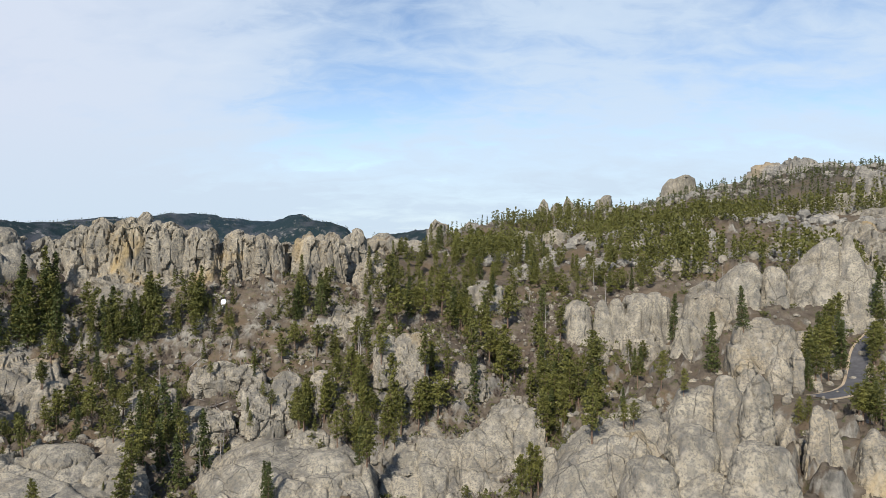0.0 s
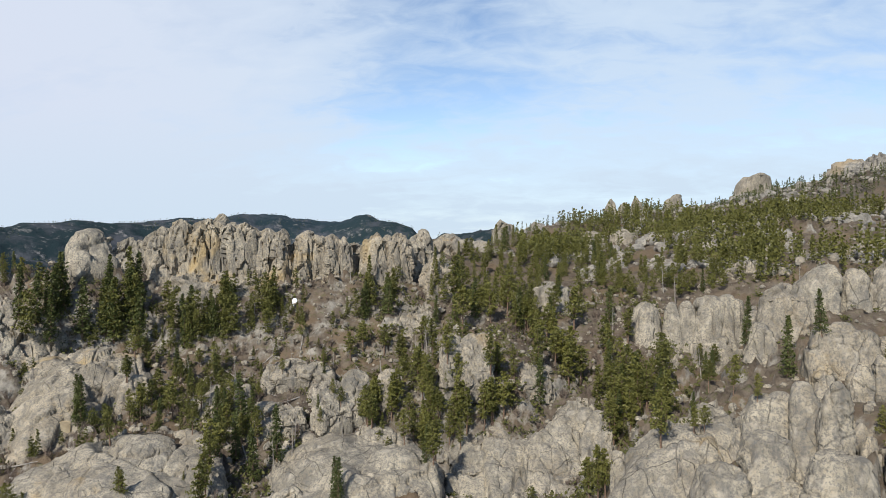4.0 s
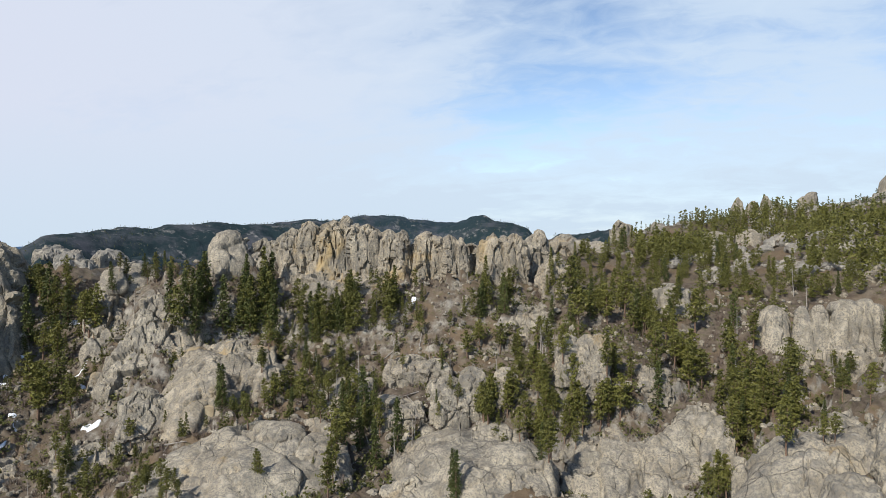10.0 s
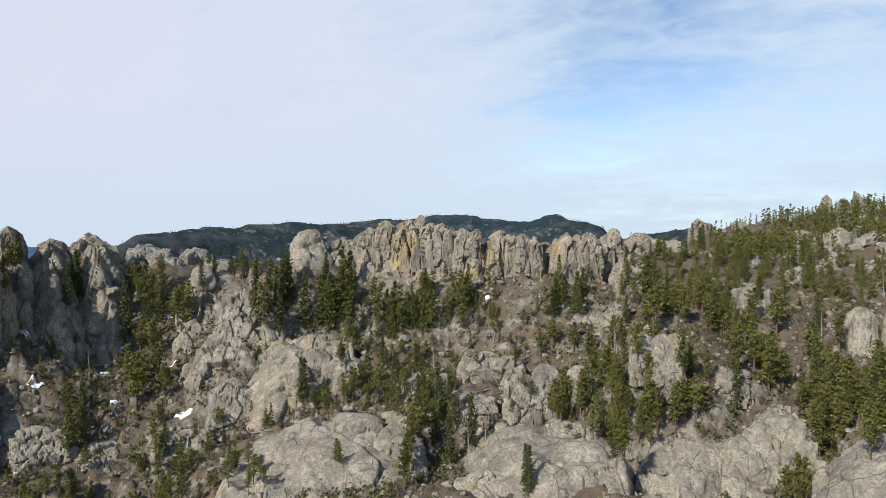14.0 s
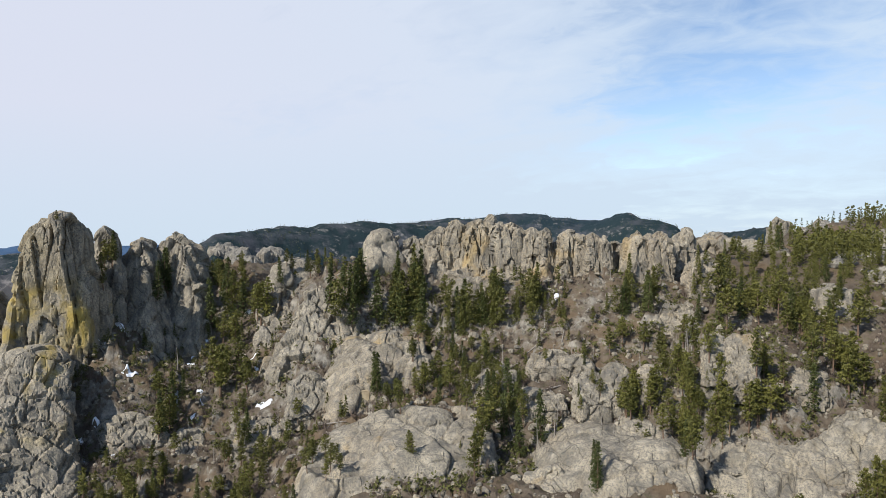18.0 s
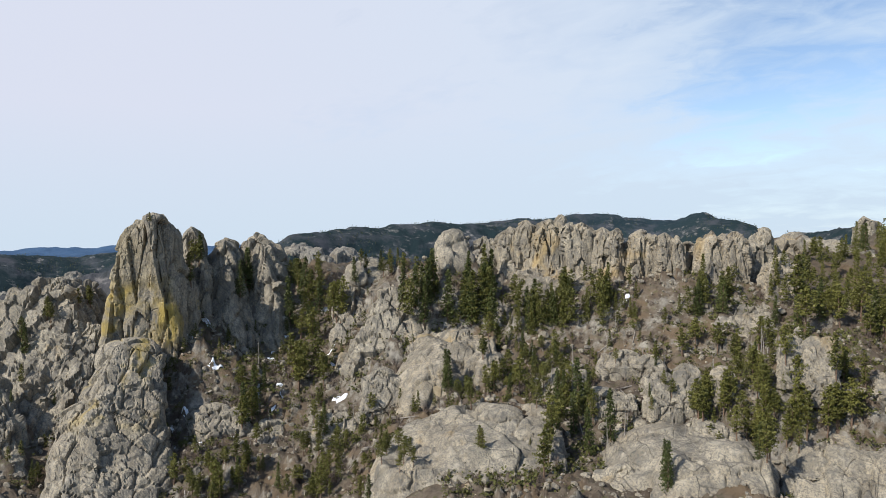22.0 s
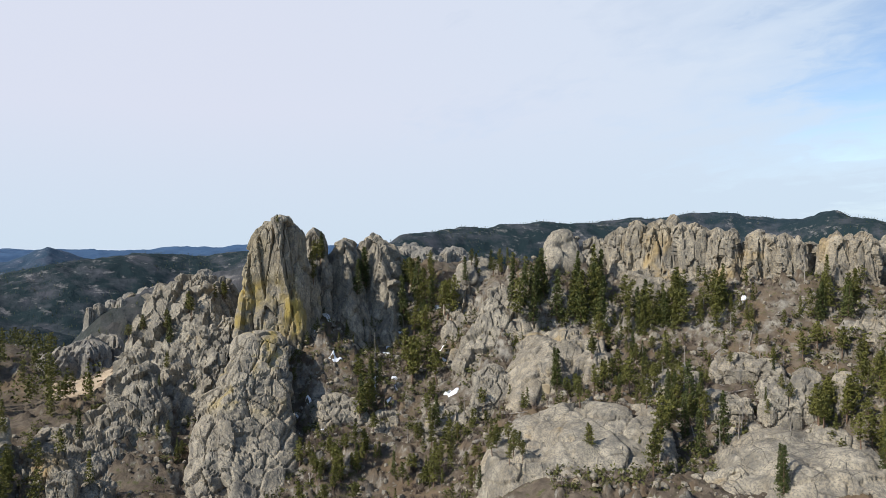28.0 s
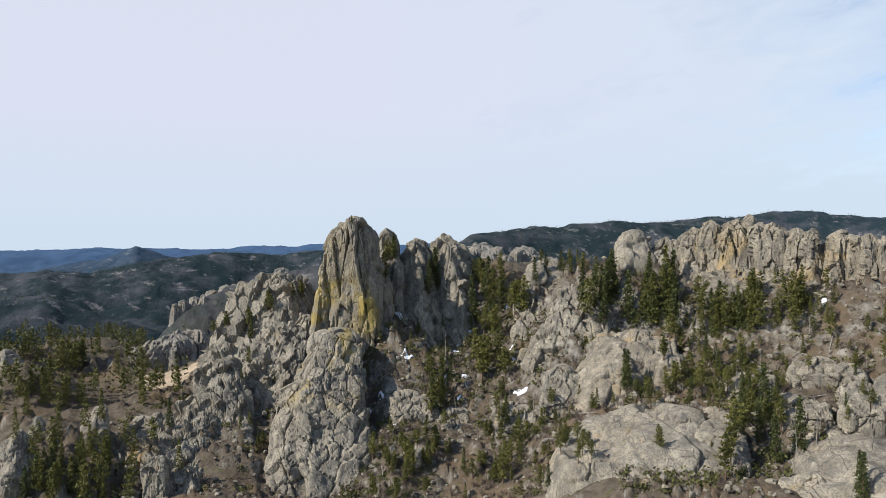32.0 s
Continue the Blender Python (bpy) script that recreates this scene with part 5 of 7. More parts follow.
for seed in range(7):
    PINES.append((pine(seed, 12.0, "pine"), NEEDLES, "ponderosa pine"))
for seed in (20, 21, 22):
    PINES.append((pine(seed, 12.0, "spruce"), NEEDLES_DARK, "spruce"))
for seed in (30, 31, 32):
    PINES.append((pine(seed, 5.0, "young"), NEEDLES, "young pine"))
PINE_MESHES = []
for (tr, cr), leaf, what in PINES:
    PINE_MESHES.append((mesh_from("trunk", tr[0], tr[1], BARK), mesh_from("crown", cr[0], cr[1], leaf, False)))
NAMES = {"pine": ("ponderosa_pine", "olive-green ponderosa pine with an open ragged crown", range(0, 7), 12.0),
         "spruce": ("spruce", "dark green narrow spruce growing among rocks", range(7, 10), 12.0),
         "young": ("young_pine", "small bushy yellow-green pine in the rocks", range(10, 13), 5.0)}


def plant(kind, x, y, h, rnd, z=None):
    """One conifer, h metres high, standing on the ground."""
    name, label, choice, full = NAMES[kind]
    trunk, crown = PINE_MESHES[rnd.choice(list(choice))]
    if z is None:
        z = float(ground([x], [y])[0]) - 0.2
    root = new(name)
    s = h / full
    root.matrix_basis = pose(x, y, z, rnd.uniform(-3, 3), rnd.uniform(-3, 3), rnd.uniform(0, 360)) @ Matrix.Diagonal((s * rnd.uniform(0.85, 1.15), s * rnd.uniform(0.85, 1.15), s, 1))
    part("trunk", trunk, root)
    part("crown", crown, root)
    tall = "tall " if h > 14 else "small " if h < 6 and kind != "young" else ""
    tagged(root, tall + label, "tree", "pines on the slope")
    return root


def grove(kind, where, rows):
    """Conifers at x, y, z with their heights."""
    rnd = random.Random(where)
    for x, y, z, h in rows:
        plant(kind, x, y, h, rnd, z - 0.4)


grove("pine", "road_pines", [
    (91.2, 196.4, 75.1, 9.4), (70.9, 161.6, 69.8, 8.1), (70.2, 163.4, 70.9, 8.9), (78.9, 172.1, 67.2, 8.3), (93.5, 198.2, 75.9, 10.3), (88.6, 193.8, 74.7, 8.8),
    (81.6, 178.7, 72.8, 8.8), (81.6, 178.6, 72.5, 9.9), (72.3, 162.3, 70.3, 8.6), (70.4, 163.6, 71.4, 10.2), (69.4, 161.5, 69.5, 8.7), (78.9, 176.7, 70.3, 10.0),
    (80.7, 175.6, 70.7, 9.3), (96.2, 184.7, 70.4, 9.6), (94.1, 181.5, 69.2, 9.1), (96.4, 184.3, 70.3, 9.8), (95.4, 183.7, 70.0, 10.0), (97.9, 187.0, 71.2, 8.6),
    (103.4, 194.2, 73.8, 10.7), (63.0, 128.5, 69.7, 6.9), (62.0, 125.1, 70.2, 5.9), (60.3, 125.1, 70.3, 6.7), (66.0, 131.4, 69.4, 7.0), (61.9, 123.3, 70.8, 6.2),
])
grove("pine", "road_pines", [
    (77.1, 152.2, 67.4, 8.1), (62.1, 122.2, 70.7, 6.4), (60.8, 125.1, 70.1, 6.0), (86.0, 163.1, 65.7, 8.5), (64.4, 130.8, 69.4, 6.6),
])
grove("pine", "slab_pines", [
    (-80.0, 173.6, 57.9, 10.4), (-77.5, 172.1, 56.4, 10.1), (-90.7, 168.4, 56.3, 10.8), (-105.5, 173.4, 63.7, 6.3), (-100.3, 172.2, 57.5, 6.9), (-80.9, 159.6, 55.2, 7.8),
    (-98.8, 177.5, 57.3, 9.8), (-84.5, 171.0, 57.6, 8.0), (-113.3, 189.4, 67.0, 9.6), (-98.7, 173.2, 57.6, 7.5), (-98.2, 186.7, 61.1, 7.0), (-105.8, 173.3, 63.7, 7.3),
    (-79.8, 171.2, 56.1, 6.9), (-75.7, 166.5, 54.1, 7.5), (-91.4, 193.0, 61.6, 6.9), (-92.0, 194.2, 62.4, 9.3), (-111.6, 193.4, 63.7, 8.0), (-98.8, 168.1, 55.7, 9.4),
    (-71.7, 154.1, 52.0, 9.2), (-69.7, 144.9, 51.5, 9.2), (-70.0, 161.8, 51.5, 8.8), (-71.1, 148.5, 52.0, 10.2), (-66.5, 163.0, 51.7, 10.0), (-65.9, 133.7, 47.1, 11.1),
])
grove("pine", "slab_pines", [
    (-68.5, 141.2, 47.4, 10.4), (-19.5, 164.3, 52.8, 7.3), (-20.1, 173.3, 59.9, 7.2), (-26.2, 167.4, 54.5, 8.0), (-23.1, 147.6, 54.5, 9.7), (-21.6, 169.4, 54.5, 9.2),
    (-31.7, 169.1, 56.9, 7.7), (-22.9, 149.3, 54.8, 8.9), (-28.5, 167.5, 54.7, 8.7), (-25.4, 170.9, 58.1, 7.5), (-27.8, 165.3, 52.1, 7.8), (-24.9, 170.6, 57.7, 6.8),
    (-22.3, 167.4, 53.0, 7.2), (-40.1, 166.2, 56.6, 8.5), (-41.4, 172.2, 58.0, 9.4), (-41.5, 166.9, 56.4, 10.1), (-40.1, 165.5, 56.5, 7.6),
])
grove("spruce", "slab_pines", [
    (-99.0, 168.3, 56.3, 9.0), (-92.0, 164.4, 54.5, 8.3), (-97.2, 188.4, 60.9, 7.8), (-100.8, 189.7, 61.9, 9.4), (-93.8, 183.3, 59.2, 7.3), (-91.2, 192.9, 61.6, 7.2),
    (-71.1, 164.9, 55.5, 13.7), (-72.5, 154.0, 52.5, 10.4), (-77.4, 168.3, 55.0, 9.7), (-69.8, 158.5, 50.0, 11.2), (-78.9, 168.1, 54.8, 10.3), (-60.0, 158.0, 50.4, 13.1),
    (-69.1, 165.2, 57.1, 9.0), (-62.9, 152.1, 48.1, 11.7), (-25.0, 149.6, 54.4, 8.1),
])
stand("upper_wood", [
    (-12.1, 267.4, 85.3, 10.5), (-30.2, 478.0, 96.3, 14.3), (-27.9, 277.6, 91.9, 9.1), (-21.5, 281.8, 90.8, 8.8), (-26.2, 263.6, 89.3, 8.3), (-31.6, 268.0, 92.0, 7.9),
    (-20.6, 287.7, 93.1, 8.8), (-17.4, 320.7, 96.3, 9.5), (-21.1, 264.1, 86.9, 8.6), (-21.7, 285.7, 91.6, 8.9), (-17.7, 447.3, 95.1, 14.3), (-28.4, 253.2, 86.1, 8.4),
    (-16.2, 273.8, 88.4, 9.9), (-22.0, 261.0, 86.5, 9.2), (-24.5, 266.1, 89.7, 7.9), (-24.8, 256.2, 86.2, 7.3), (-29.3, 274.5, 92.4, 7.2), (-15.7, 266.9, 86.6, 10.2),
    (-28.8, 250.9, 85.1, 8.1), (-32.9, 232.3, 90.1, 6.5), (-19.0, 242.4, 82.1, 7.8), (-17.8, 288.7, 92.5, 7.9), (-35.0, 230.8, 90.3, 7.9), (-29.7, 273.1, 92.4, 7.6),
])
stand("upper_wood", [
    (-29.3, 274.3, 92.4, 8.5), (-5.1, 259.6, 81.8, 8.5), (7.1, 326.7, 92.3, 9.8), (-1.8, 249.5, 84.3, 7.8), (11.7, 318.8, 91.5, 9.9), (-11.4, 259.0, 82.6, 7.9),
    (-3.0, 281.3, 89.4, 8.5), (-4.9, 297.1, 92.1, 8.5), (4.8, 302.0, 91.4, 8.7), (-3.0, 270.5, 85.7, 8.5), (6.6, 271.9, 86.9, 8.1), (-13.2, 223.7, 80.7, 8.2),
    (-19.3, 234.9, 81.6, 8.6), (-12.3, 220.9, 78.1, 8.5), (-12.9, 256.1, 82.8, 8.5), (-17.9, 212.8, 79.1, 7.9), (-31.7, 225.9, 79.7, 8.6), (-21.6, 218.2, 79.6, 8.0),
    (-16.3, 250.4, 82.2, 8.7), (-34.3, 229.0, 85.4, 8.5), (-35.6, 226.6, 82.5, 7.2), (-20.0, 211.5, 77.3, 8.2), (-25.2, 221.8, 78.9, 8.0), (-18.7, 211.5, 77.4, 8.8),
])
stand("upper_wood", [
    (-17.8, 219.3, 79.9, 8.2), (-20.8, 228.6, 80.4, 8.6), (-25.7, 243.3, 82.8, 8.3), (-21.9, 211.7, 77.2, 8.5), (-29.1, 235.1, 85.3, 8.1), (-16.0, 236.1, 82.0, 8.1),
    (-15.3, 211.3, 76.4, 8.8), (17.6, 251.8, 83.6, 8.8), (-9.2, 291.9, 91.1, 8.8), (-2.6, 281.5, 89.6, 9.1), (20.2, 251.8, 84.6, 9.9), (5.3, 248.2, 84.3, 8.2),
    (14.0, 251.2, 84.1, 7.9), (-2.6, 237.8, 84.7, 8.0), (24.8, 240.4, 81.8, 7.7), (4.0, 230.9, 82.7, 8.5), (14.3, 276.1, 87.3, 9.2), (16.9, 294.7, 90.4, 9.4),
    (11.1, 242.5, 82.2, 8.4), (25.1, 250.4, 84.2, 9.3), (18.4, 242.6, 82.3, 9.5), (0.7, 280.2, 89.3, 9.0), (17.7, 322.4, 91.6, 10.1), (25.2, 323.0, 91.1, 10.8),
])
stand("upper_wood", [
    (-3.8, 275.2, 87.1, 8.2), (20.5, 271.7, 86.4, 9.7), (12.4, 299.3, 91.4, 9.7), (22.3, 248.7, 83.9, 7.8), (7.4, 322.2, 92.2, 10.9), (24.1, 248.0, 83.6, 9.7),
    (18.1, 274.0, 87.2, 8.8), (12.2, 320.2, 91.8, 10.3), (27.1, 307.3, 89.9, 9.0), (20.6, 286.0, 88.5, 10.2), (29.1, 266.2, 87.8, 9.5), (7.5, 272.3, 86.5, 9.6),
    (11.8, 273.7, 86.8, 8.8), (35.2, 301.9, 89.2, 9.3), (26.4, 307.7, 90.0, 9.4), (0.0, 270.5, 85.8, 8.6), (-9.3, 268.2, 85.3, 8.7), (26.9, 240.4, 81.8, 8.8),
    (-4.4, 267.5, 84.6, 9.3), (6.6, 304.4, 91.1, 10.3), (26.2, 276.1, 87.2, 9.9), (4.2, 234.9, 85.1, 8.1), (8.4, 323.6, 92.5, 9.4), (22.6, 322.9, 92.2, 10.6),
])
stand("upper_wood", [
    (8.3, 282.6, 88.3, 8.4), (-9.1, 279.9, 89.7, 9.7), (1.0, 281.2, 89.6, 10.2), (-8.4, 257.8, 81.7, 8.5), (45.9, 211.5, 84.2, 6.9), (48.4, 269.1, 89.7, 10.0),
    (45.2, 246.2, 82.7, 8.8), (47.7, 244.8, 82.7, 8.2), (57.0, 252.9, 87.5, 7.8), (42.1, 250.3, 84.2, 8.3), (28.0, 238.3, 80.5, 8.1), (38.0, 252.0, 85.8, 8.8),
    (54.8, 251.0, 86.4, 8.8), (38.6, 247.1, 83.1, 8.9), (42.7, 241.0, 80.4, 9.0), (34.5, 242.6, 81.7, 8.6), (46.2, 243.7, 81.5, 8.8), (55.9, 250.9, 86.6, 7.3),
    (53.2, 246.4, 83.8, 8.9), (33.9, 254.3, 85.4, 8.2), (45.1, 255.9, 87.3, 7.5), (28.3, 214.2, 82.3, 7.4), (52.7, 265.2, 89.9, 8.3), (53.1, 260.4, 89.2, 9.0),
])
stand("upper_wood", [
    (46.1, 262.4, 88.8, 8.4), (34.5, 257.7, 86.6, 8.2), (56.1, 242.2, 83.0, 8.4), (40.8, 262.4, 88.1, 9.6), (42.4, 249.7, 84.0, 8.7), (33.0, 258.0, 86.6, 8.8),
    (37.3, 252.9, 86.1, 9.0), (59.7, 256.1, 89.8, 8.3),
])
grove("spruce", "upper_wood", [
    (-15.9, 312.0, 94.9, 11.4), (-17.6, 319.2, 96.0, 9.2), (-30.5, 254.3, 87.1, 8.6), (-32.8, 216.1, 75.3, 8.5), (-26.6, 215.3, 75.1, 9.4), (-27.7, 234.1, 81.9, 9.2),
    (20.1, 296.7, 90.2, 9.9), (21.0, 272.2, 86.9, 9.1), (0.8, 267.1, 85.3, 8.7), (-0.6, 272.4, 86.5, 8.2), (4.0, 230.6, 82.3, 7.7), (7.8, 323.2, 92.5, 9.8),
    (18.6, 254.8, 84.4, 8.2), (27.0, 296.1, 89.9, 9.6), (50.8, 245.6, 82.9, 8.1), (40.9, 249.2, 83.8, 7.6), (43.3, 245.1, 82.2, 7.8),
])
stand("valley_pines", [
    (-190.6, 47.3, 32.5, 9.2), (-199.4, 42.5, 32.8, 9.2), (-204.1, 21.8, 47.8, 8.3), (-177.8, 42.3, 32.0, 8.4), (-282.5, 57.0, 36.0, 13.3), (-260.9, 44.2, 38.4, 10.0),
    (-201.6, 35.9, 35.5, 9.8), (-203.6, 39.6, 37.6, 8.1), (-261.4, 34.6, 40.5, 10.7), (-207.0, 58.1, 36.5, 10.3), (-213.2, 52.1, 36.7, 9.0), (-196.9, 24.8, 34.4, 8.3),
    (-192.1, 29.3, 34.5, 9.6), (-200.2, 30.1, 36.0, 8.2), (-206.0, 38.1, 37.5, 8.7), (-217.7, 46.5, 45.6, 10.0), (-191.5, 28.3, 32.5, 10.4), (-188.8, 59.2, 34.8, 9.3),
    (-207.9, 52.8, 35.4, 8.8), (-201.4, 25.4, 41.7, 9.3), (-202.1, 32.3, 37.3, 8.4), (-294.8, 42.2, 41.5, 10.8), (-299.2, 38.1, 44.0, 10.9), (-302.0, 34.4, 43.7, 10.4),
])
stand("valley_pines", [
    (-301.1, 49.7, 43.6, 11.8), (-285.1, 56.5, 35.7, 11.4), (-294.2, 64.6, 36.6, 12.0), (-285.7, 44.2, 38.0, 11.6), (-307.9, 53.5, 44.0, 11.9), (-342.2, 63.3, 42.1, 11.9),
    (-342.7, 71.6, 42.5, 12.3), (-450.0, 106.2, 31.0, 16.6), (-301.2, 49.8, 43.6, 11.9), (-304.0, 85.4, 38.4, 15.7), (-343.8, 54.6, 43.8, 11.9), (-284.9, 51.5, 36.7, 11.7),
    (-284.6, 46.7, 36.7, 12.8), (-264.0, 76.1, 38.6, 11.1), (-298.1, 55.4, 40.3, 10.2), (-342.3, 66.2, 43.2, 13.7), (-343.6, 72.2, 43.5, 13.3), (-336.4, 89.9, 40.6, 13.2),
    (-287.4, 37.0, 37.9, 12.1), (-286.9, 53.0, 36.9, 10.6), (-264.2, 86.4, 38.0, 13.0), (-337.8, 67.2, 39.7, 14.6), (-394.9, 114.8, 35.9, 15.2), (-296.3, 76.0, 36.2, 11.4),
])
stand("valley_pines", [
    (-261.3, 72.3, 38.0, 11.8), (-347.4, 49.2, 47.2, 12.1), (-280.5, 83.5, 37.9, 10.2), (-334.4, 66.7, 37.9, 15.8), (-315.9, 79.1, 38.4, 11.8), (-269.3, 74.5, 38.3, 11.7),
    (-345.8, 50.7, 47.1, 12.6), (-297.4, 35.7, 42.1, 10.7), (-350.9, 60.4, 46.2, 15.0), (-281.1, 86.5, 38.1, 11.0), (-293.2, 46.3, 40.1, 10.8), (-336.2, 61.5, 40.0, 15.9),
    (-200.4, 37.2, 36.7, 8.8), (-200.8, 27.8, 36.6, 8.4), (-203.3, 44.4, 35.7, 9.1), (-189.3, 34.3, 31.4, 10.2), (-196.6, 39.2, 32.9, 10.1), (-214.4, 29.2, 41.0, 8.2),
    (-190.0, 34.0, 31.4, 8.7), (-194.4, 32.7, 32.9, 10.5), (-214.0, 41.3, 43.1, 10.7), (-194.5, 25.6, 33.9, 9.8), (-208.6, 31.4, 38.9, 12.1), (-217.4, 34.8, 42.2, 9.6),
])
stand("valley_pines", [
    (-201.3, 43.1, 35.5, 9.5), (-187.7, 38.8, 30.1, 9.2), (-210.7, 41.4, 38.6, 8.2), (-202.0, 43.3, 35.7, 11.0), (-191.3, 27.2, 31.7, 9.9), (-191.9, 39.4, 31.6, 11.1),
    (-193.8, 35.5, 33.0, 9.0), (-199.7, 25.9, 35.9, 8.8), (-204.8, 41.5, 38.0, 8.9), (-202.5, 36.9, 36.4, 8.5), (-185.7, 33.9, 31.2, 11.6), (-207.7, 31.6, 38.7, 9.7),
])
grove("spruce", "valley_pines", [
    (-213.1, 65.1, 41.0, 9.2), (-342.0, 71.5, 41.8, 12.3), (-196.6, 22.3, 32.4, 9.8), (-196.4, 25.4, 34.9, 9.9), (-198.0, 29.5, 35.4, 9.8), (-190.6, 39.0, 31.2, 9.5),
])
grove("spruce", "road_pines", [
    (80.4, 181.2, 73.7, 9.3), (80.3, 179.1, 72.3, 9.1), (84.5, 179.5, 74.6, 8.6), (87.3, 183.6, 68.8, 11.6), (83.1, 175.4, 69.8, 11.7), (68.1, 158.8, 68.3, 9.1),
    (72.8, 145.4, 67.5, 6.7), (62.1, 123.4, 71.1, 6.6),
])
stand("cliff_stand", [
    (-124.8, 204.9, 72.9, 17.9), (-130.8, 201.9, 73.4, 15.5), (-126.9, 201.8, 70.2, 19.0), (-148.6, 197.9, 81.2, 12.7), (-128.4, 201.8, 70.9, 16.3), (-143.0, 198.0, 78.1, 15.2),
    (-122.0, 204.3, 71.4, 19.0), (-126.3, 208.1, 79.2, 19.0), (-142.4, 184.9, 69.6, 16.8), (-108.3, 200.3, 68.6, 10.4), (-104.9, 202.2, 70.4, 10.0), (-95.6, 214.4, 79.5, 10.4),
    (-94.0, 204.8, 70.6, 11.3), (-109.4, 201.7, 71.4, 10.6), (-104.6, 202.6, 71.5, 12.1), (-103.6, 200.9, 68.4, 10.6), (-91.6, 205.3, 69.5, 14.9), (-82.3, 210.8, 74.6, 13.8),
    (-102.0, 203.1, 71.1, 14.5), (-98.3, 212.7, 78.2, 10.1), (-82.9, 215.0, 79.2, 13.2), (-97.3, 211.0, 75.9, 10.1), (-85.0, 212.2, 76.6, 11.0), (-111.6, 210.1, 76.3, 9.7),
])
stand("cliff_stand", [
    (-88.1, 209.9, 74.4, 9.6), (-110.1, 204.6, 75.0, 10.0), (-114.9, 209.9, 76.8, 11.1), (-94.0, 205.9, 71.5, 12.7), (-85.2, 214.3, 78.9, 11.5), (-98.8, 205.7, 72.5, 13.2),
    (-97.4, 212.9, 78.4, 12.4), (-82.6, 212.3, 76.8, 11.4), (-87.1, 212.2, 77.1, 11.4), (-96.9, 207.3, 73.1, 11.0), (-100.0, 204.9, 71.9, 11.3), (-81.9, 207.4, 70.4, 11.7),
    (-82.7, 211.9, 76.4, 10.7), (-107.0, 209.9, 76.2, 10.0), (-98.5, 213.5, 79.6, 9.3), (-102.0, 202.4, 70.4, 10.7), (-77.0, 212.7, 76.0, 6.7), (-62.9, 210.7, 72.9, 6.3),
    (-60.0, 216.1, 77.0, 6.2), (-74.1, 211.4, 74.9, 6.7), (-79.6, 213.2, 76.7, 6.4), (-71.1, 207.7, 70.3, 7.5), (-72.5, 211.0, 74.1, 6.3), (-52.5, 218.1, 77.5, 10.3),
])
stand("cliff_stand", [
    (-56.9, 214.9, 75.4, 9.6), (-54.4, 219.9, 79.9, 9.2), (-47.4, 224.5, 81.7, 9.4), (-54.9, 220.0, 80.3, 10.1), (-47.3, 224.2, 80.9, 10.8), (-49.0, 224.3, 80.9, 9.2),
    (-55.5, 226.4, 84.8, 10.6),
])
grove("spruce", "cliff_stand", [
    (-123.5, 204.8, 72.8, 19.0), (-139.2, 189.3, 71.0, 15.5), (-130.1, 202.9, 74.4, 18.2), (-127.3, 201.3, 69.4, 19.0), (-147.3, 187.6, 77.6, 15.3), (-133.0, 208.1, 82.0, 13.9),
    (-144.8, 196.1, 76.5, 14.4), (-144.1, 189.9, 75.9, 15.2), (-121.8, 204.5, 71.5, 17.4), (-142.0, 199.6, 79.0, 17.7), (-125.9, 209.3, 80.3, 12.9), (-118.1, 198.8, 68.4, 19.0),
    (-125.4, 210.4, 81.2, 15.3), (-142.9, 196.4, 76.4, 16.8), (-135.2, 198.0, 71.5, 17.7), (-130.1, 201.8, 71.6, 16.7), (-95.8, 212.5, 77.6, 9.6), (-107.1, 204.9, 72.9, 11.2),
    (-97.5, 205.3, 71.3, 11.9), (-98.6, 205.0, 71.5, 10.2), (-105.0, 201.4, 68.4, 11.3), (-103.8, 203.5, 72.9, 13.9), (-97.9, 214.0, 79.7, 9.9), (-47.0, 215.5, 77.5, 10.9),
])
grove("spruce", "cliff_stand", [
    (-54.8, 215.6, 75.6, 10.0), (-48.8, 219.3, 77.5, 11.4), (-54.2, 216.5, 76.7, 10.8),
])
grove("pine", "slope_wood", [
    (-31.7, 178.2, 65.1, 8.9), (-35.6, 171.8, 59.4, 10.2), (-36.4, 171.3, 58.8, 10.0), (-29.3, 175.4, 64.0, 8.3), (-23.8, 175.0, 70.1, 9.9), (-29.5, 172.9, 61.3, 7.7),
    (-35.4, 180.5, 64.6, 8.7), (-52.6, 206.4, 67.2, 9.7), (-55.3, 202.7, 65.5, 8.6), (-41.5, 207.2, 65.8, 8.6), (-40.9, 171.6, 57.8, 8.3), (-36.4, 169.7, 57.4, 9.5),
    (-41.9, 167.8, 56.7, 9.0), (-46.5, 207.3, 66.3, 9.5), (-27.9, 173.2, 61.5, 9.2), (-28.9, 186.1, 69.8, 10.2), (-35.4, 206.7, 67.4, 11.0), (-28.0, 171.4, 59.1, 7.6),
    (-41.6, 205.1, 64.3, 9.0), (-27.3, 170.0, 57.9, 8.9), (-28.1, 173.9, 62.8, 8.0), (-5.8, 211.3, 73.4, 11.0), (-12.4, 180.5, 65.4, 9.8), (-2.0, 185.1, 66.5, 12.1),
])
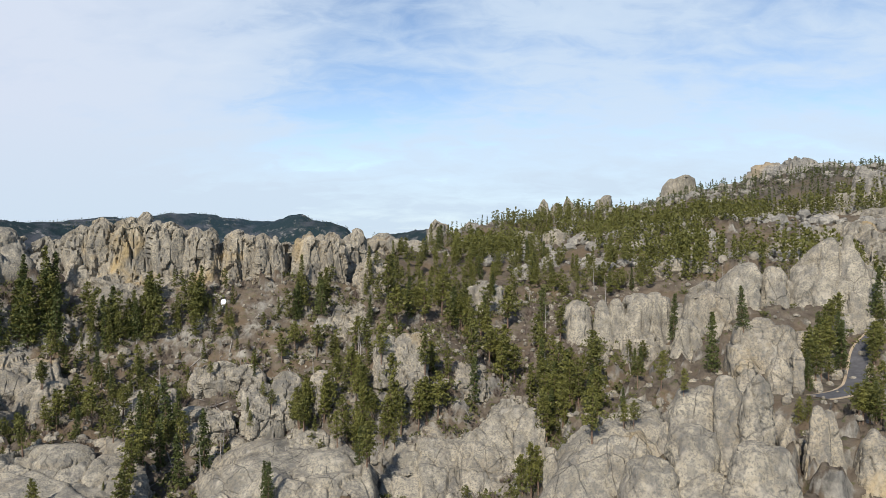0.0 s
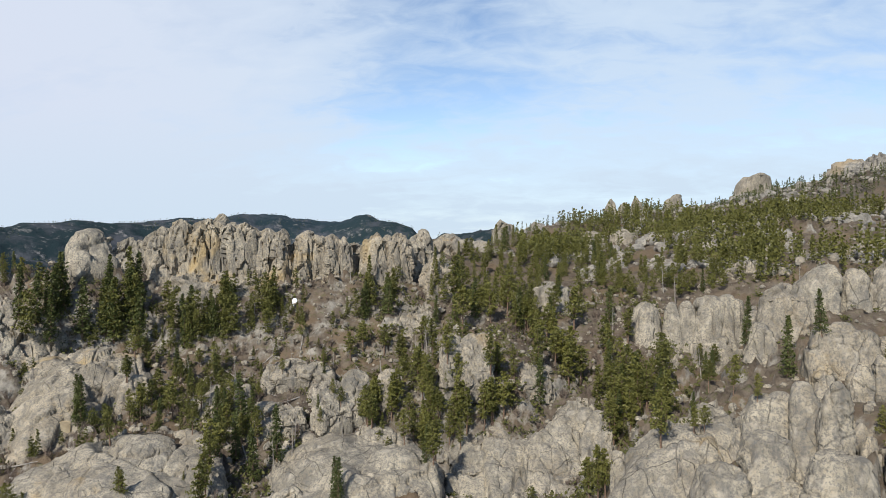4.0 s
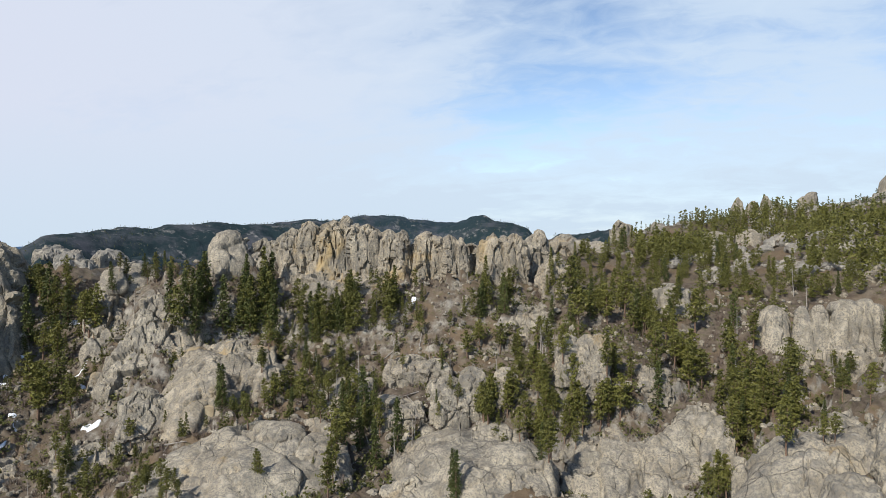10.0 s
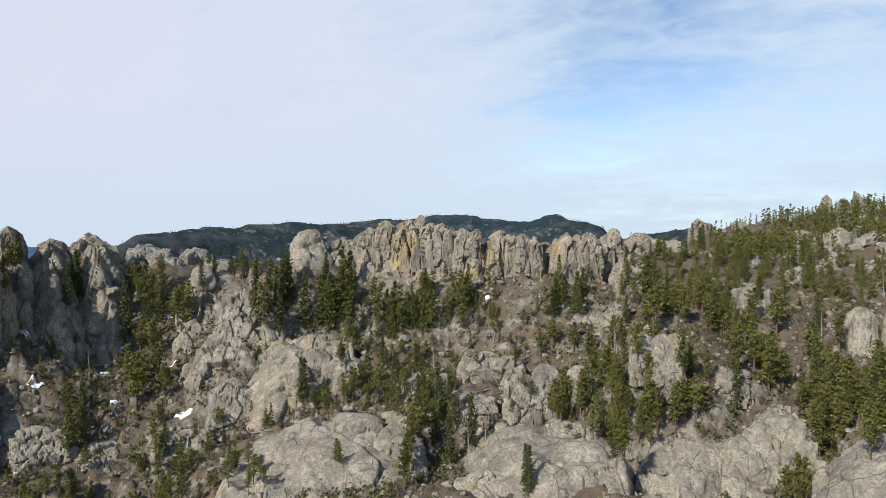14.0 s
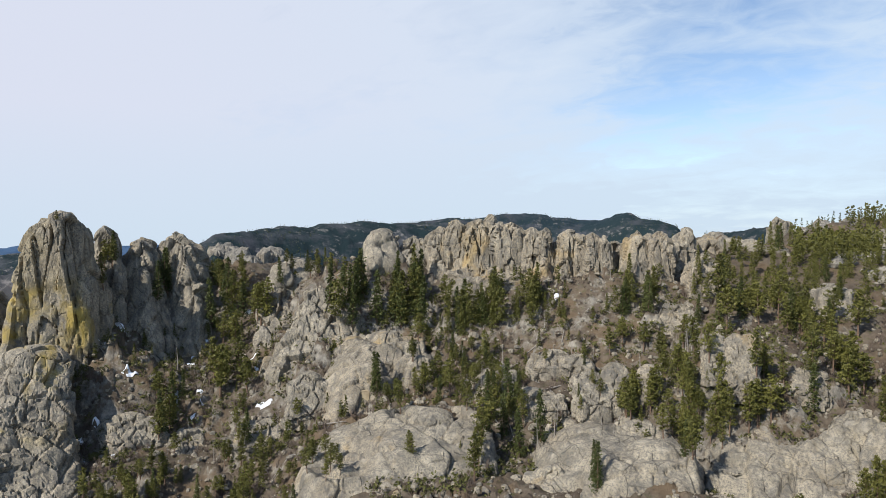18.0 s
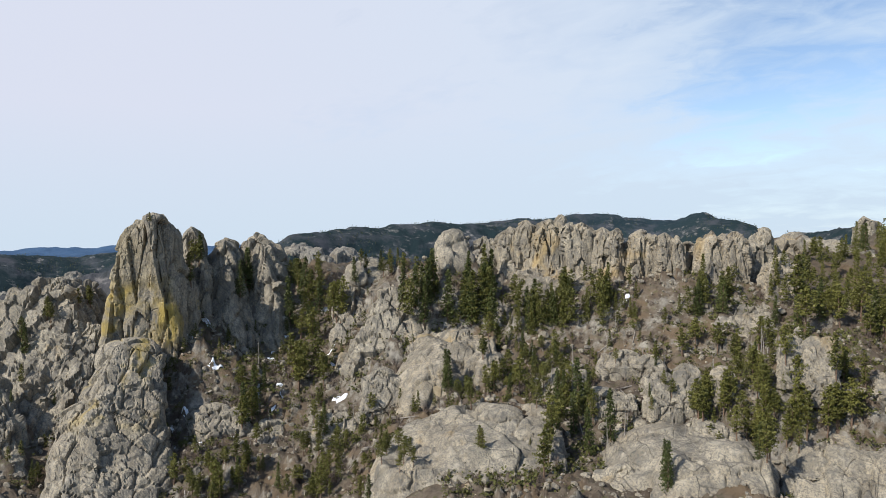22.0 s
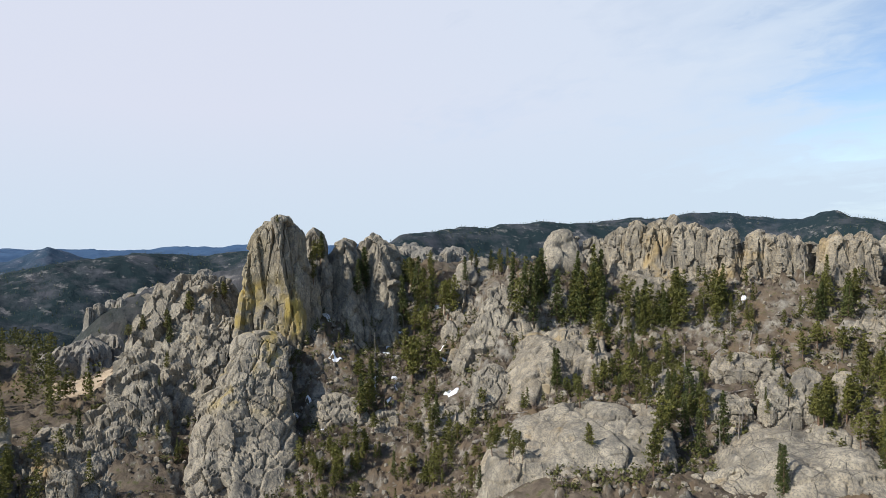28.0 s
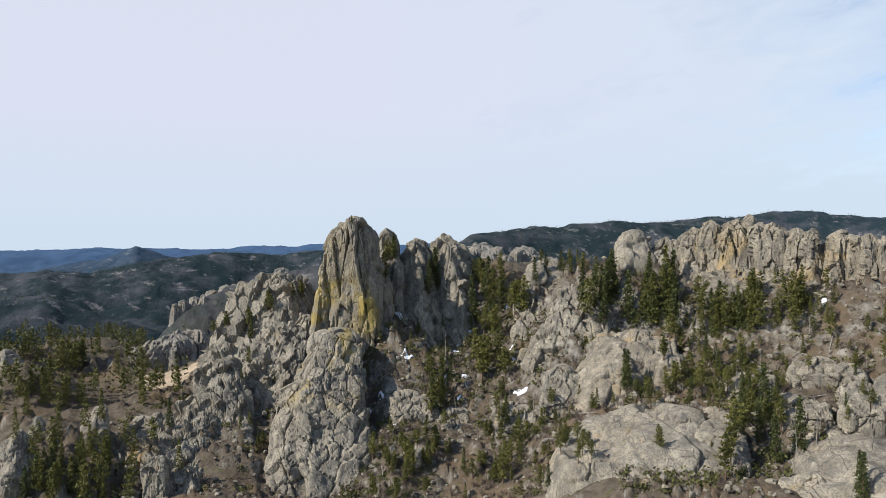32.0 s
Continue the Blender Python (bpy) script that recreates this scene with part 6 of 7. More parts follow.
grove("pine", "slope_wood", [
    (2.2, 193.8, 66.9, 10.6), (-11.3, 217.2, 77.1, 13.9), (-18.6, 170.2, 54.6, 11.5), (-28.3, 224.6, 79.1, 16.4), (-21.1, 175.5, 63.0, 10.1), (-10.2, 174.2, 57.0, 12.1),
    (8.2, 218.4, 72.6, 13.9), (-5.4, 212.1, 74.3, 10.7), (-8.4, 207.3, 73.3, 10.3), (-21.5, 171.3, 57.4, 11.0), (-23.4, 204.5, 74.2, 13.4), (5.3, 188.4, 64.3, 11.8),
    (5.6, 187.2, 62.5, 12.0), (5.9, 194.4, 64.8, 12.9), (-15.6, 210.0, 75.9, 12.2), (-12.6, 173.5, 56.8, 10.0), (-14.7, 171.1, 55.6, 10.3), (-13.0, 173.3, 56.5, 11.4),
    (-13.4, 175.1, 67.9, 10.8), (-14.6, 172.5, 56.5, 11.0), (-87.0, 174.6, 59.7, 4.9), (-69.8, 187.1, 64.1, 4.7), (-74.2, 181.7, 58.5, 4.9), (-98.2, 179.2, 58.0, 4.4),
])
grove("pine", "slope_wood", [
    (-48.1, 167.6, 60.7, 5.2), (-86.1, 167.5, 55.5, 6.4), (-84.9, 169.3, 56.3, 5.3), (-90.0, 197.2, 63.7, 5.6), (-72.2, 166.6, 57.0, 4.6), (-97.7, 195.8, 63.6, 5.8),
    (-95.3, 184.9, 59.6, 4.8), (-95.3, 169.2, 56.5, 4.4), (16.3, 205.3, 67.9, 11.4), (-3.7, 210.8, 73.3, 10.2), (8.5, 189.5, 62.7, 10.7), (12.2, 182.6, 59.9, 9.7),
    (-5.5, 212.1, 74.3, 10.0), (2.4, 222.6, 76.4, 10.0), (3.6, 197.4, 65.9, 10.4), (-3.5, 203.1, 69.9, 11.5), (18.8, 183.5, 63.3, 11.5), (15.8, 194.8, 66.3, 12.2),
    (2.2, 207.6, 70.4, 11.1), (22.4, 207.4, 70.2, 11.4), (-2.0, 196.8, 69.0, 10.3), (15.0, 180.1, 62.5, 8.9), (-4.8, 220.4, 76.6, 10.8), (-8.0, 182.4, 65.0, 9.3),
])
grove("pine", "slope_wood", [
    (0.1, 209.3, 70.7, 11.5),
])
grove("spruce", "slope_wood", [
    (-31.5, 178.9, 65.7, 9.2), (-20.7, 211.8, 77.5, 11.9), (-53.3, 166.7, 60.4, 3.9), (-59.4, 190.9, 64.0, 3.8), (1.7, 216.9, 73.4, 10.0), (18.8, 221.6, 74.5, 11.0),
    (-7.7, 211.4, 74.0, 12.6), (-1.8, 181.4, 59.8, 11.4),
])
grove("young", "slope_wood", [
    (-85.6, 176.7, 61.6, 4.0), (-68.7, 204.7, 68.9, 3.3), (-79.7, 197.1, 61.8, 3.9), (-65.1, 203.8, 69.1, 2.8), (-51.6, 163.4, 58.5, 3.5), (-101.2, 188.9, 61.9, 3.7),
    (-60.4, 193.6, 65.6, 4.2), (-50.4, 169.0, 64.0, 3.4),
])
grove("pine", "ravine_pines", [
    (-176.6, 164.0, 53.2, 14.5), (-197.8, 193.5, 75.6, 12.7), (-180.6, 177.1, 58.7, 16.4), (-169.2, 159.2, 49.3, 16.8), (-172.2, 164.7, 52.9, 12.2), (-189.6, 180.1, 60.9, 13.2),
    (-192.3, 192.9, 71.9, 13.0), (-166.0, 164.7, 52.7, 15.9), (-169.4, 159.7, 49.4, 16.6), (-160.7, 162.7, 50.2, 12.5), (-177.1, 143.8, 44.8, 9.7), (-183.8, 146.9, 49.7, 9.9),
    (-170.6, 136.8, 39.4, 12.3), (-180.9, 150.9, 49.7, 8.5), (-182.2, 146.7, 48.6, 10.0), (-171.5, 141.7, 40.9, 12.5), (-141.7, 139.8, 42.3, 7.2), (-145.4, 139.5, 37.2, 6.9),
    (-146.1, 143.3, 44.8, 7.5), (-131.5, 131.6, 34.8, 7.5), (-138.7, 137.8, 37.7, 7.4), (-141.2, 141.5, 43.5, 6.6), (-155.8, 156.3, 46.4, 6.7), (-145.0, 138.0, 36.8, 7.7),
])
grove("pine", "ravine_pines", [
    (-156.3, 155.6, 45.8, 6.9), (-129.9, 132.7, 36.1, 6.9), (-177.2, 184.6, 70.8, 13.6), (-174.8, 185.8, 68.7, 17.4), (-176.0, 185.0, 69.1, 15.7), (-184.4, 190.2, 68.9, 14.6),
])
grove("spruce", "ravine_pines", [
    (-199.0, 183.7, 66.6, 19.0), (-190.8, 191.1, 70.1, 13.6), (-187.7, 183.8, 63.8, 12.4), (-200.6, 192.3, 76.0, 17.0), (-189.7, 183.7, 63.2, 12.0), (-178.8, 152.4, 48.8, 9.9),
    (-170.6, 138.0, 42.6, 13.1), (-173.0, 144.0, 42.5, 9.9), (-140.3, 141.8, 43.6, 9.3),
])
grove("pine", "fin_pines", [
    (-208.3, 146.1, 82.9, 12.5), (-219.3, 157.5, 90.6, 10.4), (-221.5, 156.0, 89.2, 10.6), (-206.0, 195.2, 80.7, 10.5), (-203.0, 193.0, 77.6, 10.3), (-195.9, 190.8, 71.4, 11.1),
    (-196.7, 189.2, 69.8, 9.9), (-209.8, 194.1, 81.6, 9.8), (-202.9, 203.1, 85.0, 10.0), (-207.3, 195.9, 81.8, 10.2), (-196.7, 197.9, 77.8, 10.3), (-199.4, 200.1, 82.8, 9.3),
    (-204.7, 193.4, 78.9, 13.3),
])
grove("spruce", "fin_pines", [
    (-218.4, 158.0, 92.3, 10.8), (-216.7, 177.1, 81.3, 14.8), (-217.3, 179.1, 78.9, 17.8), (-212.8, 170.8, 77.5, 14.7), (-208.1, 194.6, 81.3, 10.7),
])
grove("pine", "knob_pines", [
    (-176.2, 198.8, 89.3, 7.0), (-167.1, 201.6, 84.9, 8.1), (-175.3, 201.1, 87.3, 7.0), (-169.5, 208.2, 88.2, 8.0), (-163.1, 201.2, 85.7, 7.8), (-156.5, 200.6, 86.1, 9.0),
])
grove("spruce", "knob_pines", [
    (-172.7, 206.4, 87.8, 8.0), (-161.7, 203.6, 89.5, 7.4),
])
grove("pine", "lower_pines", [
    (-100.3, 119.3, 47.5, 6.2), (-96.6, 122.7, 47.5, 7.0), (-93.8, 122.7, 47.3, 5.1), (-93.5, 117.3, 47.7, 6.0), (-100.7, 130.4, 46.7, 5.0), (-104.7, 131.2, 47.3, 5.9),
    (-106.4, 128.5, 46.2, 5.4), (-106.4, 128.6, 46.2, 6.1),
])
grove("spruce", "ravine_foot", [
    (-151.6, 119.5, 32.4, 8.4), (-140.7, 124.4, 32.7, 6.9), (-102.2, 116.8, 40.2, 5.7), (-150.9, 128.0, 34.6, 5.0),
])
grove("pine", "ravine_foot", [
    (-111.2, 124.1, 35.8, 6.1), (-160.4, 117.8, 33.6, 5.9), (-151.4, 113.4, 30.3, 9.2), (-125.3, 124.9, 32.4, 9.3), (-157.9, 111.7, 31.1, 5.8), (-150.7, 126.1, 34.0, 5.2),
    (-161.7, 118.0, 34.5, 6.2), (-119.9, 132.0, 36.8, 5.2), (-152.6, 122.7, 33.9, 6.3), (-137.3, 127.4, 33.4, 5.6), (-153.0, 124.6, 34.0, 8.3), (-122.9, 125.4, 32.9, 5.4),
    (-138.0, 130.0, 32.5, 5.7), (-161.9, 135.2, 37.1, 8.0), (-128.4, 130.3, 34.0, 7.4), (-170.3, 120.0, 36.6, 6.1), (-152.6, 118.6, 32.9, 5.0), (-130.4, 140.1, 41.1, 5.6),
    (-118.9, 134.4, 38.5, 5.4), (-162.2, 118.2, 35.2, 6.3), (-133.2, 139.5, 39.2, 8.3), (-154.0, 124.6, 34.7, 8.9), (-129.5, 125.1, 31.5, 5.6), (-136.7, 124.1, 31.1, 6.3),
])
grove("pine", "ravine_foot", [
    (-140.5, 140.0, 41.9, 5.2), (-129.6, 128.7, 32.9, 7.1), (-155.2, 114.9, 32.4, 8.0), (-127.9, 125.8, 31.9, 7.0), (-158.5, 120.3, 36.6, 5.3), (-154.0, 114.2, 31.3, 9.4),
    (-150.2, 119.1, 31.6, 6.8), (-148.9, 109.1, 29.5, 6.9), (-167.7, 111.0, 31.9, 9.2), (-162.2, 112.0, 31.8, 5.9), (-152.9, 113.4, 30.5, 7.4), (-145.5, 103.6, 28.0, 6.3),
    (-150.2, 98.7, 26.9, 8.1), (-141.5, 110.6, 27.6, 6.5), (-167.7, 114.8, 33.1, 6.0), (-143.1, 101.6, 28.1, 7.4), (-156.4, 119.6, 36.7, 5.9), (-154.3, 121.3, 36.9, 9.0),
    (-158.0, 109.8, 30.2, 7.1),
])
grove("pine", "gully_wood", [
    (15.5, 172.0, 60.2, 9.1), (18.5, 167.8, 56.7, 9.5), (18.3, 168.7, 57.5, 10.7), (28.6, 188.4, 66.3, 10.9), (27.3, 179.1, 64.1, 12.1), (15.3, 178.9, 60.7, 10.1),
    (24.7, 180.1, 62.1, 10.1), (17.2, 123.2, 66.9, 9.5), (21.5, 176.4, 60.8, 9.6), (21.0, 176.2, 61.1, 10.1), (24.8, 162.7, 61.0, 11.4), (17.1, 172.3, 60.2, 9.5),
    (24.2, 162.8, 60.3, 11.0), (18.7, 189.1, 65.1, 10.5), (22.5, 173.1, 61.4, 11.2), (22.6, 187.3, 63.8, 9.1), (20.9, 181.1, 61.4, 11.7), (14.4, 165.4, 53.7, 10.6),
    (13.6, 165.7, 58.1, 8.6),
])
grove("spruce", "gully_wood", [
    (18.9, 181.8, 61.1, 9.1), (21.7, 184.0, 62.7, 9.6), (18.0, 180.0, 61.1, 9.5), (24.0, 168.4, 60.4, 9.8), (25.0, 169.8, 61.9, 9.8), (15.4, 168.6, 56.6, 10.0),
    (20.9, 180.2, 60.9, 12.6), (15.9, 190.5, 64.4, 10.5),
])
grove("spruce", "tower_pines", [
    (41.5, 193.5, 65.2, 7.1), (39.7, 192.3, 65.2, 6.9), (28.8, 154.9, 64.2, 5.5), (18.7, 130.3, 67.9, 5.1),
])
grove("pine", "tower_pines", [
    (35.6, 171.4, 66.4, 7.0), (42.7, 196.3, 66.5, 7.0), (39.7, 198.6, 66.4, 6.9), (24.9, 166.4, 60.6, 5.8), (24.9, 127.9, 68.4, 4.8), (24.7, 162.7, 60.6, 7.7),
    (23.3, 128.0, 68.2, 5.0),
])
grove("pine", "shoulder_pines", [
    (-241.5, 127.7, 77.1, 6.5), (-240.0, 127.5, 75.4, 7.3), (-239.7, 126.3, 76.4, 7.4), (-238.4, 122.3, 76.4, 6.6), (-248.9, 94.5, 63.2, 6.3), (-197.1, 88.9, 33.3, 5.7),
])
grove("young", "shoulder_pines", [
    (-248.5, 99.5, 66.8, 5.7), (-203.2, 84.0, 39.5, 3.8), (-202.8, 87.1, 40.2, 4.1), (-196.7, 87.0, 33.4, 4.3), (-207.9, 96.0, 39.6, 3.7),
])
grove("spruce", "shoulder_pines", [
    (-216.0, 90.6, 52.5, 3.9), (-199.2, 88.3, 35.3, 4.3), (-217.4, 103.5, 48.8, 3.9),
])
grove("spruce", "lone_pines", [
    (-113.1, 165.3, 55.4, 12.1), (-39.2, 135.2, 49.7, 10.1), (48.5, 189.2, 74.3, 12.1), (51.3, 168.1, 70.4, 13.7), (57.2, 165.9, 80.2, 9.8), (106.1, 202.4, 78.8, 14.3),
    (-237.5, 104.5, 62.8, 10.2), (-176.3, 146.1, 45.1, 14.2), (-112.5, 164.7, 54.9, 12.5), (-174.5, 193.7, 83.5, 9.8), (-40.1, 136.3, 50.8, 8.7),
])
grove("pine", "lone_pines", [
    (-98.1, 154.7, 53.8, 8.7), (-102.3, 168.9, 56.0, 7.6), (-92.5, 169.7, 56.9, 5.8), (-131.0, 152.1, 47.8, 7.1), (-31.7, 161.6, 54.1, 8.4), (-27.5, 165.2, 51.9, 10.0),
    (-30.4, 165.8, 53.9, 7.5), (38.2, 161.1, 67.4, 9.0), (33.2, 128.1, 73.5, 5.1), (8.5, 135.8, 53.0, 10.7), (7.2, 139.4, 52.3, 8.0), (9.7, 135.3, 54.0, 9.2),
    (-236.7, 112.3, 70.9, 8.1), (-239.8, 104.5, 65.8, 9.0),
])
grove("young", "lone_pines", [
    (-81.6, 133.3, 51.4, 4.6), (-78.6, 127.1, 46.6, 1.8), (57.9, 141.1, 66.1, 5.0), (59.2, 139.8, 67.0, 4.8), (-240.0, 112.8, 73.8, 6.8), (-207.5, 129.7, 106.0, 2.9),
    (-229.7, 99.7, 55.2, 5.6), (-77.1, 128.4, 46.7, 1.6), (-73.9, 142.4, 51.1, 1.9), (-84.4, 123.6, 46.9, 1.8), (-82.2, 133.1, 51.7, 4.9),
])


# ---------------------------------------------------------------- woods far off
def woods(name, label, spots_xy, heights, fine, mat, seed, variants=5, z=None):
    """Many conifers in one mesh."""
    rnd = np.random.default_rng(seed)
    kinds = []
    for v in range(variants):
        (tp, tf), (cp, cf) = pine(100 + seed * 10 + v, 12.0, "pine" if v % 3 else "spruce", fine)
        kinds.append((np.array(cp), np.array(cf)))
    z = ground(spots_xy[:, 0], spots_xy[:, 1]) if z is None else z
    ps, fs, k = [], [], 0
    for (x, y), h, zz in zip(spots_xy, heights, z):
        cp, cf = kinds[rnd.integers(variants)]
        a = rnd.uniform(0, 6.28)
        s = h / 12
        c, sn = math.cos(a) * s, math.sin(a) * s
        q = np.stack([cp[:, 0] * c - cp[:, 1] * sn + x, cp[:, 0] * sn + cp[:, 1] * c + y, cp[:, 2] * s + zz - 0.3], 1)
        ps.append(q)
        fs.append(cf + k)
        k += len(q)
    ob = new(name, mesh_from(name, np.vstack(ps), np.vstack(fs), mat, False))
    return tagged(ob, label, "forest", kind="stuff")


def polar(rnd, n, az0, az1, d0, d1):
    az, d = np.radians(rnd.uniform(az0, az1, n)), np.sqrt(rnd.uniform(d0 ** 2, d1 ** 2, n))
    return np.stack([d * np.sin(az), d * np.cos(az)], 1)


def thinned(xy, scale, keep, off=0.0):
    """Keeps the places where a slow noise is above a limit, to leave clearings."""
    p = np.column_stack([xy / scale, np.full(len(xy), off)])
    return xy[fbm(p, 3) > keep]


wr = np.random.default_rng(5)
STAND_NAMES = {"upper_wood": "dense olive-green pine wood above the granite towers", "valley_pines": "green pine wood on the valley floor",
               "cliff_stand": "stand of dark green pines below the long cliff"}
for k, where in enumerate(sorted(STAND)):
    stand_rows = np.array(STAND[where])
    woods(where, STAND_NAMES[where], stand_rows[:, :2], stand_rows[:, 3], 0.9, NEEDLES, 6 + k, 6, stand_rows[:, 2] - 0.2)
spots_xy = thinned(polar(wr, 3300, -2.0, 34, 250, 480), 38, 0.0)
woods("hill_forest", "pine forest on the hillside beyond the towers", spots_xy, wr.uniform(6, 13, len(spots_xy)), 0.35, NEEDLES, 1)
spots_xy = thinned(polar(wr, 5200, -2.5, 36, 480, 760), 60, -0.15, 3)
turn_az = np.degrees(np.arctan2(spots_xy[:, 0], spots_xy[:, 1]))
spots_xy = spots_xy[~((turn_az > 3.5) & (turn_az < 11.5) & (np.hypot(spots_xy[:, 0], spots_xy[:, 1]) > 590))]
woods("ridge_forest", "dense dark pine forest along the ridge", spots_xy, wr.uniform(3.5, 7.5, len(spots_xy)), 0.2, NEEDLES_DARK, 2)
spots_xy = thinned(polar(wr, 1900, -92, -69, 290, 600), 45, -0.1, 6)
woods("valley_forest", "green pine wood in the valley below the spire", spots_xy, wr.uniform(8, 13, len(spots_xy)), 0.35, NEEDLES, 3)
spots_xy = thinned(polar(wr, 14000, -90, -8, 620, 2300), 150, -0.1, 9)
woods("mountain_forest", "dark woods scattered over the far hills", spots_xy, wr.uniform(3, 6.5, len(spots_xy)), 0.1, NEEDLES_DARK, 4, 3)
spots_xy = thinned(np.vstack([polar(wr, 420, -46, 10, 150, 240), polar(wr, 330, -60, -33, 175, 270), polar(wr, 300, -30, 8, 165, 245)]), 30, -0.2, 12)
woods("slope_pines", "young pines scattered over the slope", spots_xy, wr.uniform(2, 7, len(spots_xy)), 0.6, NEEDLES, 5)



# ---------------------------------------------------------------- snow, road, sand
SNOW_SPOTS = [
    (-208.6, 145.6, 2.4), (-211.5, 155.3, 2.1), (-207.8, 178.0, 1.0), (-196.3, 172.6, 1.1), (-193.3, 169.1, 1.1), (-179.9, 150.3, 2.0), (-189.7, 193.3, 1.7),
    (-171.5, 177.2, 1.3), (-164.4, 170.4, 1.0), (-150.8, 159.8, 1.8), (-148.9, 143.9, 1.5), (-190.9, 125.3, 1.7), (-189.5, 130.0, 1.1), (-182.6, 121.5, 0.9),
    (-193.1, 144.7, 1.4), (-177.3, 126.8, 0.9), (-175.1, 156.5, 0.9), (-169.6, 148.1, 0.8), (-172.5, 134.7, 1.0), (-168.5, 109.5, 0.8), (-76.9, 216.4, 1.0),
    (-197.6, 179.7, 0.8), (-172.9, 155.6, 0.9),
]
SAND_SPOT = (-297.0, 96.0)
QUARRY_SPOTS = [
    (-116.9, 162.6, 51.1, 6.8, 2.9), (-117.7, 163.3, 54.2, 6.2, 3.4), (-118.7, 163.8, 56.6, 5.6, 1.2),
]


def drape(name, mat, x, y, radius, thick, seed, label, category, kind="", long=1.0, turn=0.0):
    """A thin irregular sheet lying on the ground, bulging in the middle."""
    rnd = np.random.default_rng(seed)
    rings, seg = 7, 30
    th = np.linspace(0, 2 * math.pi, seg, endpoint=False)
    edge = 1 + 0.16 * np.sin(2 * th + rnd.uniform(0, 6)) + 0.12 * np.sin(3 * th + rnd.uniform(0, 6)) + 0.08 * np.sin(5 * th + rnd.uniform(0, 6)) + rnd.normal(size=seg) * 0.04
    s = np.linspace(0, 1, rings + 1)[1:]
    u, v = s[:, None] * (radius * edge * np.cos(th))[None], s[:, None] * (radius * long * edge * np.sin(th))[None]
    px = np.append((x + u * math.cos(turn) - v * math.sin(turn)).ravel(), x)
    py = np.append((y + u * math.sin(turn) + v * math.cos(turn)).ravel(), y)
    up = np.append(np.repeat(thick * np.sqrt(np.maximum(1 - s ** 2, 0)) - 0.25 * (s > 0.99), seg), thick)
    pz = ground(px, py)
    near = np.array([np.mean(pz[np.hypot(px - a, py - b) < radius * 0.45]) for a, b in zip(px, py)])
    pz = pz * 0.7 + near * 0.3 + up
    f = []
    for i in range(rings - 1):
        for k in range(seg):
            f.append([i * seg + k, i * seg + (k + 1) % seg, (i + 1) * seg + (k + 1) % seg, (i + 1) * seg + k][::-1])
    f += [[k, (k + 1) % seg, rings * seg] for k in range(seg)]
    ob = new(name, mesh_from(name, np.stack([px, py, pz], 1), f, mat))
    return tagged(ob, label, category, "old snow in the gullies" if category == "snow" else "", kind)


for k, (x, y, r) in enumerate(SNOW_SPOTS):
    drape("snow_patch", SNOW, x, y, r * 0.75, 0.3, k, "thin patch of old snow lying among the rocks", "snow", long=1.3 + (k * 37 % 10) / 8, turn=k * 1.3)
drape("sand", SAND, *SAND_SPOT, 15.0, 0.5, 77, "bare sandy clearing beside the pine wood", "clearing", "structure", 0.8)


def make_road():
    """A narrow mountain road with gravel verges on its levelled bed."""
    line = np.array(ROAD_LINE)
    t = np.linspace(0.2, len(line) - 1.2, 70)
    cx, cy = np.interp(t, range(len(line)), line[:, 0]), np.interp(t, range(len(line)), line[:, 1])
    cx, cy = [np.convolve(np.pad(c, 6, mode="edge"), np.ones(13) / 13, "valid") for c in (cx, cy)]
    cz = road_bed(cx, cy)[0]
    gx, gy = np.gradient(cx), np.gradient(cy)
    g = np.hypot(gx, gy)
    nx, ny = -gy / g, gx / g
    for name, half, lift, mat, label in (("road_verge", 2.5, 0.12, SAND, "pale gravel verge of the mountain road"), ("road", 1.9, 0.2, ASPHALT, "narrow grey asphalt road curving behind rocks")):
        p, f = [], []
        for k in range(70):
            for side, dz in ((-1.1, -0.8), (-1, 0), (1, 0), (1.1, -0.8)):
                p.append((cx[k] + nx[k] * half * side, cy[k] + ny[k] * half * side, cz[k] + lift + dz))
        for k in range(69):
            for c in range(3):
                f.append([k * 4 + c, k * 4 + c + 1, (k + 1) * 4 + c + 1, (k + 1) * 4 + c])
        tagged(new(name, mesh_from(name, p, f, mat, False)), label, "road", kind="structure")


make_road()


# ---------------------------------------------------------------- boulders, logs, snags, brush
def stone(rnd, seg=9, rings=6, knob=0.34):
    """An angular boulder about 1 m across."""
    p = [(0, 0, -0.5)]
    for i in range(1, rings):
        a = math.pi * i / rings
        for k in range(seg):
            b = 2 * math.pi * k / seg
            p.append((0.5 * math.sin(a) * math.cos(b), 0.5 * math.sin(a) * math.sin(b), -0.5 * math.cos(a)))
    p.append((0, 0, 0.5))
    p = np.array(p)
    for k in range(9):
        n = rnd.normal(size=3)
        n /= np.linalg.norm(n)
        lim = rnd.uniform(0.27, 0.42)
        over = np.maximum(p @ n - lim, 0)
        p = p - over[:, None] * n
    p = p * rnd.uniform(0.75, 1.3, 3) + rnd.normal(size=p.shape) * 0.012
    f = [[0, 1 + (k + 1) % seg, 1 + k] for k in range(seg)]
    for i in range(rings - 2):
        for k in range(seg):
            a, b = 1 + i * seg + k, 1 + i * seg + (k + 1) % seg
            f.append([a, b, b + seg, a + seg])
    last = 1 + (rings - 2) * seg
    f += [[last + k, last + (k + 1) % seg, len(p) - 1] for k in range(seg)]
    return p, f


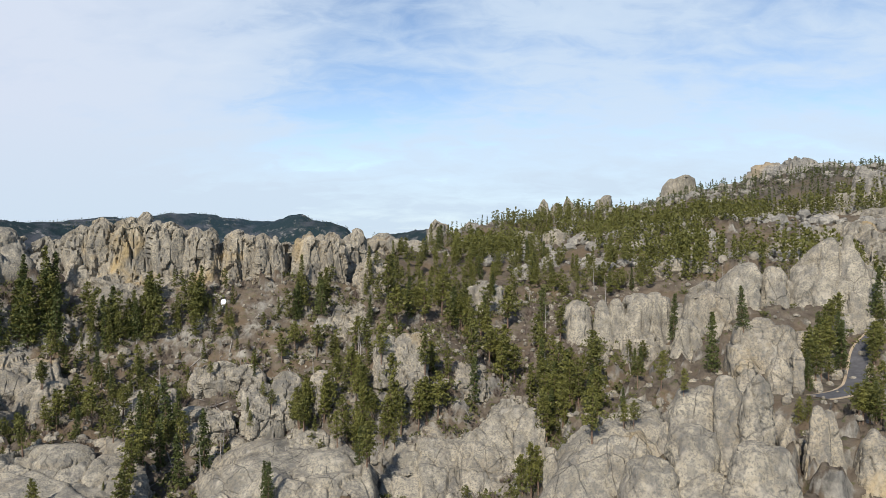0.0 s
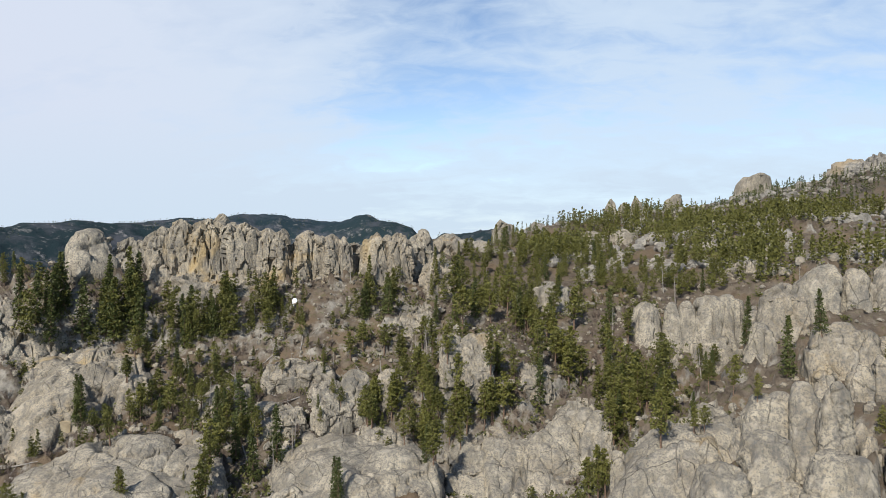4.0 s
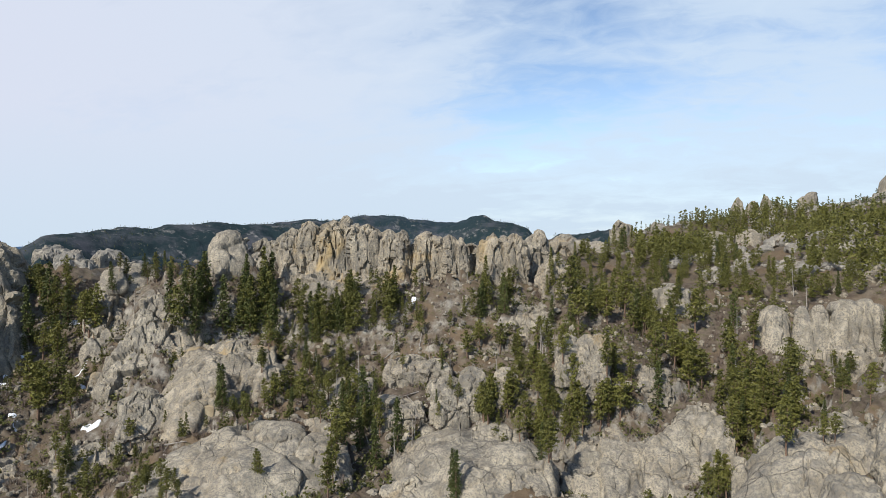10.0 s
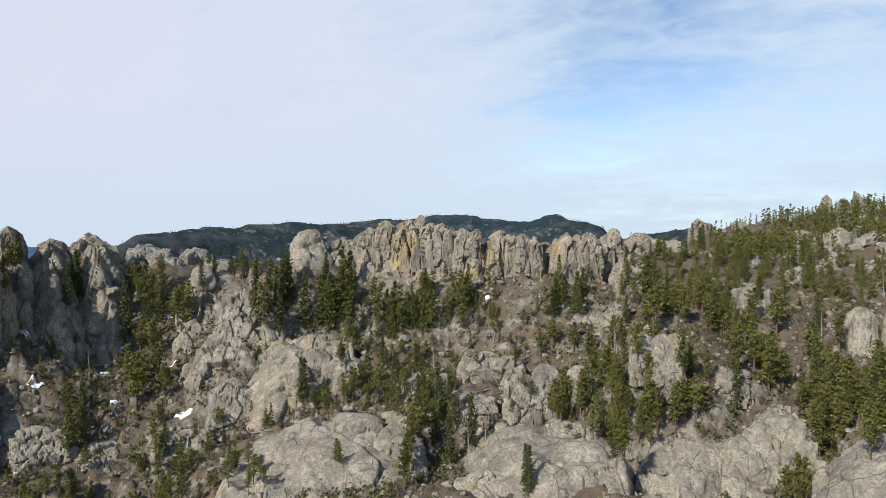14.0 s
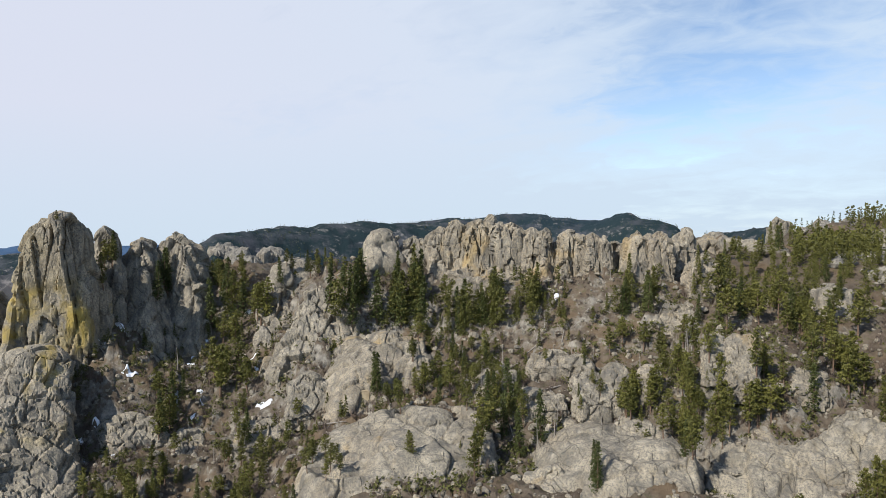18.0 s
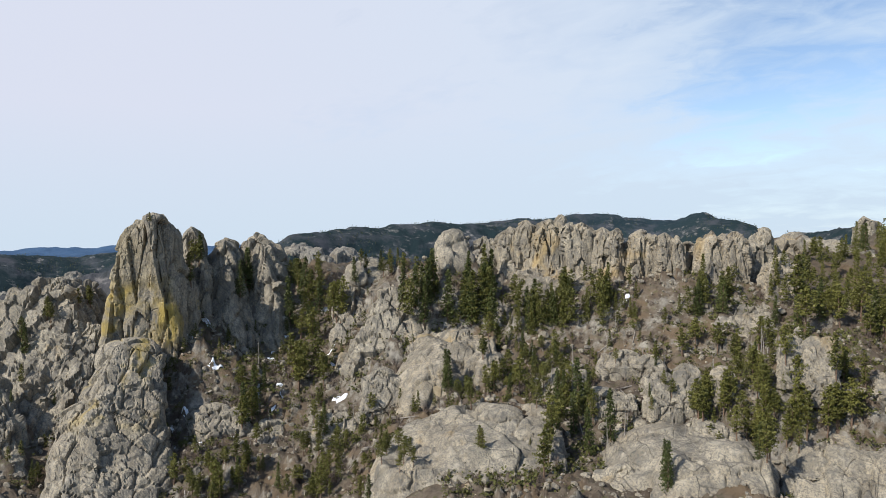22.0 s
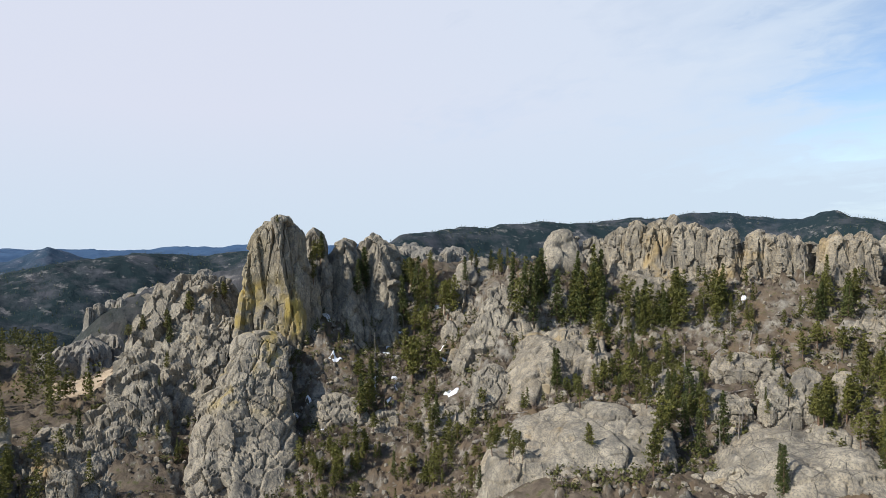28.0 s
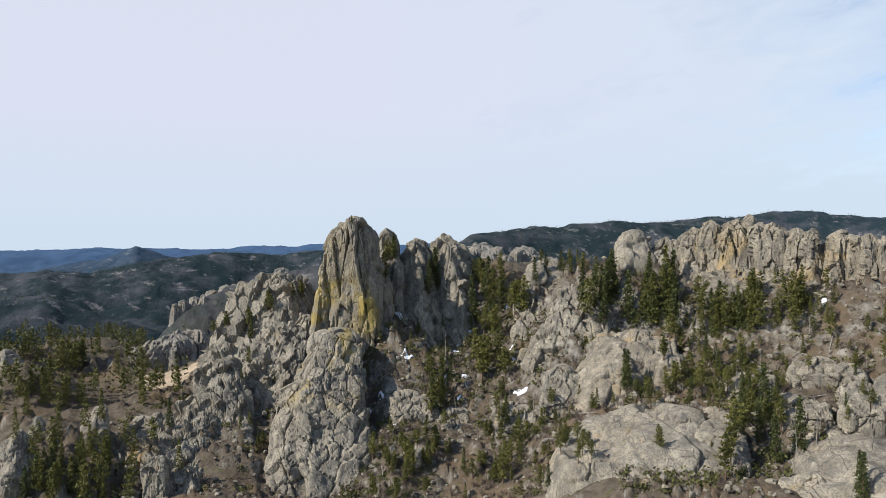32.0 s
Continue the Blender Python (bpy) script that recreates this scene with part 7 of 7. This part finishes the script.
stone_rnd = np.random.default_rng(11)
STONES = [mesh_from("boulder", *stone(stone_rnd, 12, 9), GRANITE, False) for k in range(8)]


def boulders(n, az0, az1, d0, d1, smallest, largest, label, seed):
    rnd = np.random.default_rng(seed)
    xy = polar(rnd, n, az0, az1, d0, d1)
    z = ground(xy[:, 0], xy[:, 1])
    for (x, y), zz in zip(xy, z):
        s = smallest + (largest - smallest) * rnd.random() ** 2.5
        ob = new("boulder", STONES[rnd.integers(8)])
        ob.matrix_basis = pose(x, y, zz + 0.12 * s, rnd.uniform(-25, 25), rnd.uniform(-25, 25), rnd.uniform(0, 360)) @ Matrix.Diagonal((s * rnd.uniform(0.9, 1.5), s, s * rnd.uniform(0.6, 1.0), 1))
        tagged(ob, label, "boulder", "boulders on the slope")


boulders(130, -58, -34, 165, 270, 1.0, 3.6, "grey angular granite boulder fallen in the ravine", 1)
boulders(150, -33, 6, 140, 225, 0.9, 3.2, "weathered grey granite boulder on the slope", 2)


def scatter(name, label, category, makers, xy, low, high, mat, seed, flat=1.0, sink=0.0, smooth_it=False):
    """Many small pieces on the ground in one mesh."""
    rnd = np.random.default_rng(seed)
    z = ground(xy[:, 0], xy[:, 1])
    ps, fs, k = [], [], 0
    for (x, y), zz in zip(xy, z):
        p, f = makers[rnd.integers(len(makers))]
        s, a = low + (high - low) * rnd.random() ** 2, rnd.uniform(0, 6.28)
        c, sn = math.cos(a) * s, math.sin(a) * s
        ps.append(np.stack([p[:, 0] * c - p[:, 1] * sn + x, p[:, 0] * sn + p[:, 1] * c + y, p[:, 2] * s * flat + zz - sink * s], 1))
        fs += [[i + k for i in q] for q in f]
        k += len(p)
    return tagged(new(name, mesh_from(name, np.vstack(ps), fs, mat, smooth_it)), label, category, kind="stuff")


rubble = [stone(stone_rnd, 6, 4) for k in range(10)]
xy = np.vstack([polar(wr, 2600, -62, -33, 150, 290), polar(wr, 3000, -35, 10, 135, 245), polar(wr, 900, -78, -56, 185, 260), polar(wr, 900, 2, 30, 130, 260)])
scatter("rubble", "loose grey granite rubble strewn over the slopes", "rubble", rubble, xy, 0.4, 2.4, GRANITE, 3, 0.8, -0.1)


xy = thinned(np.vstack([polar(wr, 1500, 0, 34, 265, 430), polar(wr, 1900, -2, 36, 430, 640)]), 30, -0.15, 44)
scatter("hill_rocks", "pale granite rocks breaking through the wooded hillside", "rocks", [stone(stone_rnd, 8, 6) for k in range(8)], xy, 1.5, 8.5, GRANITE_FAR, 6, 0.75, -0.1)


def brush(seed, stems, tall, leafy):
    """A low bush: a spray of thin twigs, or small leaf blades."""
    rnd = np.random.default_rng(seed)
    p, f = [], []
    if leafy:
        c = rnd.normal(size=(stems, 3)) * np.array([0.4, 0.4, 0.22]) * tall + np.array([0, 0, 0.35 * tall])
        q, g = quads(c, 0.2 * tall, rnd)
        return q, g.tolist()
    for k in range(stems):
        a, out = rnd.uniform(0, 6.28), rnd.uniform(0.15, 0.7) * tall
        tip = (math.cos(a) * out, math.sin(a) * out, tall * rnd.uniform(0.5, 1.0))
        limb(p, f, (0.1 * math.cos(a), 0.1 * math.sin(a), -0.1), tip, 0.035)
        mid_p = np.array(tip) * 0.6
        limb(p, f, mid_p, mid_p + rnd.normal(size=3) * 0.25 * tall, 0.025)
    return np.array(p), f


xy = thinned(np.vstack([polar(wr, 2300, -62, -33, 150, 290), polar(wr, 2200, -35, 8, 140, 245), polar(wr, 500, -78, -56, 190, 260)]), 25, -0.25, 20)
scatter("bare_brush", "leafless grey-brown brush between the rocks", "brush", [brush(s, 12, 1.0, False) for s in range(6)], xy, 1.0, 3.0, SHRUB, 4)
xy = thinned(np.vstack([polar(wr, 2200, -62, -33, 150, 290), polar(wr, 2500, -35, 12, 135, 245), polar(wr, 600, -78, -56, 190, 280), polar(wr, 500, 2, 30, 130, 260)]), 22, -0.1, 30)
scatter("juniper_scrub", "low yellow-green juniper scrub in the cracks", "scrub", [brush(s + 50, 34, 1.0, True) for s in range(6)], xy, 0.8, 2.6, JUNIPER, 5)


def log_mesh(seed):
    rnd = np.random.default_rng(seed)
    p, f = stem(7.0, 0.16, 0.05, 5, rnd, 6)
    for k in range(7):
        z, a = rnd.uniform(2, 6.5), rnd.uniform(0, 6.28)
        limb(p, f, (0, 0, z), (math.cos(a) * 0.8, math.sin(a) * 0.8, z + 0.5), 0.03)
    return mesh_from("log", p, f, DEAD)


LOGS = [log_mesh(s) for s in range(4)]
lr = np.random.default_rng(8)
for (x, y) in np.vstack([polar(lr, 70, -30, -12, 165, 225), polar(lr, 35, -58, -34, 180, 260)]):
    ob = new("fallen_log", LOGS[lr.integers(4)])
    z0 = float(ground([x], [y])[0])
    a = lr.uniform(0, 6.28)
    x1, y1 = x + 5 * math.cos(a), y + 5 * math.sin(a)
    z1 = float(ground([x1], [y1])[0])
    way = Vector((x1 - x, y1 - y, z1 - z0))
    ob.matrix_basis = Matrix.Translation((x, y, z0 + 0.25)) @ way.to_track_quat("Z", "Y").to_matrix().to_4x4() @ Matrix.Scale(float(lr.uniform(0.7, 1.5)), 4)
    tagged(ob, "bleached fallen pine log lying on the slope", "log", "fallen logs")


def snag(seed):
    rnd = np.random.default_rng(seed)
    p, f = stem(9.0, 0.17, 0.02, 6, rnd, 6)
    for k in range(26):
        z, a = rnd.uniform(2.2, 8.8), rnd.uniform(0, 6.28)
        out = (9.4 - z) * 0.2 * rnd.uniform(0.5, 1.2)
        tip = np.array((math.cos(a) * out, math.sin(a) * out, z + rnd.uniform(-0.2, 0.5)))
        limb(p, f, (0, 0, z), tip, 0.035)
        limb(p, f, tip * np.array([0.6, 0.6, 1]), tip + rnd.normal(size=3) * 0.3, 0.02)
    return mesh_from("snag", p, f, DEAD)


SNAGS = [snag(s) for s in range(4)]
for (x, y) in np.vstack([polar(lr, 34, -30, -8, 160, 235), polar(lr, 14, -56, -36, 180, 270), polar(lr, 14, -5, 20, 170, 300), polar(lr, 8, -78, -66, 230, 330)]):
    ob = new("dead_pine", SNAGS[lr.integers(4)])
    s = float(lr.uniform(0.5, 1.15))
    ob.matrix_basis = pose(x, y, float(ground([x], [y])[0]) - 0.2, lr.uniform(-6, 6), lr.uniform(-6, 6), lr.uniform(0, 360)) @ Matrix.Scale(s, 4)
    tagged(ob, "standing dead pine with bare grey branches", "dead tree", "dead pines")


# ---------------------------------------------------------------- quarried face of the buttress
def cut_block(w, h, deep, rnd):
    """A squared block with worn corners."""
    p, f = [], []
    for z, s in ((-h / 2, 0.94), (-h / 2 + 0.25, 1.0), (h / 2 - 0.25, 1.0), (h / 2, 0.92)):
        for x, y in ((-1, -0.8), (-0.85, -1), (0.85, -1), (1, -0.8), (1, 1), (-1, 1)):
            p.append((x * w / 2 * s + rnd.uniform(-0.1, 0.1), y * deep / 2 * s + rnd.uniform(-0.1, 0.1), z + rnd.uniform(-0.08, 0.08)))
    for i in range(3):
        f += [[i * 6 + k, i * 6 + (k + 1) % 6, i * 6 + 6 + (k + 1) % 6, i * 6 + 6 + k] for k in range(6)]
    return p, f + [[5, 4, 3, 2, 1, 0], [18, 19, 20, 21, 22, 23]]


block_rnd = random.Random(4)
bpy.context.view_layer.update()
for x, y, z, w, h in QUARRY_SPOTS:
    ob = part("quarried_block", mesh_from("quarried_block", *cut_block(w, h, 1.8, block_rnd), QUARRY, False), CRAGS["buttress"], "pale yellow squared block of fresh granite")
    ob.matrix_basis = CRAGS["buttress"].matrix_world.inverted() @ pose(x, y, z, 0, 0, math.degrees(-math.atan2(x, y)) + block_rnd.uniform(-14, 6))
